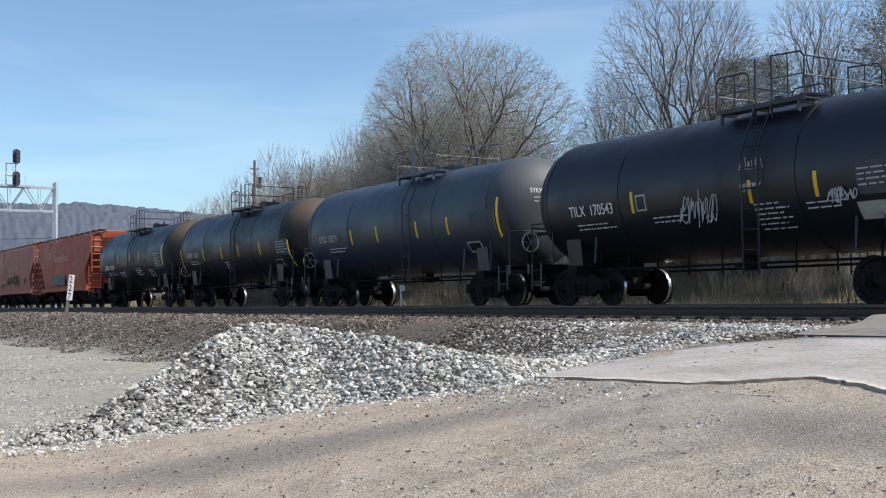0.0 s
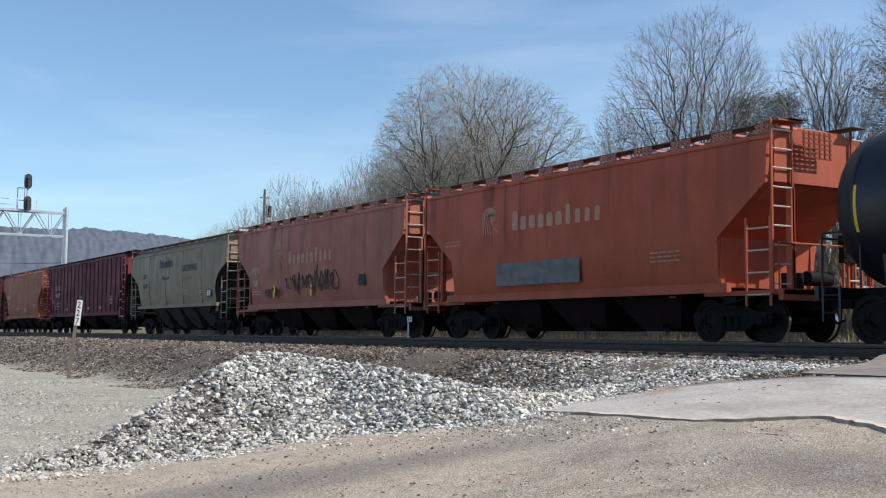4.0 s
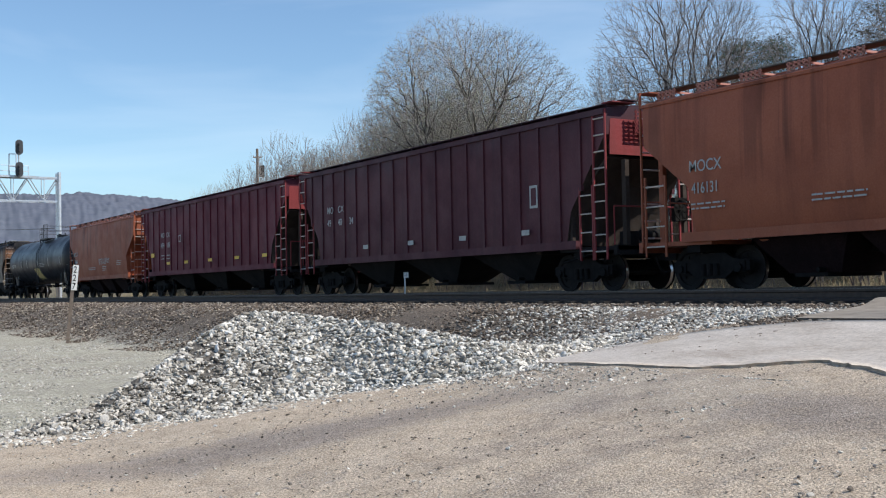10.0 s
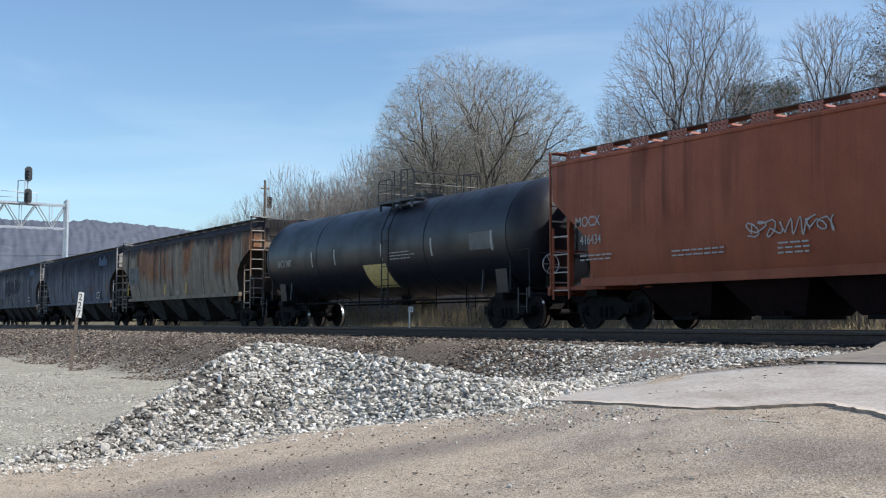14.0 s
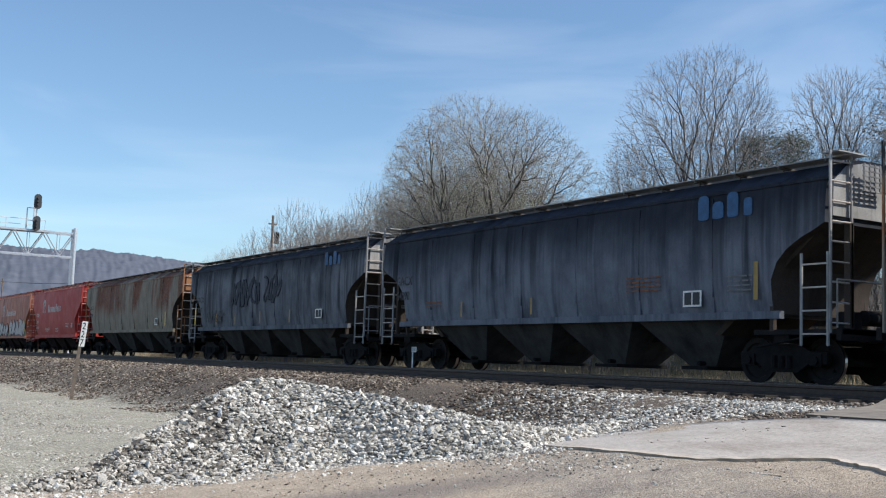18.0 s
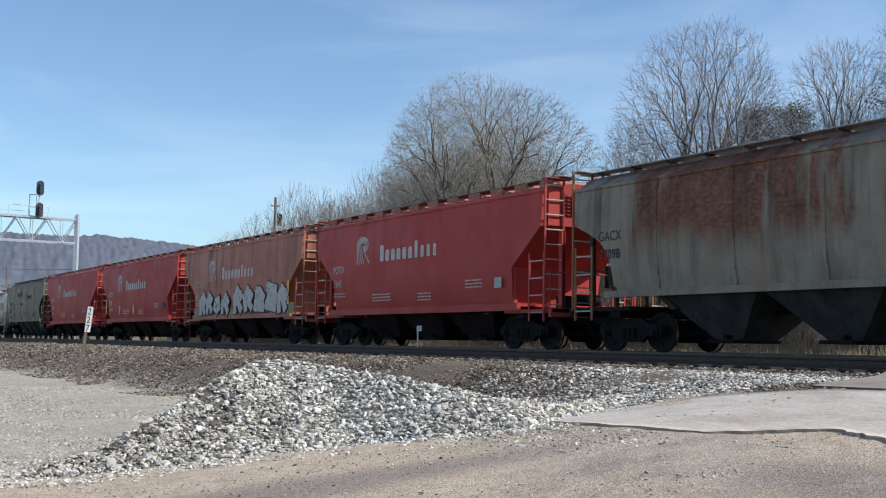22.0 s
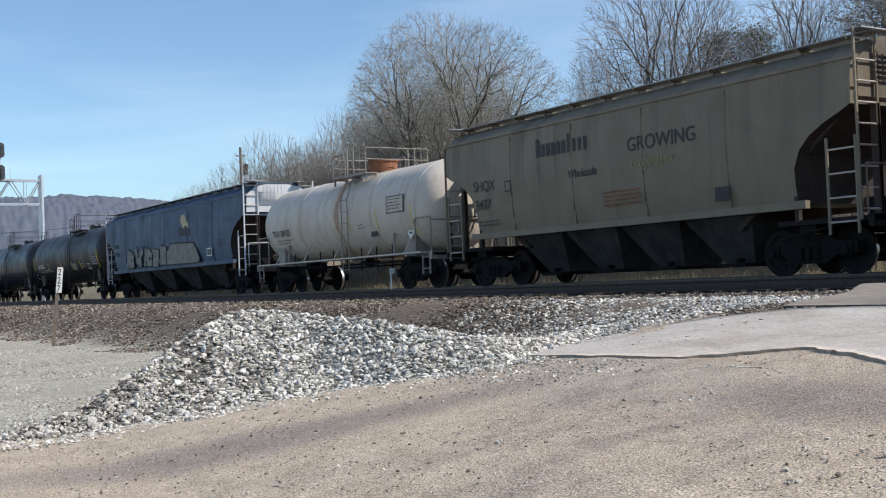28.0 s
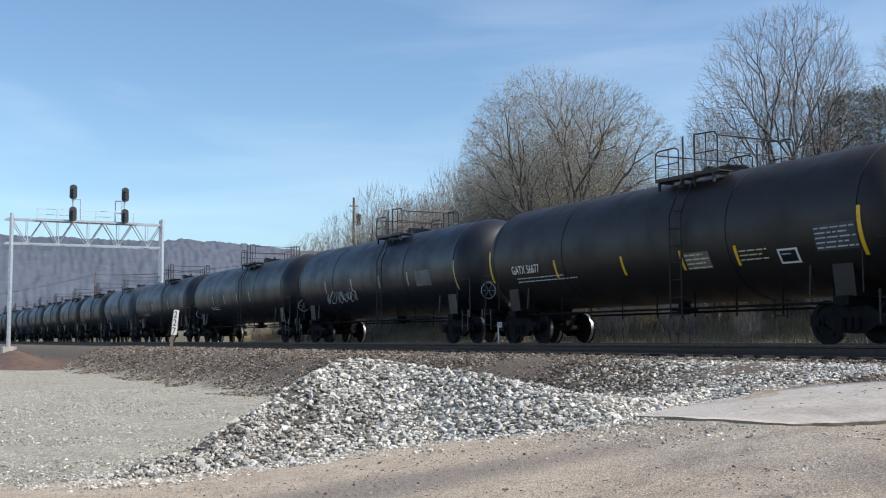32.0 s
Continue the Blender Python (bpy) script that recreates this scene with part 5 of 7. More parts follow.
def word_shape(car, y, z, w, h, material, seed, x=-SIDE - 0.006, n=10, fat=1.0):
    """A company's name as a row of plain rounded bars of its size, heavier in its first half."""
    step = w / n
    for i in range(n):
        y0, k = y - (i + 0.5) * step, step * (0.34 if i < n * 0.6 else 0.25) * fat
        high = z + (h * 0.95 if i in (0, n * 6 // 10) else h * 0.66)
        part("marking", Mesh().slab_yz(rounded(y0 - k, y0 + k, z, high, k * 0.7), x - 0.002, x), material, car, "faded painted bar")


def leaf_logo(car, y, z, s, material, x=-SIDE - 0.005):
    """A badge of nested loops whose left legs fan out downwards."""
    for k in range(4):
        m = Mesh()
        t, ra, rb = 0.055 * s, s * (0.40 - 0.085 * k), s * (0.27 - 0.062 * k)
        cy, cz = y - s * 0.60, z + s * 0.68
        arc = [(cy - ra * math.cos(a) * 1.1, cz + rb * math.sin(a)) for a in np.linspace(radians(-75), radians(180), 18)]
        foot = (y - s * (0.18 + 0.17 * k), z)
        pts = arc + [foot]
        if k == 0:
            pts = [(y - s * 1.12, z + s * 0.02)] + pts
        for j, (a, b) in enumerate(zip(pts, pts[1:])):
            stroke(m, a, b, t, x - 0.002 - 0.0004 * k - 0.0012 * (j % 2), x)
        part("marking", m, material, car, "curved badge stripe")


def wagon(label, q0, q1, category):
    mid = (q0 + q1) / 2
    car = root("hopper_wagon" if category == "hopper wagon" else "tank_wagon", pose(FAR_TRACK, mid, RAIL), label, category, "freight train wagons")
    TRAIN.append((car, mid))
    return car


# body outlines: height above the rail -> half width and how far the side sheet stops short of the car's end
STYLES = {
    # three-bay potash hopper: straight cut corners
    "straight": dict(width=((1.18, 1.42), (1.45, 1.50), (2.2, 1.58), (3.2, 1.60), (4.12, 1.58), (4.30, 1.52), (4.39, 1.28), (4.50, 0.60)), cut=((1.18, 2.2), (2.25, 2.14), (3.3, 0.75), (4.6, 0.68)), bays=3),
    # round-shouldered hopper: curved cut
    "round": dict(width=((1.42, 1.44), (1.7, 1.50), (2.1, 1.56), (2.9, 1.60), (3.7, 1.58), (4.04, 1.54), (4.12, 1.46), (4.42, 1.02), (4.52, 0.62)), cut=((1.42, 2.15), (2.1, 2.12), (2.45, 1.96), (2.7, 1.70), (2.92, 1.30), (3.05, 0.98), (3.18, 0.72), (4.6, 0.68)), bays=4),
    # ribbed hopper: long diagonal cut
    "ribbed": dict(width=((1.15, 1.50), (1.25, 1.53), (4.30, 1.53), (4.46, 1.50), (4.56, 0.65)), cut=((1.15, 2.3), (2.0, 2.1), (3.7, 0.8), (3.8, 0.68), (4.6, 0.64)), bays=3),
}


def hopper(style, label, q0, q1, skin, end_skin=None, roof=None, walk_skin=None, ladder_skin=None, under=None, seams=0):
    st = STYLES[style]
    L = q1 - q0 - 0.15
    end_skin, roof, walk_skin = end_skin or skin, roof or skin, walk_skin or skin
    # Undersides take the colours that have their shade painted in.
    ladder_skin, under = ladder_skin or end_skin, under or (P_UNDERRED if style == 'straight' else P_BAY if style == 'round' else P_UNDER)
    car = wagon(label, q0, q1, "hopper wagon")
    half = (q1 - q0) / 2 - 0.68
    zs = sorted({z for z, _ in st["width"]} | {z for z, _ in st["cut"] if z <= 4.6})
    zs = [z for z in zs if z <= st["width"][-1][0]]
    rings = []
    for z in zs:
        w = float(np.interp(z, *zip(*st["width"])))
        y = (q1 - q0) / 2 - float(np.interp(z, *zip(*st["cut"])))
        rings.append([(-w, -y, z), (w, -y, z), (w, y, z), (-w, y, z)])
    body = part("body", Mesh().loft(rings), skin, car)
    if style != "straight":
        # Lower end faces get the dark colour that stands for shade.
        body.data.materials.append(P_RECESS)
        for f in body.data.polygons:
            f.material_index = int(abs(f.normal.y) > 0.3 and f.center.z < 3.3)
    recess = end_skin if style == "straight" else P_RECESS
    zp = 4.02 if style == "round" else 4.18
    panel = [(-1.42, 3.32), (1.42, 3.32), (1.40, zp), (1.0, 4.36), (0.5, 4.46), (-0.5, 4.46), (-1.0, 4.36), (-1.40, zp)]
    for s in (-1, 1):
        part("end_panel", Mesh().slab_xz(panel, *sorted((s * (half - 0.02), s * (half + 0.02)))), end_skin, car)
    if style == "ribbed":
        n = 19
        rib = None
        for s in (-1, 1):
            for i in range(n):
                y = -half + 0.55 + (i + 0.5) * (2 * half - 1.1) / n
                far = half - abs(y)
                z0 = 1.22 if far > 1.75 else 1.22 + (1.75 - far) * 1.35 + 0.25
                if z0 < 3.6:
                    part("rib", Mesh().box(s * 1.53 - 0.045, s * 1.53 + 0.045, y - 0.05, y + 0.05, z0, 4.34), skin, car)
        part("top_chord", Mesh().box(-1.6, -1.5, -half, half, 4.30, 4.44).box(1.5, 1.6, -half, half, 4.30, 4.44), skin, car)
    else:
        for s in (-1, 1):
            zc = 4.03 if style == "round" else 4.22
            part("roof_chord", Mesh().box(s * 1.53 - 0.05, s * 1.53 + 0.05, -half - 0.05, half + 0.05, zc, zc + 0.07), skin, car)
    for i in range(seams):
        y = -half + 1.9 + (i + 0.5) * (2 * half - 3.8) / seams
        wv = [(float(np.interp(z, *zip(*st["width"]))), z) for z in (1.4, 1.8, 2.4, 3.0, 3.5, 3.95)]
        m = Mesh()
        for (w0, z0), (w1, z1) in zip(wv, wv[1:]):
            m.slab_yz([(y - 0.02, z0), (y + 0.02, z0), (y + 0.02, z1), (y - 0.02, z1)], -max(w0, w1) - 0.006, -min(w0, w1) + 0.01)
        part("seam", m, skin, car)
    # side sills, end platforms and bolsters
    for s in (-1, 1):
        part("side_sill", Mesh().box(s * 1.50 - 0.07, s * 1.50 + 0.07, -half + 1.2, half - 1.2, *((1.05, 1.26) if style != "round" else (1.30, 1.46))), skin, car)
    part("centre_sill", Mesh().box(-0.22, 0.22, -L / 2 + 0.3, L / 2 - 0.3, 0.70 if style == "straight" else 0.86, 1.10), M_STEEL, car)
    for s in (-1, 1):
        y0, y1 = s * (L / 2 - 0.32), s * (half - 2.0)
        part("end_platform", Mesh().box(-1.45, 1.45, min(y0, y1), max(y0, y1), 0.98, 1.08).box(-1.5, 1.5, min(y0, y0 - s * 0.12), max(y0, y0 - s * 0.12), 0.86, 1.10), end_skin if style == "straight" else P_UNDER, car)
        slope = Mesh()
        ya, yb = s * (half - 0.1), s * (half - 3.2)
        slope.add([(-1.38, ya, 3.25), (1.38, ya, 3.25), (1.2, yb, 0.98), (-1.2, yb, 0.98), (-1.38, ya - s * 0.05, 3.3), (1.38, ya - s * 0.05, 3.3), (1.2, yb - s * 0.2, 1.0), (-1.2, yb - s * 0.2, 1.0)],
                  [(0, 1, 2, 3), (4, 5, 6, 7), (0, 1, 5, 4), (2, 3, 7, 6), (1, 2, 6, 5), (0, 3, 7, 4)])
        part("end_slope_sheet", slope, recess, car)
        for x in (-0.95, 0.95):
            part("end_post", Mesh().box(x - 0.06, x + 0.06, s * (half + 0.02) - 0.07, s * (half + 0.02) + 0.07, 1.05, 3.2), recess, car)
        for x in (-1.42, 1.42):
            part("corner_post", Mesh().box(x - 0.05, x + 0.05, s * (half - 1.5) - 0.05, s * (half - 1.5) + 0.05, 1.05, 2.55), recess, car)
        part("end_handrail", Mesh().tube((-1.42, s * (half + 0.12), 2.05), (1.42, s * (half + 0.12), 2.05), 0.02, n=6).tube((-1.42, s * (half + 0.12), 1.1), (-1.42, s * (half + 0.12), 2.05), 0.02, n=6)
             .tube((1.42, s * (half + 0.12), 1.1), (1.42, s * (half + 0.12), 2.05), 0.02, n=6), ladder_skin, car)
        part("bolster", Mesh().box(-1.35, 1.35, s * (half - 1.35) - 0.2, s * (half - 1.35) + 0.2, 0.82, 1.05), M_STEEL, car)
        for x in (-1.5, 1.5):
            if style == "ribbed":
                ladder(car, x * 1.04, s * (half - 0.22), 0.75, 4.42, 0.46, ladder_skin, 9)
            else:
                ladder(car, x * 0.83, s * (half + 0.07), 1.0, 4.60, 0.62, ladder_skin, 9, axis="x")
            ladder(car, x * 1.02, s * (half - (0.80 if style == "ribbed" else 0.34)), 0.75, 2.6, 0.66 if style != "ribbed" else 0.5, ladder_skin, 4)
        part("roof_step", Mesh().box(-1.5, -0.75, s * (half + 0.02) - 0.2, s * (half + 0.02) + 0.2, 4.57, 4.595), P_BOARD if style == "round" else end_skin, car)
        ladder(car, 0.95, s * (half + 0.1), 1.1, 3.3, 0.42, ladder_skin, 5, axis="x")
        grate = Mesh()
        for i in range(6):
            grate.box(-0.75 + 0.16 * i, -0.72 + 0.16 * i, s * (half + 0.22) - 0.015, s * (half + 0.22) + 0.015, 3.85, 4.42)
            grate.box(-0.78, 0.11, s * (half + 0.22) - 0.015, s * (half + 0.22) + 0.015, 3.85 + 0.1 * i, 3.88 + 0.1 * i)
        part("grating", grate, end_skin, car)
    # brake wheel and valve gear at the front end
    ye = -(half + 0.2)
    bw = Mesh()
    for i in range(16):
        a, b = 2 * math.pi * i / 16, 2 * math.pi * (i + 1) / 16
        bw.tube((0.75 + 0.28 * math.cos(a), ye, 2.0 + 0.28 * math.sin(a)), (0.75 + 0.28 * math.cos(b), ye, 2.0 + 0.28 * math.sin(b)), 0.018, n=5)
    for i in range(4):
        a = math.pi * i / 4
        bw.tube((0.75 + 0.27 * math.cos(a), ye, 2.0 + 0.27 * math.sin(a)), (0.75 - 0.27 * math.cos(a), ye, 2.0 - 0.27 * math.sin(a)), 0.012, n=4)
    part("brake_wheel", bw, M_STEEL, car)
    part("brake_gear", Mesh().box(0.55, 0.95, ye + 0.05, ye + 0.2, 1.7, 2.3).tube((-0.3, ye + 0.35, 1.35), (0.4, ye + 0.35, 1.35), 0.16, n=12).box(-0.9, -0.55, ye + 0.2, ye + 0.5, 1.1, 1.45), M_STEEL, car)
    part("brake_rod", Mesh().tube((-1.35, ye + 0.5, 1.0), (-1.35, ye + 2.2, 0.72), 0.025, n=5), M_STEEL, car)
    # outlet hoppers
    n = st["bays"]
    span = 2 * half - 5.6
    for i in range(n):
        c = -span / 2 + (i + 0.5) * span / n
        w = span / n / 2
        k0 = w - 0.7 if style == "straight" else 0.42
        ztop = 1.40 if style == "round" else 1.2
        kx = 0.72 if style == "straight" else 0.56
        m = Mesh()
        m.loft([[(-1.32, c - w + 0.02, ztop), (1.32, c - w + 0.02, ztop), (1.32, c + w - 0.02, ztop), (-1.32, c + w - 0.02, ztop)],
                [(-kx, c - k0, 0.30), (kx, c - k0, 0.30), (kx, c + k0, 0.30), (-kx, c + k0, 0.30)]])
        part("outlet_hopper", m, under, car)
        part("outlet_gate", Mesh().box(-0.85, 0.85, c - 0.42, c + 0.42, 0.22, 0.30).tube((-1.0, c - 0.3, 0.36), (-0.8, c - 0.3, 0.36), 0.05, n=8), M_STEEL, car)
    # roof: running boards on brackets, hatch trough
    k = max(8, int(L / 1.25))
    low = 0.08 if style == "round" else 0.0
    for s in (-1, 1):
        part("roof_walk", Mesh().box(s * 0.95 - 0.22, s * 0.95 + 0.22, -half - 0.3, half + 0.3, 4.62 - low, 4.64 - low), P_BOARD if style == "round" else P_ROOFSOOT if style == "straight" else walk_skin, car)
    for i in range(k):
        y = -half + 0.4 + i * (2 * half - 0.8) / (k - 1)
        m = Mesh().box(-1.14, 1.14, y - 0.025, y + 0.025, 4.57 - low, 4.615 - low).box(-1.0, -0.95, y - 0.025, y + 0.025, 4.36, 4.58 - low).box(0.95, 1.0, y - 0.025, y + 0.025, 4.36, 4.58 - low)
        if style == "straight":
            for j in range(5):
                m.box(-1.20, -1.16, y - 0.30 + 0.13 * j, y - 0.255 + 0.13 * j, 4.38, 4.615)
            for j in range(3):
                m.box(-1.20, -1.16, y - 0.32, y + 0.30, 4.40 + 0.08 * j, 4.43 + 0.08 * j)
        part("roof_bracket", m, P_PINKGRATE if style == "straight" else walk_skin, car)
    part("hatch_trough", Mesh().box(-0.42, 0.42, -half + 0.8, half - 0.8, 4.5, 4.62), roof, car)
    running_gear(car, q1 - q0, 2.25)
    return car


def tank(label, q0, q1, skin, radius=1.62, top=4.28, end_skin=None, shift=-1.4, trim=None, deck=None, side_walk=False):
    L = q1 - q0 - 0.15
    cz = top - radius
    car = wagon(label, q0, q1, "tank wagon")
    trim, deck = trim or skin, deck or skin
    half = L / 2 - 0.45
    head = [(half - 0.88 + 0.88 * math.sin(a), radius * math.cos(a) ** 0.68 if a < 1.56 else 0.02) for a in np.linspace(0, 1.5708, 11)]
    prof = [(-y, r) for y, r in reversed(head)] + head
    part("tank_barrel", Mesh().lathe_y(prof[10:12], 0, cz, 56), skin, car)
    for k, ends in enumerate((prof[:11], prof[11:])):
        part("tank_head", Mesh().lathe_y(ends, 0, cz, 56), end_skin or skin, car, "dished tank head, dust and painted sunlight on its upper half" if end_skin else "")
    for y in (-half + 0.88, half - 0.88, -half * 0.42, half * 0.42):
        part("weld_band", Mesh().lathe_y([(y - 0.03, radius - 0.02), (y - 0.03, radius + 0.012), (y + 0.03, radius + 0.012), (y + 0.03, radius - 0.02)], 0, cz, 56), skin, car)
    for s in (-1, 1):
        yb = s * (L / 2 - 2.02)
        saddle = [(-1.2, 0.98), (1.2, 0.98)] + [(radius * 0.98 * math.sin(a), cz - radius * 0.98 * math.cos(a)) for a in np.linspace(0.95, -0.95, 11)]
        part("saddle", Mesh().slab_xz(saddle, yb - 0.28, yb + 0.28), trim, car)
        y0, y1 = sorted((s * (L / 2 - 0.32), s * (L / 2 - 2.9)))
        part("stub_sill", Mesh().box(-0.3, 0.3, y0, y1, 0.70, 1.10), M_STEEL, car)
        y0, y1 = sorted((s * (L / 2 - 0.32), s * (half - 0.1)))
        part("end_platform", Mesh().box(-1.45, 1.45, y0, y1, 0.98, 1.06).box(-1.5, 1.5, *sorted((s * (L / 2 - 0.32), s * (L / 2 - 0.42))), 0.86, 1.1), trim, car)
        ye = s * (L / 2 - 0.45)
        hr = Mesh()
        for x in (-1.42, 1.42):
            hr.path([(x, ye, 1.06), (x, ye, 2.15), (x, ye - s * 0.9, 2.15), (x, ye - s * 1.0, 2.0)], 0.022, 6)
            hr.tube((x, ye - s * 0.9, 1.06), (x, ye - s * 0.9, 2.15), 0.022, n=6)
        hr.tube((-1.42, ye, 2.05), (1.42, ye, 2.05), 0.022, n=6)
        part("end_handrail", hr, trim, car)
        for x in (-1.46, 1.46):
            ladder(car, x, s * (L / 2 - 0.7), 0.42, 1.1, 0.4, trim, 2)
        part("bracket", Mesh().tube((-1.3, yb - s * 0.9, 1.05), (-1.25, yb - s * 0.9, cz - radius * 0.55), 0.045, n=6).tube((1.3, yb - s * 0.9, 1.05), (1.25, yb - s * 0.9, cz - radius * 0.55), 0.045, n=6), trim, car)
        part("bolster", Mesh().box(-1.35, 1.35, yb - 0.2, yb + 0.2, 0.8, 1.0), M_STEEL, car)
    # dome, fittings, platform, ladder
    part("manway", Mesh().tube((0, shift - 0.4, top - 0.08), (0, shift - 0.4, top + 0.10), 0.36, n=20).tube((0, shift - 0.4, top + 0.10), (0, shift - 0.4, top + 0.15), 0.40, n=20), deck, car)
    part("valve_housing", Mesh().tube((0, shift + 0.45, top - 0.08), (0, shift + 0.45, top + 0.20), 0.20, n=16).tube((0, shift + 0.45, top + 0.20), (0, shift + 0.45, top + 0.27), 0.14, n=12).tube((0.3, shift + 0.1, top - 0.1), (0.3, shift + 0.1, top + 0.32), 0.05, n=8), deck, car)
    zf, y0, y1, ym = top - 0.12, shift - 1.25, shift + 1.15, shift + 0.1
    for x in (-1, 1):
        xo = x * 1.22
        grid = Mesh().box(*sorted((x * 0.74, xo)), y0, y1, zf, zf + 0.025).box(xo - 0.02, xo + 0.02, y0, y1, zf - 0.03, zf + 0.06)
        for y in (y0 + 0.15, ym, y1 - 0.15):
            grid.box(*sorted((x * 0.7, xo)), y - 0.025, y + 0.025, zf - 0.07, zf).box(xo - 0.03, xo + 0.03, y - 0.025, y + 0.025, zf - 0.26, zf)
        part("deck", grid, trim, car, "thin grated deck on brackets")
        box = Mesh().path([(xo, y1, zf), (xo, y1, zf + 0.70), (xo, y1 - 0.10, zf + 0.78), (xo, ym + 0.25, zf + 0.78), (xo, ym + 0.12, zf + 0.70), (xo, ym + 0.12, zf)], 0.018, 6)
        box.tube((xo, y1, zf + 0.40), (xo, ym + 0.12, zf + 0.40), 0.014, n=5).tube((xo, (y1 + ym) / 2, zf), (xo, (y1 + ym) / 2, zf + 0.78), 0.014, n=5)
        part("guard_rail", box, trim, car)
        stile = Mesh().tube((xo, ym - 0.50, zf - 0.3), (xo, ym - 0.50, zf + 1.02), 0.024, n=6).tube((xo, ym - 0.06, zf - 0.3), (xo, ym - 0.06, zf + 1.02), 0.024, n=6)
        part("ladder_stile", stile, trim, car)
        part("guard_rail", Mesh().path([(xo, ym - 0.50, zf + 1.0), (xo, y0 + 0.1, zf + 0.96), (xo, y0, zf + 0.86), (xo, y0, zf)], 0.018, 6).tube((xo, ym - 0.50, zf + 0.52), (xo, y0, zf + 0.50), 0.014, n=5).tube((xo, (y0 + ym - 0.5) / 2, zf), (xo, (y0 + ym - 0.5) / 2, zf + 0.97), 0.014, n=5), trim, car)
    for y, h in ((y0, 0.86), (y1, 0.70)):
        part("guard_rail", Mesh().tube((-1.22, y, zf + h), (1.22, y, zf + h), 0.016, n=6).tube((-1.22, y, zf + h * 0.55), (1.22, y, zf + h * 0.55), 0.013, n=5), trim, car)
    for x in (-1, 1):
        lad = Mesh()
        yl = ym - 0.28
        for dy in (-0.22, 0.22):
            lad.path([(x * (radius + 0.08), yl + dy, 0.62), (x * (radius + 0.08), yl + dy, cz + 0.5), (x * 1.22, yl + dy, zf + 0.02)], 0.022, 5)
        for i in range(9):
            t = i / 8
            z = 0.7 + t * (zf - 0.75)
            xx = (radius + 0.08) if z < cz + 0.5 else radius + 0.08 - (z - cz - 0.5) / (zf - cz - 0.48) * (radius + 0.08 - 1.22)
            lad.tube((x * xx, yl - 0.22, z), (x * xx, yl + 0.22, z), 0.015, n=5)
        part("ladder", lad, trim, car)
    # side running board pipes and bottom outlet
    part("bottom_outlet", Mesh().tube((0, 0, cz - radius - 0.28), (0, 0, cz - radius + 0.1), 0.16, n=12).box(-0.25, 0.25, -0.25, 0.25, cz - radius - 0.2, cz - radius - 0.1), M_STEEL, car)
    piping = Mesh().tube((-0.9, -half + 1.5, 0.88), (-0.9, half - 1.5, 0.88), 0.03, n=5).tube((0.9, -half + 1.5, 0.84), (0.9, half - 1.5, 0.84), 0.03, n=5)
    for i in range(9):
        y = -half + 2.2 + i * (2 * half - 4.4) / 8
        piping.tube((-0.9, y, 0.66), (-0.9, y, cz - radius * 0.72), 0.02, n=4)
    part("brake_pipe", piping, M_STEEL, car)
    ye = -(L / 2 - 0.38)
    bw = Mesh()
    for i in range(14):
        a, b = 2 * math.pi * i / 14, 2 * math.pi * (i + 1) / 14
        bw.tube((-0.75 + 0.27 * math.cos(a), ye, 1.75 + 0.27 * math.sin(a)), (-0.75 + 0.27 * math.cos(b), ye, 1.75 + 0.27 * math.sin(b)), 0.02, n=5)
    for i in range(3):
        a = math.pi * i / 3
        bw.tube((-0.75 + 0.26 * math.cos(a), ye, 1.75 + 0.26 * math.sin(a)), (-0.75 - 0.26 * math.cos(a), ye, 1.75 - 0.26 * math.sin(a)), 0.013, n=4)
    part("brake_wheel", bw, M_GALV, car, "bare steel brake wheel")
    part("brake_stand", Mesh().box(-0.82, -0.68, ye + 0.03, ye + 0.12, 1.06, 1.95).tube((-0.75, ye, 1.75), (-0.75, ye + 0.1, 1.75), 0.05, n=8), M_STEEL, car)
    if side_walk:
        for x in (-1.46, 1.46):
            part("running_board", Mesh().box(x - 0.16, x + 0.16, -half + 0.3, half - 0.3, 1.06, 1.11), skin, car)
            for i in range(5):
                y = -half + 1.6 + i * (2 * half - 3.2) / 4
                part("strut", Mesh().tube((x, y, 1.08), (x * 0.86, y - 0.45, cz - radius * 0.55), 0.022, n=5), skin, car)
        part("expansion_dome", Mesh().tube((0, shift - 0.3, top - 0.1), (0, shift - 0.3, top + 0.36), 0.50, n=24).tube((0, shift - 0.3, top + 0.36), (0, shift - 0.3, top + 0.43), 0.54, n=24), deck, car, "rust-brown dome")
    running_gear(car, q1 - q0, 2.1)
    return car


def on_tank(radius, top, z):
    """Half width of a tank at a height, for marks on its side."""
    cz = top - radius
    return -math.sqrt(max(radius ** 2 - (z - cz) ** 2, 0)) - 0.006


def tank_stripe(car, y, z0, z1, radius=1.62, top=4.28, w=0.09, material=None):
    m = Mesh()
    zs = np.linspace(z0, z1, 7)
    for a, b in zip(zs, zs[1:]):
        xa, xb = on_tank(radius, top, a), on_tank(radius, top, b)
        m.add([(xa, y, a), (xa, y - w, a), (xb, y - w, b), (xb, y, b), (xa + 0.01, y, a), (xa + 0.01, y - w, a), (xb + 0.01, y - w, b), (xb + 0.01, y, b)],
              [(0, 1, 2, 3), (7, 6, 5, 4), (0, 3, 7, 4), (1, 5, 6, 2)])
    part("reflective_stripe", m, material or M_YELLOW, car)


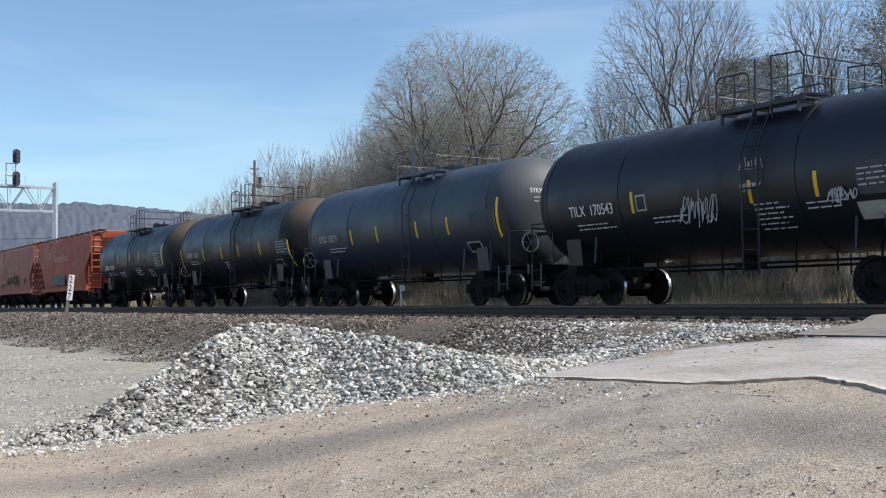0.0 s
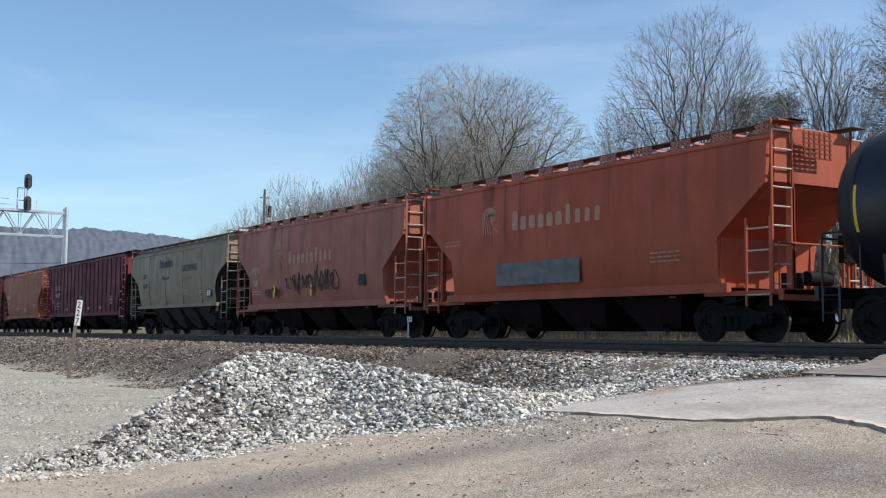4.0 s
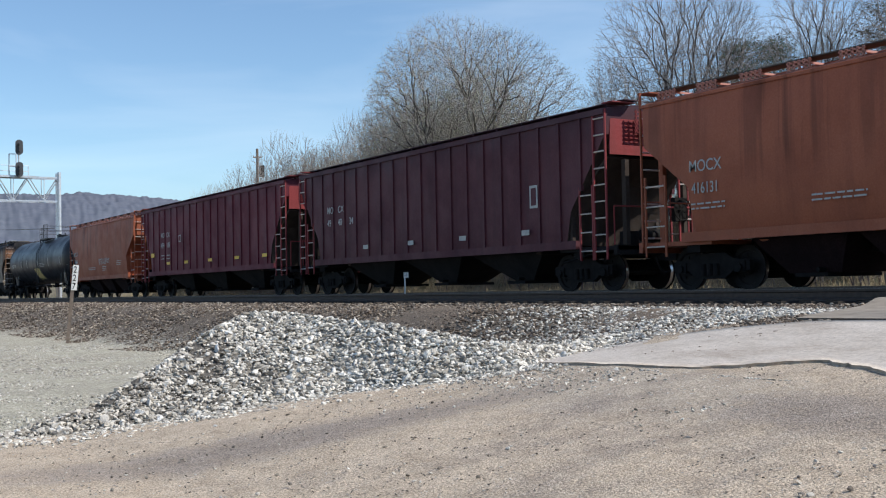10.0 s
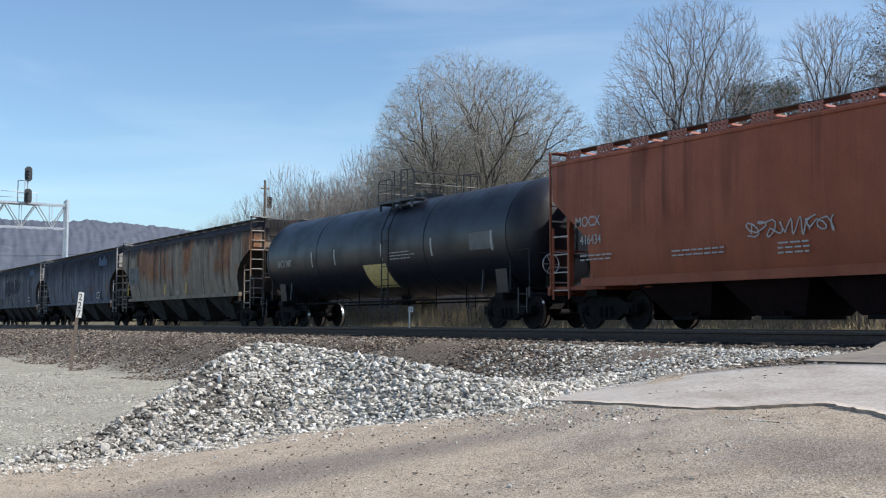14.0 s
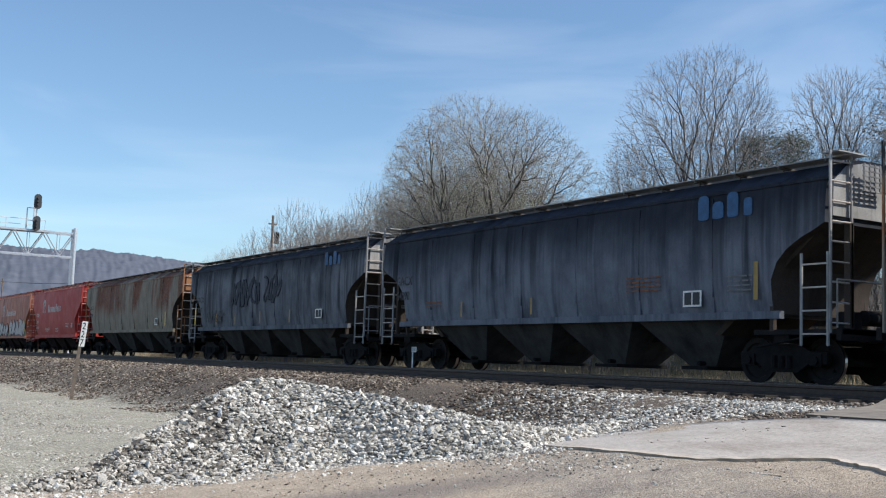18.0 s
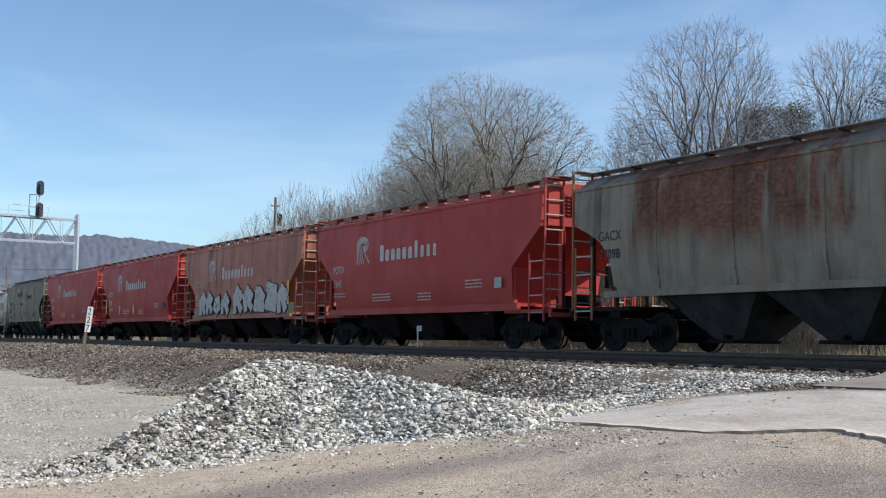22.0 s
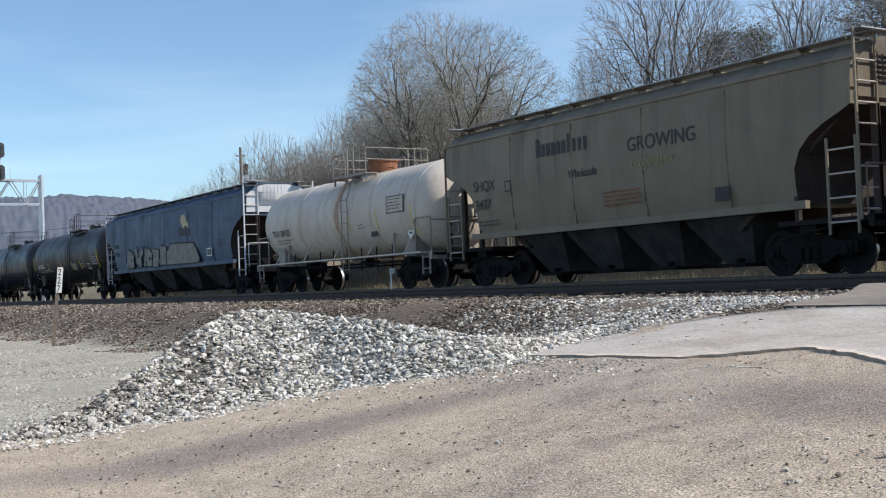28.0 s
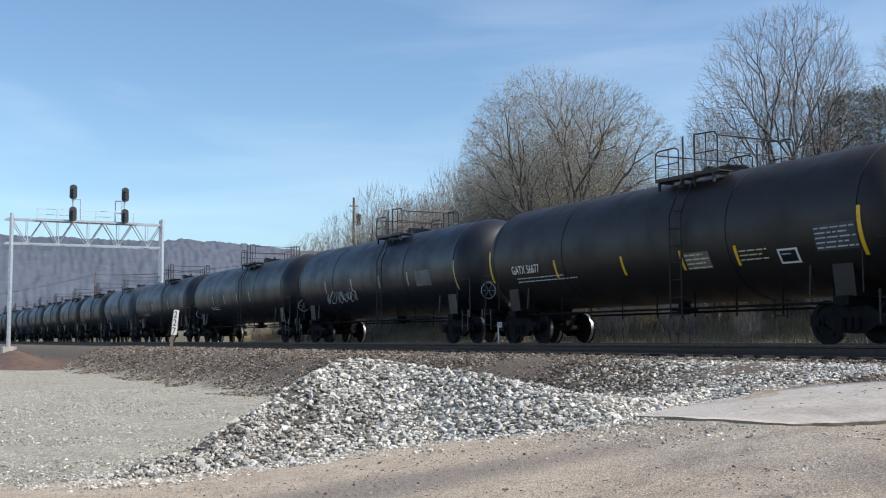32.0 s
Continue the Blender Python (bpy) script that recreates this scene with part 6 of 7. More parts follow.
def tank_text(car, words, y, z, size, material=None, radius=1.62, top=4.28, width=0.85):
    cz = top - radius
    tilt = math.degrees(math.asin(max(-1, min(1, (z + size * 0.35 - cz) / radius))))
    x = on_tank(radius, top, z + size * 0.35) - 0.02
    writing(car, words, y, z, size, material or M_WHITE, x, width, tilt=-tilt)


def tank_print(car, y, z, w, rows, material=None, radius=1.62, top=4.28, seed=0):
    for i in range(rows):
        zz = z - 0.1 * i
        small_print(car, y, zz, w * (0.8 + 0.2 * ((i + seed) % 2)), 1, material or M_SILVER, on_tank(radius, top, zz) - 0.01, 0.045, 0.1, seed + i)


# the cars, in the order in which they pass
c0 = tank("black tank wagon with yellow stripes and sprayed tags", 11.1, 24.8, P_BLACK, end_skin=P_HEADSUNDUST)
c1 = tank("charcoal tank wagon, its heads painted greyer for sunlight", 24.8, 39.0, P_TANKGREY, end_skin=P_HEADSUNGREY, shift=-1.2)
c2 = tank("black tank wagon with white dashes on its side", 39.0, 53.0, P_BLACK2, end_skin=P_HEADSUNDUST, shift=-0.8)
c3 = tank("clean black tank wagon with yellow stripes", 53.0, 67.1, P_BLACK, end_skin=P_HEADSUNDUST, shift=-0.1)
c4 = hopper("straight", "weathered orange-red covered hopper wagon with a grey patch", 67.1, 82.2, P_ORANGE)
c5 = hopper("straight", "faded salmon covered hopper wagon with a black sprayed tag", 82.2, 97.9, P_PINK)
c6 = hopper("round", "tan covered hopper wagon with a slogan on its side", 97.9, 113.5, P_TAN, seams=4)
c7 = hopper("ribbed", "maroon ribbed covered hopper wagon", 113.5, 133.8, P_MAROON, end_skin=P_ENDRED)
c8 = hopper("straight", "burnt orange covered hopper wagon", 133.8, 148.9, P_BURNT)
c9 = hopper("ribbed", "brown ribbed covered hopper wagon", 148.9, 167.9, P_BROWN, end_skin=P_ENDRED)
c10 = hopper("ribbed", "maroon ribbed hopper wagon with yellow reflectors", 167.9, 187.7, P_MAROON, end_skin=P_ENDRED)
c11 = hopper("straight", "burnt orange covered hopper wagon with faded graffiti", 187.7, 202.8, P_BURNT)
c12 = tank("glossy black tank wagon with a yellow placard", 202.8, 222.3, P_BLACK)
c13 = hopper("round", "grey covered hopper wagon with large rust blooms", 222.3, 242.4, P_RUSTY, roof=P_ROOFSOOT, walk_skin=P_ROOFSOOT, seams=6)
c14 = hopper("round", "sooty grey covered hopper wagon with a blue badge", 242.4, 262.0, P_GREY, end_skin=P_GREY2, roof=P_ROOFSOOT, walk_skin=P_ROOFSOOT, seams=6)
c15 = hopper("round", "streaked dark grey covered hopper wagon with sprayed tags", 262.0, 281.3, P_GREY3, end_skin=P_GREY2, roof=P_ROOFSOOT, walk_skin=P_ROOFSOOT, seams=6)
c16 = hopper("round", "rusty tan-grey covered hopper wagon", 281.3, 301.1, P_RUSTYTAN, end_skin=paint("rusty_end_panel", (0.30, 0.15, 0.075), (0.20, 0.08, 0.035), 0.5, 0.4, 0.4, 0.75), roof=P_ROOFSOOT, walk_skin=P_ROOFSOOT, seams=6)
c17 = hopper("straight", "red covered hopper wagon with white lettering", 301.1, 316.7, P_RED)
c18 = hopper("straight", "faded salmon covered hopper wagon with white block graffiti", 316.7, 332.0, P_SALMON)
c19 = hopper("straight", "bright red covered hopper wagon with yellow stripes", 332.0, 347.6, P_RED)
c20 = hopper("straight", "bright red covered hopper wagon", 347.6, 362.9, P_RED)
c21 = hopper("round", "olive grey covered hopper wagon with a faded slogan", 362.9, 378.3, P_OLIVE, seams=4)
c22 = tank("cream white tank wagon with rust-stained dome", 378.3, 392.2, P_CREAM, 1.45, 4.02, deck=P_RUSTSTEEL, trim=paint("tank_trim_grey", (0.30, 0.27, 0.24), (0.12, 0.08, 0.05), 0.5, 0.4), shift=-0.9, side_walk=True)
c23 = hopper("round", "pale blue covered hopper wagon with pale block graffiti", 392.2, 412.8, P_BLUEGREY, end_skin=paint("end_white", (0.55, 0.57, 0.60), (0.2, 0.2, 0.2), 0.2, 0.3), seams=5)
TAIL_Q = [412.8, 430.4, 448.3, 466.8, 483.4, 495.5, 507.5, 519.5, 531.5, 543.5, 555.5, 567.5, 579.5, 591.5, 603.5, 615.5, 627.5]
tail = []
for i, (a, b) in enumerate(zip(TAIL_Q, TAIL_Q[1:])):
    skin = (P_BLACK2, P_BLACK, P_BLACK2, P_BLACK, P_TANKGREY)[i % 5] if i else P_TAILBROWN
    tail.append(tank("black tank wagon in a long row of tank wagons" if i else "black tank wagon with yellow stripes and a white diamond placard", a, b, skin, shift=-1.4 if i else -1.6))


# ---- lettering, stripes, placards and graffiti on the lot side of the train ----
M_INK = plain("sprayed_navy", (0.004, 0.008, 0.022), 0.7, 0, 0.3, 3, 0.02)
M_BUFFGREY = plain("sprayed_buff", (0.215, 0.205, 0.18), 0.7, 0, 0.3, 3, 0.02)


def tank_patch(car, y, z, w, h, material, label=""):
    """A placard bent to the tank's side."""
    m = Mesh()
    zs = np.linspace(z, z + h, 6)
    for a, b in zip(zs, zs[1:]):
        xa, xb = on_tank(1.62, 4.28, a) + 0.002, on_tank(1.62, 4.28, b) + 0.002
        if material is P_BLACK:
            xa, xb = xa - 0.003, xb - 0.003
        m.add([(xa, y, a), (xa, y - w, a), (xb, y - w, b), (xb, y, b), (xa + 0.02, y, a), (xa + 0.02, y - w, a), (xb + 0.02, y - w, b), (xb + 0.02, y, b)],
              [(0, 1, 2, 3), (7, 6, 5, 4), (0, 3, 7, 4), (1, 5, 6, 2)])
    part("placard", m, material, car, label)


def diamond(car, y, z, s, radius, top):
    x = on_tank(radius, top, z + s * 1.2) - 0.04
    part("placard", Mesh().slab_yz([(y, z + s * 1.2), (y - s, z), (y - 2 * s, z + s * 1.2), (y - s, z + s * 2.4)], x, x + 0.012), M_WHITE, car, "white diamond hazard placard")
    part("marking", Mesh().box(x - 0.004, x - 0.001, y - s * 1.45, y - s * 0.55, z + s * 1.05, z + s * 1.35), M_BLACK, car)


def saddle_band(car, y):
    m = Mesh().lathe_y([(y - 0.22, 1.44), (y - 0.22, 1.468), (y + 0.22, 1.468), (y + 0.22, 1.44)], 0, 2.57, 56)
    part("jacket_band", m, paint("rust_stained_cream", (0.60, 0.52, 0.42), (0.28, 0.13, 0.06), 0.7, 0.9, 0.6), car, "rust-stained band round the tank")


def blue_badge(car, y, z, w, h, material):
    """A faded company mark as four heavy plain shapes."""
    word_shape(car, y, z, w, h * 1.2, material, 3, n=4, fat=1.1)


def egg_logo(car, y, z, w, material):
    """An egg-shaped badge over a dark block word."""
    m = Mesh()
    cy, cz = y - w * 0.5, z + 0.62
    m.slab_yz([(cy + w * 0.30 * math.cos(a) + 0.18 * math.sin(a), cz + 0.34 * math.sin(a)) for a in np.linspace(0, 2 * math.pi, 24)[:-1]], -SIDE - 0.006, -SIDE - 0.002)
    part("marking", m, M_BUFF, car, "buff oval badge")
    part("marking", Mesh().slab_yz([(cy - 0.15, cz + 0.22), (cy - 0.62, cz + 0.36), (cy - 0.55, cz + 0.05), (cy - 0.35, cz - 0.1)], -SIDE - 0.010, -SIDE - 0.007), material, car)
    m = Mesh()
    for i in range(4):
        y0 = y - i * w / 4
        m.slab_yz([(y0, z), (y0 - w * 0.21, z), (y0 - w * 0.21, z + (0.42 if i % 2 == 0 else 0.30)), (y0, z + (0.42 if i % 2 == 0 else 0.30))], -SIDE - 0.014, -SIDE - 0.012)
    part("marking", m, M_BLACK, car, "dark painted block mark")


def head_text(car, words, x, z, size, length):
    """Lettering that follows the bulge of the leading tank head."""
    tip, radius, cz = -(length / 2 - 0.075 - 0.45) - 0.006, 1.62, 2.66

    def sag(dx, dz):
        return 0.88 * (1 - math.sqrt(max(0.0, 1 - (math.hypot(dx, dz) / radius) ** (2 / 0.68))))

    me = text_mesh("lettering", words, size, M_WHITE, 0.9, 0.004, size * 0.005)
    for v in me.vertices:
        v.co.z -= sag(x + v.co.x, z + v.co.y - cz)
    part("lettering", me, M_WHITE, car, at=Matrix(((1, 0, 0, x), (0, 0, -1, tip), (0, 1, 0, z), (0, 0, 0, 1))))
    m = Mesh()
    for i in range(2):
        for k in range(3):
            x0, z0 = x + 0.1 + 0.28 * k, z - 0.15 - 0.11 * i
            y = tip + sag(x0 + 0.1, z0 - cz)
            m.box(x0, x0 + 0.22 - 0.05 * i, y - 0.004, y + 0.02, z0, z0 + 0.035)
    part("small_print", m, M_SILVER, car, kind="stuff")


head_text(c1, "SYRX 200291", -0.65, 3.15, 0.19, 14.2)
head_text(c2, "ADMX 15018", -0.65, 3.12, 0.20, 14.0)
head_text(c3, "ADMX 190189", -0.65, 3.12, 0.22, 14.1)
tank_text(c0, "TILX  170543", 4.45, 2.2, 0.38, M_WHITE, width=0.78)
tank_stripe(c0, 2.2, 2.15, 2.65)
tank_patch(c0, 2.03, 2.18, 0.34, 0.38, M_SILVER, "")
tank_patch(c0, 1.99, 2.22, 0.26, 0.3, P_BLACK, "")
tank_print(c0, 4.3, 1.97, 1.4, 2, M_SILVER, seed=2)
tank_print(c0, 1.55, 1.98, 1.1, 2, M_SILVER, seed=3)
tank_print(c0, -1.5, 2.05, 0.9, 6, M_SILVER, seed=4)
tank_print(c0, -2.85, 1.98, 1.0, 2, M_SILVER, seed=5)
tank_stripe(c0, -1.43, 2.1, 2.58)
tank_stripe(c0, -3.12, 2.1, 2.6)
scrawl(c0, -1.2, 2.35, 0.65, 0.8, M_SILVER, 11, -1.61, 8)
scrawl(c0, 0.55, 1.75, 1.1, 0.75, M_SILVER, 12, -1.61, 9)
scrawl(c0, -3.45, 1.92, 0.7, 0.35, M_SILVER, 13, -1.62, 8)
tank_patch(c0, -4.1, 2.05, 1.0, 0.62, M_DATAPATCH, "dull data placard")
tank_print(c0, -4.15, 2.52, 0.9, 4, M_WHITE, seed=6)
tank_patch(c0, -4.0, 1.6, 0.62, 0.33, M_SILVER, "")
tank_stripe(c1, 0.75, 2.1, 2.62)
tank_stripe(c1, -1.8, 2.1, 2.62)
tank_stripe(c1, -3.6, 2.1, 2.62)
tank_text(c1, "SYRX 200291", 4.9, 2.25, 0.36, M_SILVER, width=0.75)
tank_stripe(c1, 2.55, 2.1, 2.6)
tank_print(c1, 4.3, 2.0, 1.3, 2, M_SILVER, seed=7)
tank_patch(c1, -4.9, 2.1, 1.2, 0.6, M_DATAPATCH, "")
tank_patch(c1, -4.4, 1.55, 0.7, 0.3, M_SILVER, "")
tank_patch(c1, -4.45, 1.59, 0.6, 0.22, P_BLACK, "")
tank_stripe(c1, -6.2, 1.9, 3.0)
tank_stripe(c2, 2.86, 2.09, 2.59)
tank_stripe(c2, 0.68, 2.09, 2.59)
tank_stripe(c2, -1.26, 2.09, 2.59)
tank_stripe(c2, -3.54, 2.09, 2.59)
tank_stripe(c2, -6.3, 1.56, 2.55)
tank_stripe(c2, 5.8, 1.7, 2.7, w=0.07)
tank_text(c2, "ADMX 15018", 4.84, 2.25, 0.34, M_SILVER, width=0.78)
tank_print(c2, 4.6, 2.05, 1.1, 2, M_SILVER, seed=8)
tank_print(c2, 0.5, 1.9, 0.5, 3, M_SILVER, seed=81)
tank_patch(c2, -5.15, 2.0, 1.1, 0.62, M_DATAPATCH, "dull data placard")
tank_print(c2, -5.2, 2.5, 1.0, 5, M_SILVER, seed=82)
tank_patch(c2, -4.78, 1.57, 0.64, 0.29, M_SILVER, "")
tank_patch(c2, -4.82, 1.6, 0.56, 0.23, P_BLACK, "")
tank_text(c3, "ADMX  190189", 4.65, 2.08, 0.36, M_WHITE, width=0.8)
tank_stripe(c3, 2.13, 2.4, 2.9)
tank_stripe(c3, -0.07, 2.4, 2.9)
tank_stripe(c3, -1.59, 2.4, 2.9)
tank_stripe(c3, -5.31, 2.1, 3.12, w=0.13)
tank_stripe(c3, 5.65, 2.1, 3.0, w=0.10)
tank_patch(c3, -4.09, 1.95, 1.15, 0.85, M_DATAPATCH, "dull data placard")
tank_print(c3, -4.15, 2.68, 1.0, 7, M_WHITE, seed=9)
tank_print(c3, -0.75, 2.02, 1.1, 4, M_WHITE, seed=10)
tank_print(c3, -2.69, 1.9, 1.0, 4, M_WHITE, seed=11)
tank_print(c3, 4.45, 1.9, 1.7, 2, M_WHITE, seed=12)
tank_print(c3, 2.25, 1.9, 1.2, 3, M_SILVER, seed=13)
leaf_logo(c4, 3.8, 2.95, 0.75, M_FADED)
word_shape(c4, 2.3, 2.95, 3.9, 0.55, M_FADED, 21)
patch(c4, 3.0, 1.45, 3.7, 0.62, M_GREYPATCH)
small_print(c4, 5.7, 2.8, 0.8, 2, M_FADED)
small_print(c4, -3.3, 2.0, 1.0, 3, M_FADED)
writing(c5, "POTX", 5.5, 2.5, 0.36, M_SILVER, width=0.85)
writing(c5, "1006", 5.45, 2.0, 0.36, M_SILVER, width=0.85)
leaf_logo(c5, 3.4, 2.7, 0.95, M_FADED)
word_shape(c5, 1.9, 2.75, 3.9, 0.55, M_FADED, 21)
patch(c5, 3.27, 1.5, 0.16, 0.47, M_YELLOW)
scrawl(c5, 2.15, 1.6, 4.6, 0.95, M_WHEATDARK, 31, -1.606, 13, 0.03)
scrawl(c5, 4.15, 1.45, 1.6, 0.55, M_WHEATDARK, 32, -1.606, 8, 0.018)
small_print(c5, 5.45, 1.75, 0.9, 2, M_SILVER)
patch(c5, -4.05, 1.75, 0.45, 0.38, M_WHEATDARK)
patch(c5, -0.15, 1.5, 0.14, 0.4, M_YELLOW)
word_shape(c6, 2.25, 3.3, 2.1, 0.5, M_NAVY, 22)
writing(c6, "GROWING", -1.18, 3.0, 0.47, M_NAVY, width=0.95)
writing(c6, "together", -1.25, 2.62, 0.36, M_OLIVE, width=1.15)
writing(c6, "Wholesale", 1.75, 2.7, 0.27, M_NAVY, width=0.95)
writing(c6, "CBFX", 5.05, 2.85, 0.33, M_BLACK, width=0.85)
writing(c6, "345032", 4.95, 2.35, 0.33, M_BLACK, width=0.8)
patch(c6, -4.75, 1.72, 0.52, 0.34, M_BLACK)
patch(c6, -4.81, 1.76, 0.18, 0.26, M_WHITE, -SIDE - 0.008)
patch(c6, -5.05, 1.76, 0.18, 0.26, M_WHITE, -SIDE - 0.008)
small_print(c6, -1.35, 2.1, 0.8, 3, M_BUFF)
small_print(c6, -3.75, 2.0, 0.7, 2, M_BUFF)
writing(c7, "GA", 6.7, 2.82, 0.36, M_SILVER, width=0.95)
writing(c7, "CX", 5.85, 2.82, 0.36, M_SILVER, width=0.95)
writing(c7, "469", 6.62, 2.35, 0.36, M_SILVER, width=0.95)
writing(c7, "827", 5.85, 2.35, 0.36, M_SILVER, width=0.95)
small_print(c7, 6.55, 1.9, 0.5, 3, M_SILVER, -SIDE - 0.004, 0.06, 0.17)
small_print(c7, 5.8, 1.92, 0.5, 2, M_SILVER, -SIDE - 0.004, 0.06, 0.17)
patch(c7, 7.5, 1.95, 0.5, 0.22, P_RUSTSTEEL)
writing(c7, "DO NOT", 0.24, 2.16, 0.17, M_SILVER, width=0.9)
writing(c7, "HAMMER", 0.28, 1.99, 0.17, M_SILVER, width=0.85)
writing(c7, "ON CAR", 0.22, 1.82, 0.17, M_SILVER, width=0.9)
patch(c7, -6.72, 1.95, 0.5, 0.22, P_RUSTSTEEL)
patch(c7, -6.72, 1.7, 0.5, 0.24, M_SILVER)
patch(c7, -6.76, 1.73, 0.42, 0.18, P_MAROON, -SIDE - 0.008)
patch(c7, 3.6, 1.45, 0.35, 0.12, M_SILVER)
patch(c7, 0.9, 1.45, 0.35, 0.12, M_SILVER)
patch(c7, -1.8, 1.45, 0.35, 0.12, M_SILVER)
patch(c7, -4.5, 1.45, 0.35, 0.12, M_SILVER)
writing(c8, "MOCX", 5.35, 2.58, 0.36, M_SILVER, width=0.9)
writing(c8, "416131", 5.28, 2.1, 0.34, M_SILVER, width=0.8)
small_print(c8, 2.0, 1.8, 1.3, 2, M_SILVER, -SIDE - 0.004, 0.05, 0.1, 0)
small_print(c8, -1.0, 1.75, 0.8, 3, M_SILVER, -SIDE - 0.004, 0.05, 0.1, 1)
small_print(c8, -4.0, 2.0, 0.8, 3, M_SILVER, -SIDE - 0.004, 0.05, 0.1, 2)
small_print(c8, 5.3, 1.85, 1.0, 2, M_SILVER, -SIDE - 0.004, 0.05, 0.1, 3)
writing(c9, "MO", 6.45, 2.85, 0.34, M_SILVER, width=0.9)
writing(c9, "CX", 5.6, 2.85, 0.34, M_SILVER, width=0.9)
writing(c9, "49", 6.45, 2.4, 0.34, M_SILVER, width=0.9)
writing(c9, "40", 5.6, 2.4, 0.34, M_SILVER, width=0.9)
writing(c9, "34", 4.75, 2.4, 0.34, M_SILVER, width=0.9)
patch(c9, 3.75, 1.5, 0.35, 0.14, M_SILVER)
patch(c9, 0.75, 1.5, 0.35, 0.14, M_SILVER)
patch(c9, -2.25, 1.5, 0.35, 0.14, M_SILVER)
patch(c9, -5.35, 1.5, 0.35, 0.14, M_SILVER)
patch(c9, -5.75, 2.2, 0.35, 0.6, M_SILVER)
patch(c9, -5.81, 2.27, 0.23, 0.46, P_BROWN, -SIDE - 0.008)
writing(c10, "MO", 5.9, 2.9, 0.36, M_SILVER, width=0.95)
writing(c10, "CX", 5.05, 2.9, 0.36, M_SILVER, width=0.95)
writing(c10, "494", 5.9, 2.4, 0.36, M_SILVER, width=0.95)
writing(c10, "108", 5.05, 2.4, 0.36, M_SILVER, width=0.95)
patch(c10, 7.5, 1.98, 0.5, 0.2, M_YELLOW)
patch(c10, 5.05, 1.56, 0.5, 0.13, M_YELLOW)
patch(c10, 2.45, 1.54, 0.5, 0.13, M_YELLOW)
patch(c10, -0.75, 1.54, 0.5, 0.13, M_YELLOW)
patch(c10, -3.95, 1.54, 0.5, 0.13, M_YELLOW)
patch(c10, -6.95, 1.54, 0.5, 0.13, M_YELLOW)
patch(c10, 3.25, 2.6, 0.34, 0.33, M_SILVER)
patch(c10, 3.21, 2.64, 0.26, 0.25, P_MAROON, -SIDE - 0.008)
small_print(c10, 5.85, 2.0, 0.45, 2, M_SILVER, -SIDE - 0.004, 0.06, 0.16)
small_print(c10, 5.0, 2.0, 0.45, 2, M_SILVER, -SIDE - 0.004, 0.06, 0.16)
writing(c11, "MOCX", 5.85, 2.55, 0.36, M_SILVER, width=0.9)
writing(c11, "416434", 5.65, 2.1, 0.34, M_SILVER, width=0.8)
scrawl(c11, 0.05, 1.9, 2.3, 0.4, M_SILVER, 33, -1.606, 9, 0.02)
small_print(c11, 2.35, 1.75, 1.6, 2, M_SILVER)
small_print(c11, -3.65, 2.0, 0.8, 3, M_SILVER)
small_print(c11, 5.65, 1.8, 1.2, 2, M_SILVER)
small_print(c11, -0.75, 1.75, 0.8, 3, M_SILVER)
tank_patch(c12, 0.3, 1.35, 1.6, 0.75, M_PALEYELLOW, "yellow placard")
tank_patch(c12, -6.5, 2.25, 1.25, 0.5, M_GREYPATCH, "")
tank_stripe(c12, 4.3, 2.2, 2.75, material=M_SILVER)
tank_stripe(c12, 2.4, 2.2, 2.75, material=M_SILVER)
tank_stripe(c12, -1.1, 2.2, 2.75, material=M_SILVER)
tank_stripe(c12, -4.3, 2.2, 2.75, material=M_SILVER)
tank_stripe(c12, -7.6, 2.2, 2.75, material=M_SILVER)
tank_text(c12, "BRCX 5497", 7.3, 2.3, 0.36, M_SILVER, width=0.75)
tank_print(c12, -1.7, 2.4, 1.6, 3, M_SILVER, seed=14)
patch(c13, 8.0, 2.15, 1.75, 0.95, M_GREYPATCH)
writing(c13, "GACX", 7.85, 2.8, 0.34, M_BLACK, -SIDE - 0.008, 0.9)
writing(c13, "77101", 7.65, 2.25, 0.34, M_BLACK, -SIDE - 0.008, 0.85)
patch(c13, 1.8, 1.56, 0.13, 0.5, M_YELLOW)
patch(c13, -1.4, 1.55, 0.13, 0.5, M_YELLOW)
patch(c13, 8.2, 1.6, 0.12, 0.7, M_YELLOW)
patch(c13, 5.45, 2.65, 0.24, 0.24, M_BLACK)
small_print(c13, -0.0, 1.65, 0.5, 2, M_WHITE)
writing(c14, "GACX", 8.15, 2.62, 0.4, M_BLACK, width=0.9)
writing(c14, "54092", 8.1, 2.15, 0.38, M_BLACK, width=0.85)
blue_badge(c14, -5.55, 3.5, 1.75, 0.48, M_BLUE)
patch(c14, -5.15, 1.6, 0.58, 0.36, M_WHITE)
patch(c14, -5.2, 1.64, 0.22, 0.28, M_BLACK, -SIDE - 0.008)
patch(c14, -5.46, 1.64, 0.22, 0.28, M_BLACK, -SIDE - 0.008)
patch(c14, -7.25, 1.7, 0.12, 0.8, M_DULLYELLOW)
patch(c14, 0.7, 1.55, 0.08, 0.45, M_DULLYELLOW)
patch(c14, 4.2, 1.55, 0.08, 0.45, M_DULLYELLOW)
small_print(c14, -3.2, 2.3, 1.2, 4, P_RUSTSTEEL)
small_print(c14, 6.2, 2.0, 0.9, 2, P_RUSTSTEEL)
small_print(c14, -6.5, 2.2, 0.7, 4, M_GREYPATCH)
blue_badge(c15, -5.75, 3.6, 1.4, 0.42, M_BLUE)
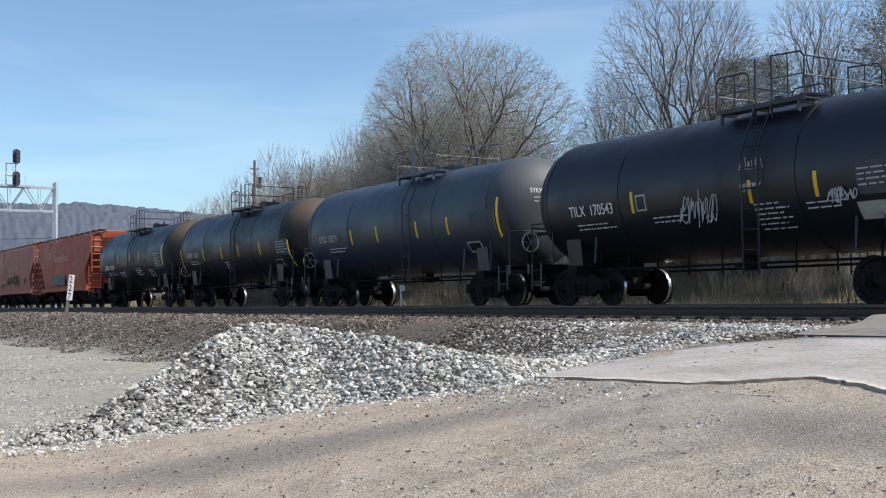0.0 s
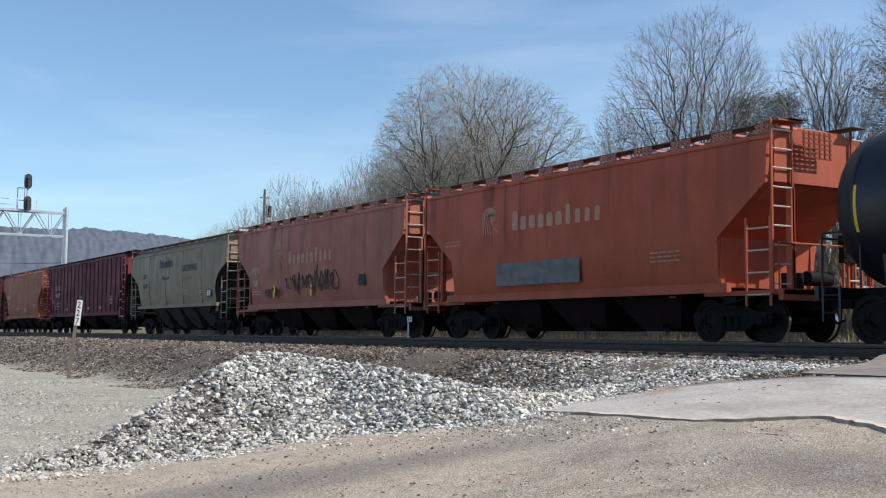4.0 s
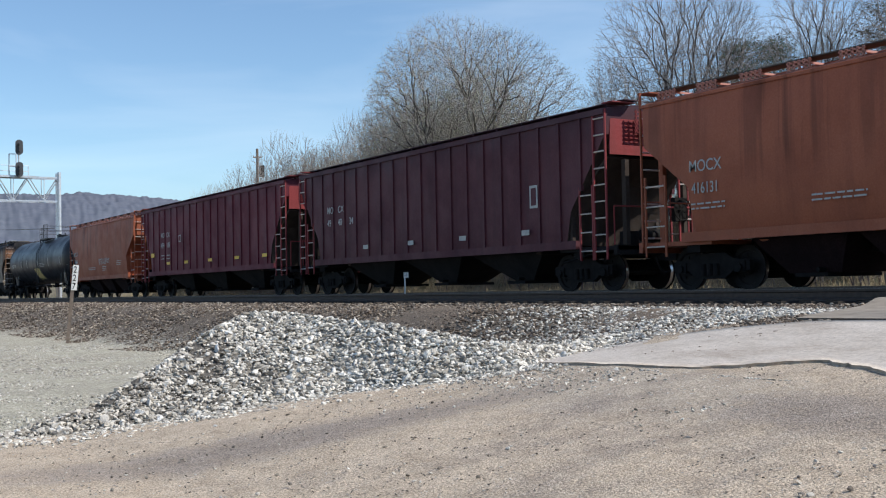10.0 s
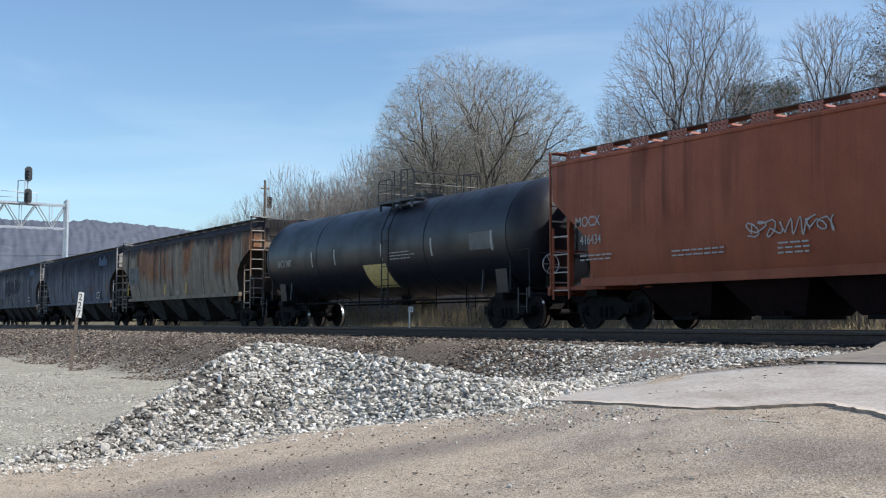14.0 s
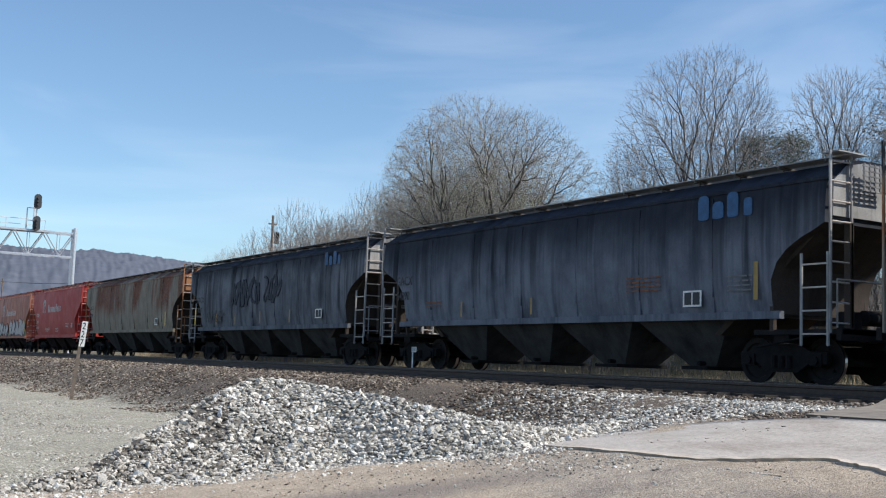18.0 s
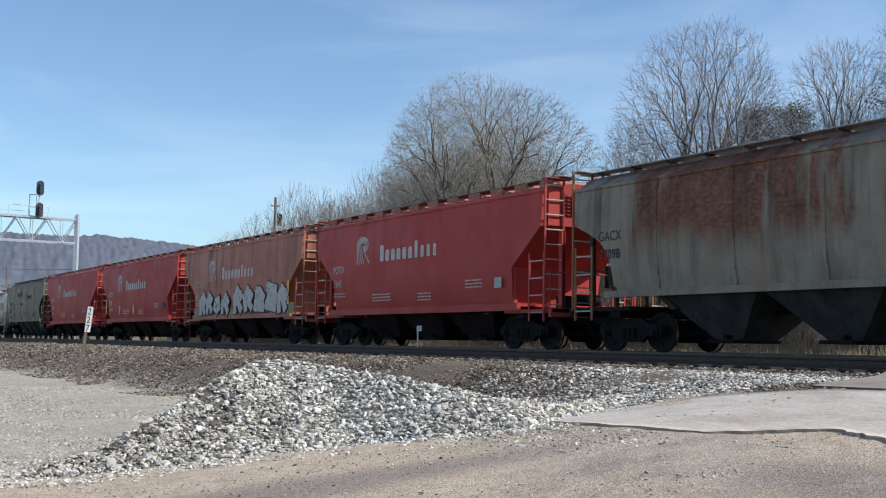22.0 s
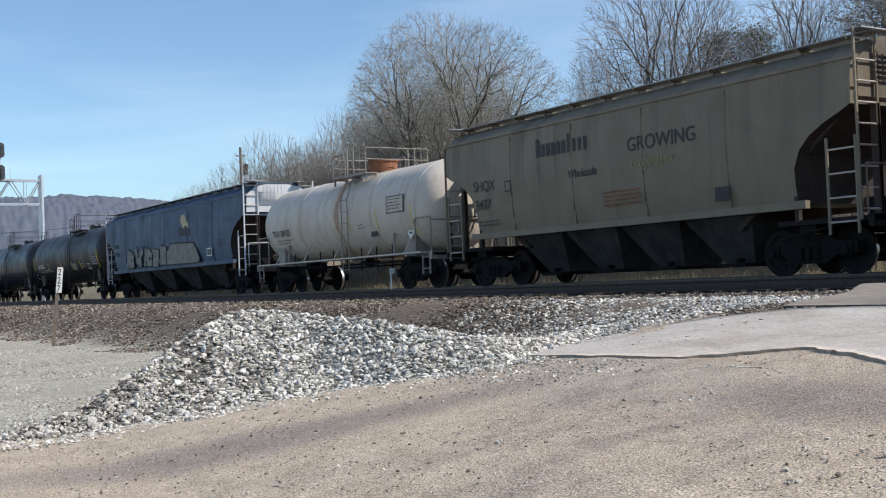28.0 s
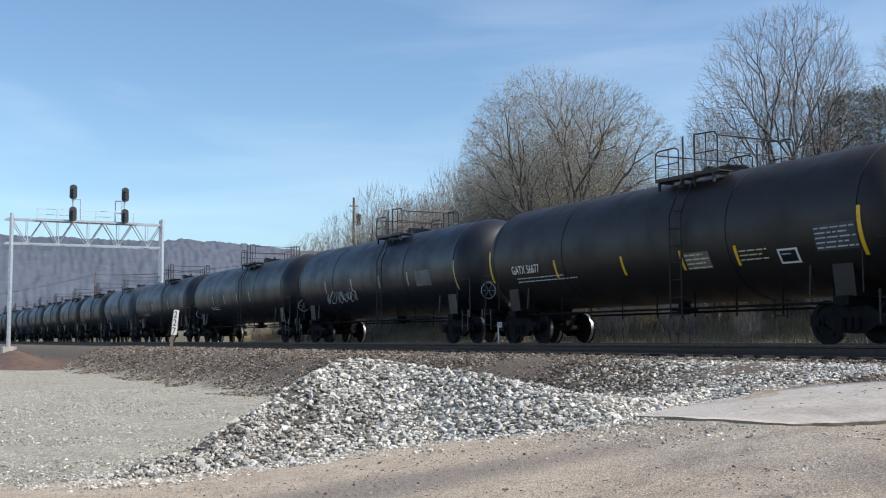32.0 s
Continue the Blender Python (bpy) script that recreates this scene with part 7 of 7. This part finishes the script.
scrawl(c15, 3.45, 2.30, 3.2, 1.25, M_INK, 34, -1.61, 9, 0.085)
scrawl(c15, -0.1, 2.35, 1.7, 1.3, M_INK, 38, -1.61, 4, 0.07)
writing(c15, "GACX", 8.05, 2.6, 0.38, M_BLACK, width=0.9)
writing(c15, "54077", 8.0, 2.12, 0.36, M_BLACK, width=0.85)
scrawl(c15, 6.65, 1.65, 2.4, 0.6, M_BLACK, 35, -1.606, 11, 0.018)
patch(c15, -5.15, 1.68, 0.55, 0.34, M_WHITE)
patch(c15, -5.21, 1.72, 0.2, 0.26, M_BLACK, -SIDE - 0.008)
patch(c15, -5.45, 1.72, 0.2, 0.26, M_BLACK, -SIDE - 0.008)
patch(c15, 5.35, 1.55, 0.09, 0.5, M_DULLYELLOW)
patch(c15, 3.05, 1.55, 0.09, 0.5, M_DULLYELLOW)
patch(c15, 0.25, 1.55, 0.09, 0.5, M_DULLYELLOW)
patch(c15, -2.75, 1.55, 0.09, 0.5, M_DULLYELLOW)
patch(c15, 8.2, 1.6, 0.14, 0.75, M_YELLOW)
patch(c16, -5.1, 1.66, 0.5, 0.34, M_WHITE)
patch(c16, -5.16, 1.7, 0.18, 0.26, M_BLACK, -SIDE - 0.008)
patch(c16, -5.38, 1.7, 0.18, 0.26, M_BLACK, -SIDE - 0.008)
writing(c16, "GACX", 8.2, 2.7, 0.34, M_BLACK, width=0.9)
writing(c16, "77098", 8.15, 2.25, 0.34, M_BLACK, width=0.9)
patch(c16, -6.8, 1.6, 0.12, 0.7, M_YELLOW)
writing(c17, "POTX", 5.7, 2.55, 0.36, M_WORN, width=0.95)
writing(c17, "3941", 5.65, 2.05, 0.36, M_WORN, width=0.95)
leaf_logo(c17, 3.95, 2.82, 0.95, M_WORN)
word_shape(c17, 2.15, 2.82, 3.85, 0.58, M_WORN, 21)
small_print(c17, 5.6, 1.8, 0.9, 2, M_WORN)
small_print(c17, 2.6, 1.7, 1.3, 3, M_WORN)
small_print(c17, -0.5, 1.65, 0.8, 3, M_WORN)
small_print(c17, -3.3, 1.95, 0.9, 3, M_WORN)
writing(c18, "POTX", 5.4, 2.55, 0.36, M_SILVER, width=0.95)
writing(c18, "2344", 5.35, 2.05, 0.36, M_SILVER, width=0.95)
leaf_logo(c18, 3.65, 2.82, 0.95, M_WORN)
word_shape(c18, 1.85, 2.82, 3.85, 0.58, M_WORN, 21)
small_print(c18, 5.3, 1.8, 0.9, 2, M_SILVER)
small_print(c18, 2.3, 1.7, 1.3, 3, M_SILVER)
small_print(c18, -0.8, 1.65, 0.8, 3, M_SILVER)
small_print(c18, -3.6, 1.95, 0.9, 3, M_SILVER)
writing(c19, "POTX", 5.5, 2.55, 0.36, M_WORN, width=0.95)
writing(c19, "2026", 5.45, 2.05, 0.36, M_WORN, width=0.95)
leaf_logo(c19, 3.75, 2.82, 0.95, M_WORN)
word_shape(c19, 1.95, 2.82, 3.85, 0.58, M_WORN, 21)
small_print(c19, 5.4, 1.8, 0.9, 2, M_WORN)
small_print(c19, 2.4, 1.7, 1.3, 3, M_WORN)
small_print(c19, -0.7, 1.65, 0.8, 3, M_WORN)
small_print(c19, -3.5, 1.95, 0.9, 3, M_WORN)
writing(c20, "POTX", 5.45, 2.55, 0.36, M_WORN, width=0.95)
writing(c20, "3492", 5.4, 2.05, 0.36, M_WORN, width=0.95)
leaf_logo(c20, 3.7, 2.82, 0.95, M_WORN)
word_shape(c20, 1.9, 2.82, 3.85, 0.58, M_WORN, 21)
small_print(c20, 5.35, 1.8, 0.9, 2, M_WORN)
small_print(c20, 2.35, 1.7, 1.3, 3, M_WORN)
small_print(c20, -0.75, 1.65, 0.8, 3, M_WORN)
small_print(c20, -3.55, 1.95, 0.9, 3, M_WORN)
wild_letters(c18, 4.75, 1.22, 3.9, 1.05, M_WORN, M_BLACK, 41, n=4)
wild_letters(c18, 0.35, 1.22, 6.1, 1.25, M_WORN, M_BLACK, 44, n=5)
patch(c18, 5.5, 1.22, 0.9, 0.35, M_OLIVE, -SIDE + 0.02)
patch(c18, 0.85, 1.20, 0.55, 0.30, M_OLIVE, -SIDE + 0.02)
patch(c18, -5.35, 1.20, 0.9, 0.42, M_OLIVE, -SIDE + 0.02)
patch(c18, -5.6, 1.55, 0.16, 0.95, M_YELLOW)
patch(c19, 3.15, 1.5, 0.17, 0.47, M_YELLOW)
patch(c19, 0.4, 1.5, 0.17, 0.47, M_YELLOW)
patch(c19, 6.05, 1.55, 0.17, 0.85, M_YELLOW)
patch(c19, -4.9, 1.7, 0.4, 0.3, M_BLACK)
patch(c20, -4.55, 1.66, 0.4, 0.3, M_BLACK)
patch(c17, -4.85, 1.7, 0.36, 0.3, M_SILVER)
word_shape(c21, 2.7, 3.25, 2.1, 0.5, M_BLACK, 22)
writing(c21, "GROWING", -0.8, 3.0, 0.47, M_BLACK, width=0.95)
writing(c21, "together", -0.9, 2.62, 0.36, M_OLIVE, width=1.15)
writing(c21, "Wholesale", 1.4, 2.6, 0.3, M_BLACK, width=0.85)
writing(c21, "SHQX", 5.6, 2.62, 0.4, M_BLACK, width=0.95)
writing(c21, "3437", 5.55, 2.1, 0.4, M_BLACK, width=0.95)
patch(c21, 4.1, 2.5, 0.28, 0.3, M_BLACK)
patch(c21, 4.06, 2.54, 0.2, 0.22, P_OLIVE, -SIDE - 0.008)
small_print(c21, 0.1, 2.1, 1.3, 4, P_RUSTSTEEL)
small_print(c21, 5.4, 1.75, 1.0, 2, M_BLACK)
patch(c21, -3.5, 1.62, 0.4, 0.3, M_BLACK)
tank_text(c22, "TILX 200125", 5.0, 2.12, 0.34, M_BLACK, 1.45, 4.02, width=0.85)
tank_stripe(c22, 2.75, 2.1, 2.75, 1.45, 4.02, 0.09, M_PALEYELLOW)
tank_stripe(c22, -1.15, 2.0, 2.6, 1.45, 4.02, 0.09, M_PALEYELLOW)
tank_stripe(c22, -3.05, 1.95, 2.6, 1.45, 4.02, 0.09, M_PALEYELLOW)
tank_stripe(c22, -5.25, 1.6, 2.6, 1.45, 4.02, 0.09, M_PALEYELLOW)
tank_print(c22, 4.85, 1.95, 1.3, 2, M_GREYPATCH, 1.45, 4.02, seed=15)
patch(c22, -2.5, 1.74, 0.42, 0.2, M_BLACK, on_tank(1.45, 4.02, 1.84) - 0.03)
tank_print(c22, -1.75, 2.15, 0.5, 2, M_GREYPATCH, 1.45, 4.02, seed=16)
patch(c22, -3.85, 2.4, 1.1, 0.55, M_GREYPATCH, on_tank(1.45, 4.02, 2.6) - 0.02)
patch(c22, -3.9, 2.44, 1.0, 0.47, P_CREAM, on_tank(1.45, 4.02, 2.6) - 0.026)
tank_print(c22, -3.95, 2.82, 0.9, 4, M_GREYPATCH, 1.5, 4.05, seed=17)
saddle_band(c22, -0.25)
diamond(c22, -4.75, 1.5, 0.2, 1.45, 4.02)
wild_letters(c23, 6.1, 1.46, 4.3, 1.0, M_BUFFGREY, M_WHEATDARK, 43, n=3)
wild_letters(c23, 1.85, 1.46, 2.1, 1.0, M_BUFFGREY, M_WHEATDARK, 45, n=2)
part("graffiti", Mesh().slab_yz([(-0.15, 1.46), (-4.45, 1.42), (-4.7, 1.62), (-4.35, 2.05), (-3.9, 2.42), (-0.9, 2.52), (-0.45, 2.22), (-0.15, 2.30)], -1.602, -1.600), M_WHEATDARK, c23, "dark sprayed outline")
part("graffiti", Mesh().slab_yz([(-0.22, 1.52), (-4.35, 1.48), (-4.55, 1.64), (-4.26, 2.02), (-3.86, 2.35), (-0.95, 2.45), (-0.5, 2.14), (-0.22, 2.22)], -1.608, -1.604), M_BUFFGREY, c23, "long pale sprayed block")
egg_logo(c23, -2.05, 2.75, 1.55, M_NAVY)
writing(c23, "SOYX", 8.1, 2.62, 0.34, M_NAVY, width=0.9)
writing(c23, "90048", 7.95, 2.2, 0.34, M_NAVY, width=0.8)
patch(c23, -5.55, 1.7, 0.55, 0.34, M_WHITE)
patch(c23, -5.61, 1.74, 0.2, 0.26, M_BLACK, -SIDE - 0.008)
patch(c23, -5.85, 1.74, 0.2, 0.26, M_BLACK, -SIDE - 0.008)
small_print(c23, -6.75, 2.3, 0.9, 3, M_NAVY)
small_print(c23, -7.45, 3.2, 0.9, 2, M_NAVY)
patch(c23, 4.55, 3.0, 0.1, 0.5, M_NAVY)
tank_text(tail[0], "GATX 56677", 6.25, 2.1, 0.36, M_WHITE, width=0.8)
tank_stripe(tail[0], 7.65, 1.9, 2.9)
tank_stripe(tail[0], 3.93, 1.9, 2.4)
tank_stripe(tail[0], 0.7, 1.8, 2.3)
tank_stripe(tail[0], -1.73, 1.8, 2.28)
tank_stripe(tail[0], -3.7, 1.8, 2.26)
tank_stripe(tail[0], -7.37, 1.8, 2.8, w=0.16)
tank_patch(tail[0], -1.9, 1.8, 0.9, 0.4, M_GREYPATCH, "")
tank_print(tail[0], -1.93, 2.12, 0.85, 4, M_PALEYELLOW, seed=18)
tank_print(tail[0], -3.85, 2.1, 0.9, 3, M_BUFF, seed=19)
tank_patch(tail[0], -5.05, 1.76, 0.6, 0.32, M_WHITE, "")
tank_patch(tail[0], -5.11, 1.8, 0.48, 0.24, P_BLACK, "")
tank_print(tail[0], -5.15, 1.95, 0.4, 1, M_SILVER, seed=20)
tank_patch(tail[0], -6.2, 1.95, 1.2, 0.55, M_DATAPATCH, "dull data placard")
tank_print(tail[0], -6.25, 2.4, 1.1, 5, M_WHITE, seed=21)
tank_print(tail[0], 6.15, 1.95, 3.2, 2, M_SILVER, seed=22)
diamond(tail[0], -6.55, 1.2, 0.2, 1.62, 4.28)
tank_stripe(tail[1], 4.45, 2.1, 2.6, material=M_SILVER)
tank_stripe(tail[1], 1.55, 2.1, 2.6, material=M_SILVER)
tank_stripe(tail[1], -1.25, 2.1, 2.6, material=M_SILVER)
tank_stripe(tail[1], -3.85, 2.1, 2.6, material=M_SILVER)
scrawl(tail[1], 4.15, 1.65, 3.4, 0.55, M_SILVER, 36, -1.615, 11)
tank_patch(tail[1], -4.55, 2.05, 1.2, 0.55, M_GREYPATCH, "")
tank_stripe(tail[1], -7.55, 1.8, 2.8, material=M_PALEYELLOW)
for i, car in enumerate(tail[2:8]):
    for y in (4.0, 1.8, -0.6, -2.8):
        tank_stripe(car, y, 2.1, 2.6, material=M_SILVER)
    tank_print(car, 4.6, 1.95, 1.6, 2, M_SILVER, seed=50 + i)


def motions():
    """The whole train rolls by at one speed, and its wheels turn with it."""
    times = [t / 2 for t in range(65)]
    gone = [run(t) for t in times]
    for car, mid in TRAIN:
        walk(car, [(t, pose(FAR_TRACK, mid - g, RAIL)) for t, g in zip(times, gone)])
    ticks = [k / FPS for k in range(32 * FPS + 1)]
    rolled = np.interp(ticks, times, gone) / 0.457
    for (s, dy), wheels in WHEELS.items():
        side = pose(0, 0, 0, 0, 0, 0 if s > 0 else 180)
        walk(wheels[0], [(t, pose(s * 0.69, dy, 0.457, math.degrees(a) % 360) @ side) for t, a in zip(ticks, rolled)])
        keys = wheels[0].animation_data
        for w in wheels[1:]:
            w.rotation_mode = "QUATERNION"
            mine = w.animation_data_create()
            mine.action, mine.action_slot = keys.action, keys.action_slot


motions()
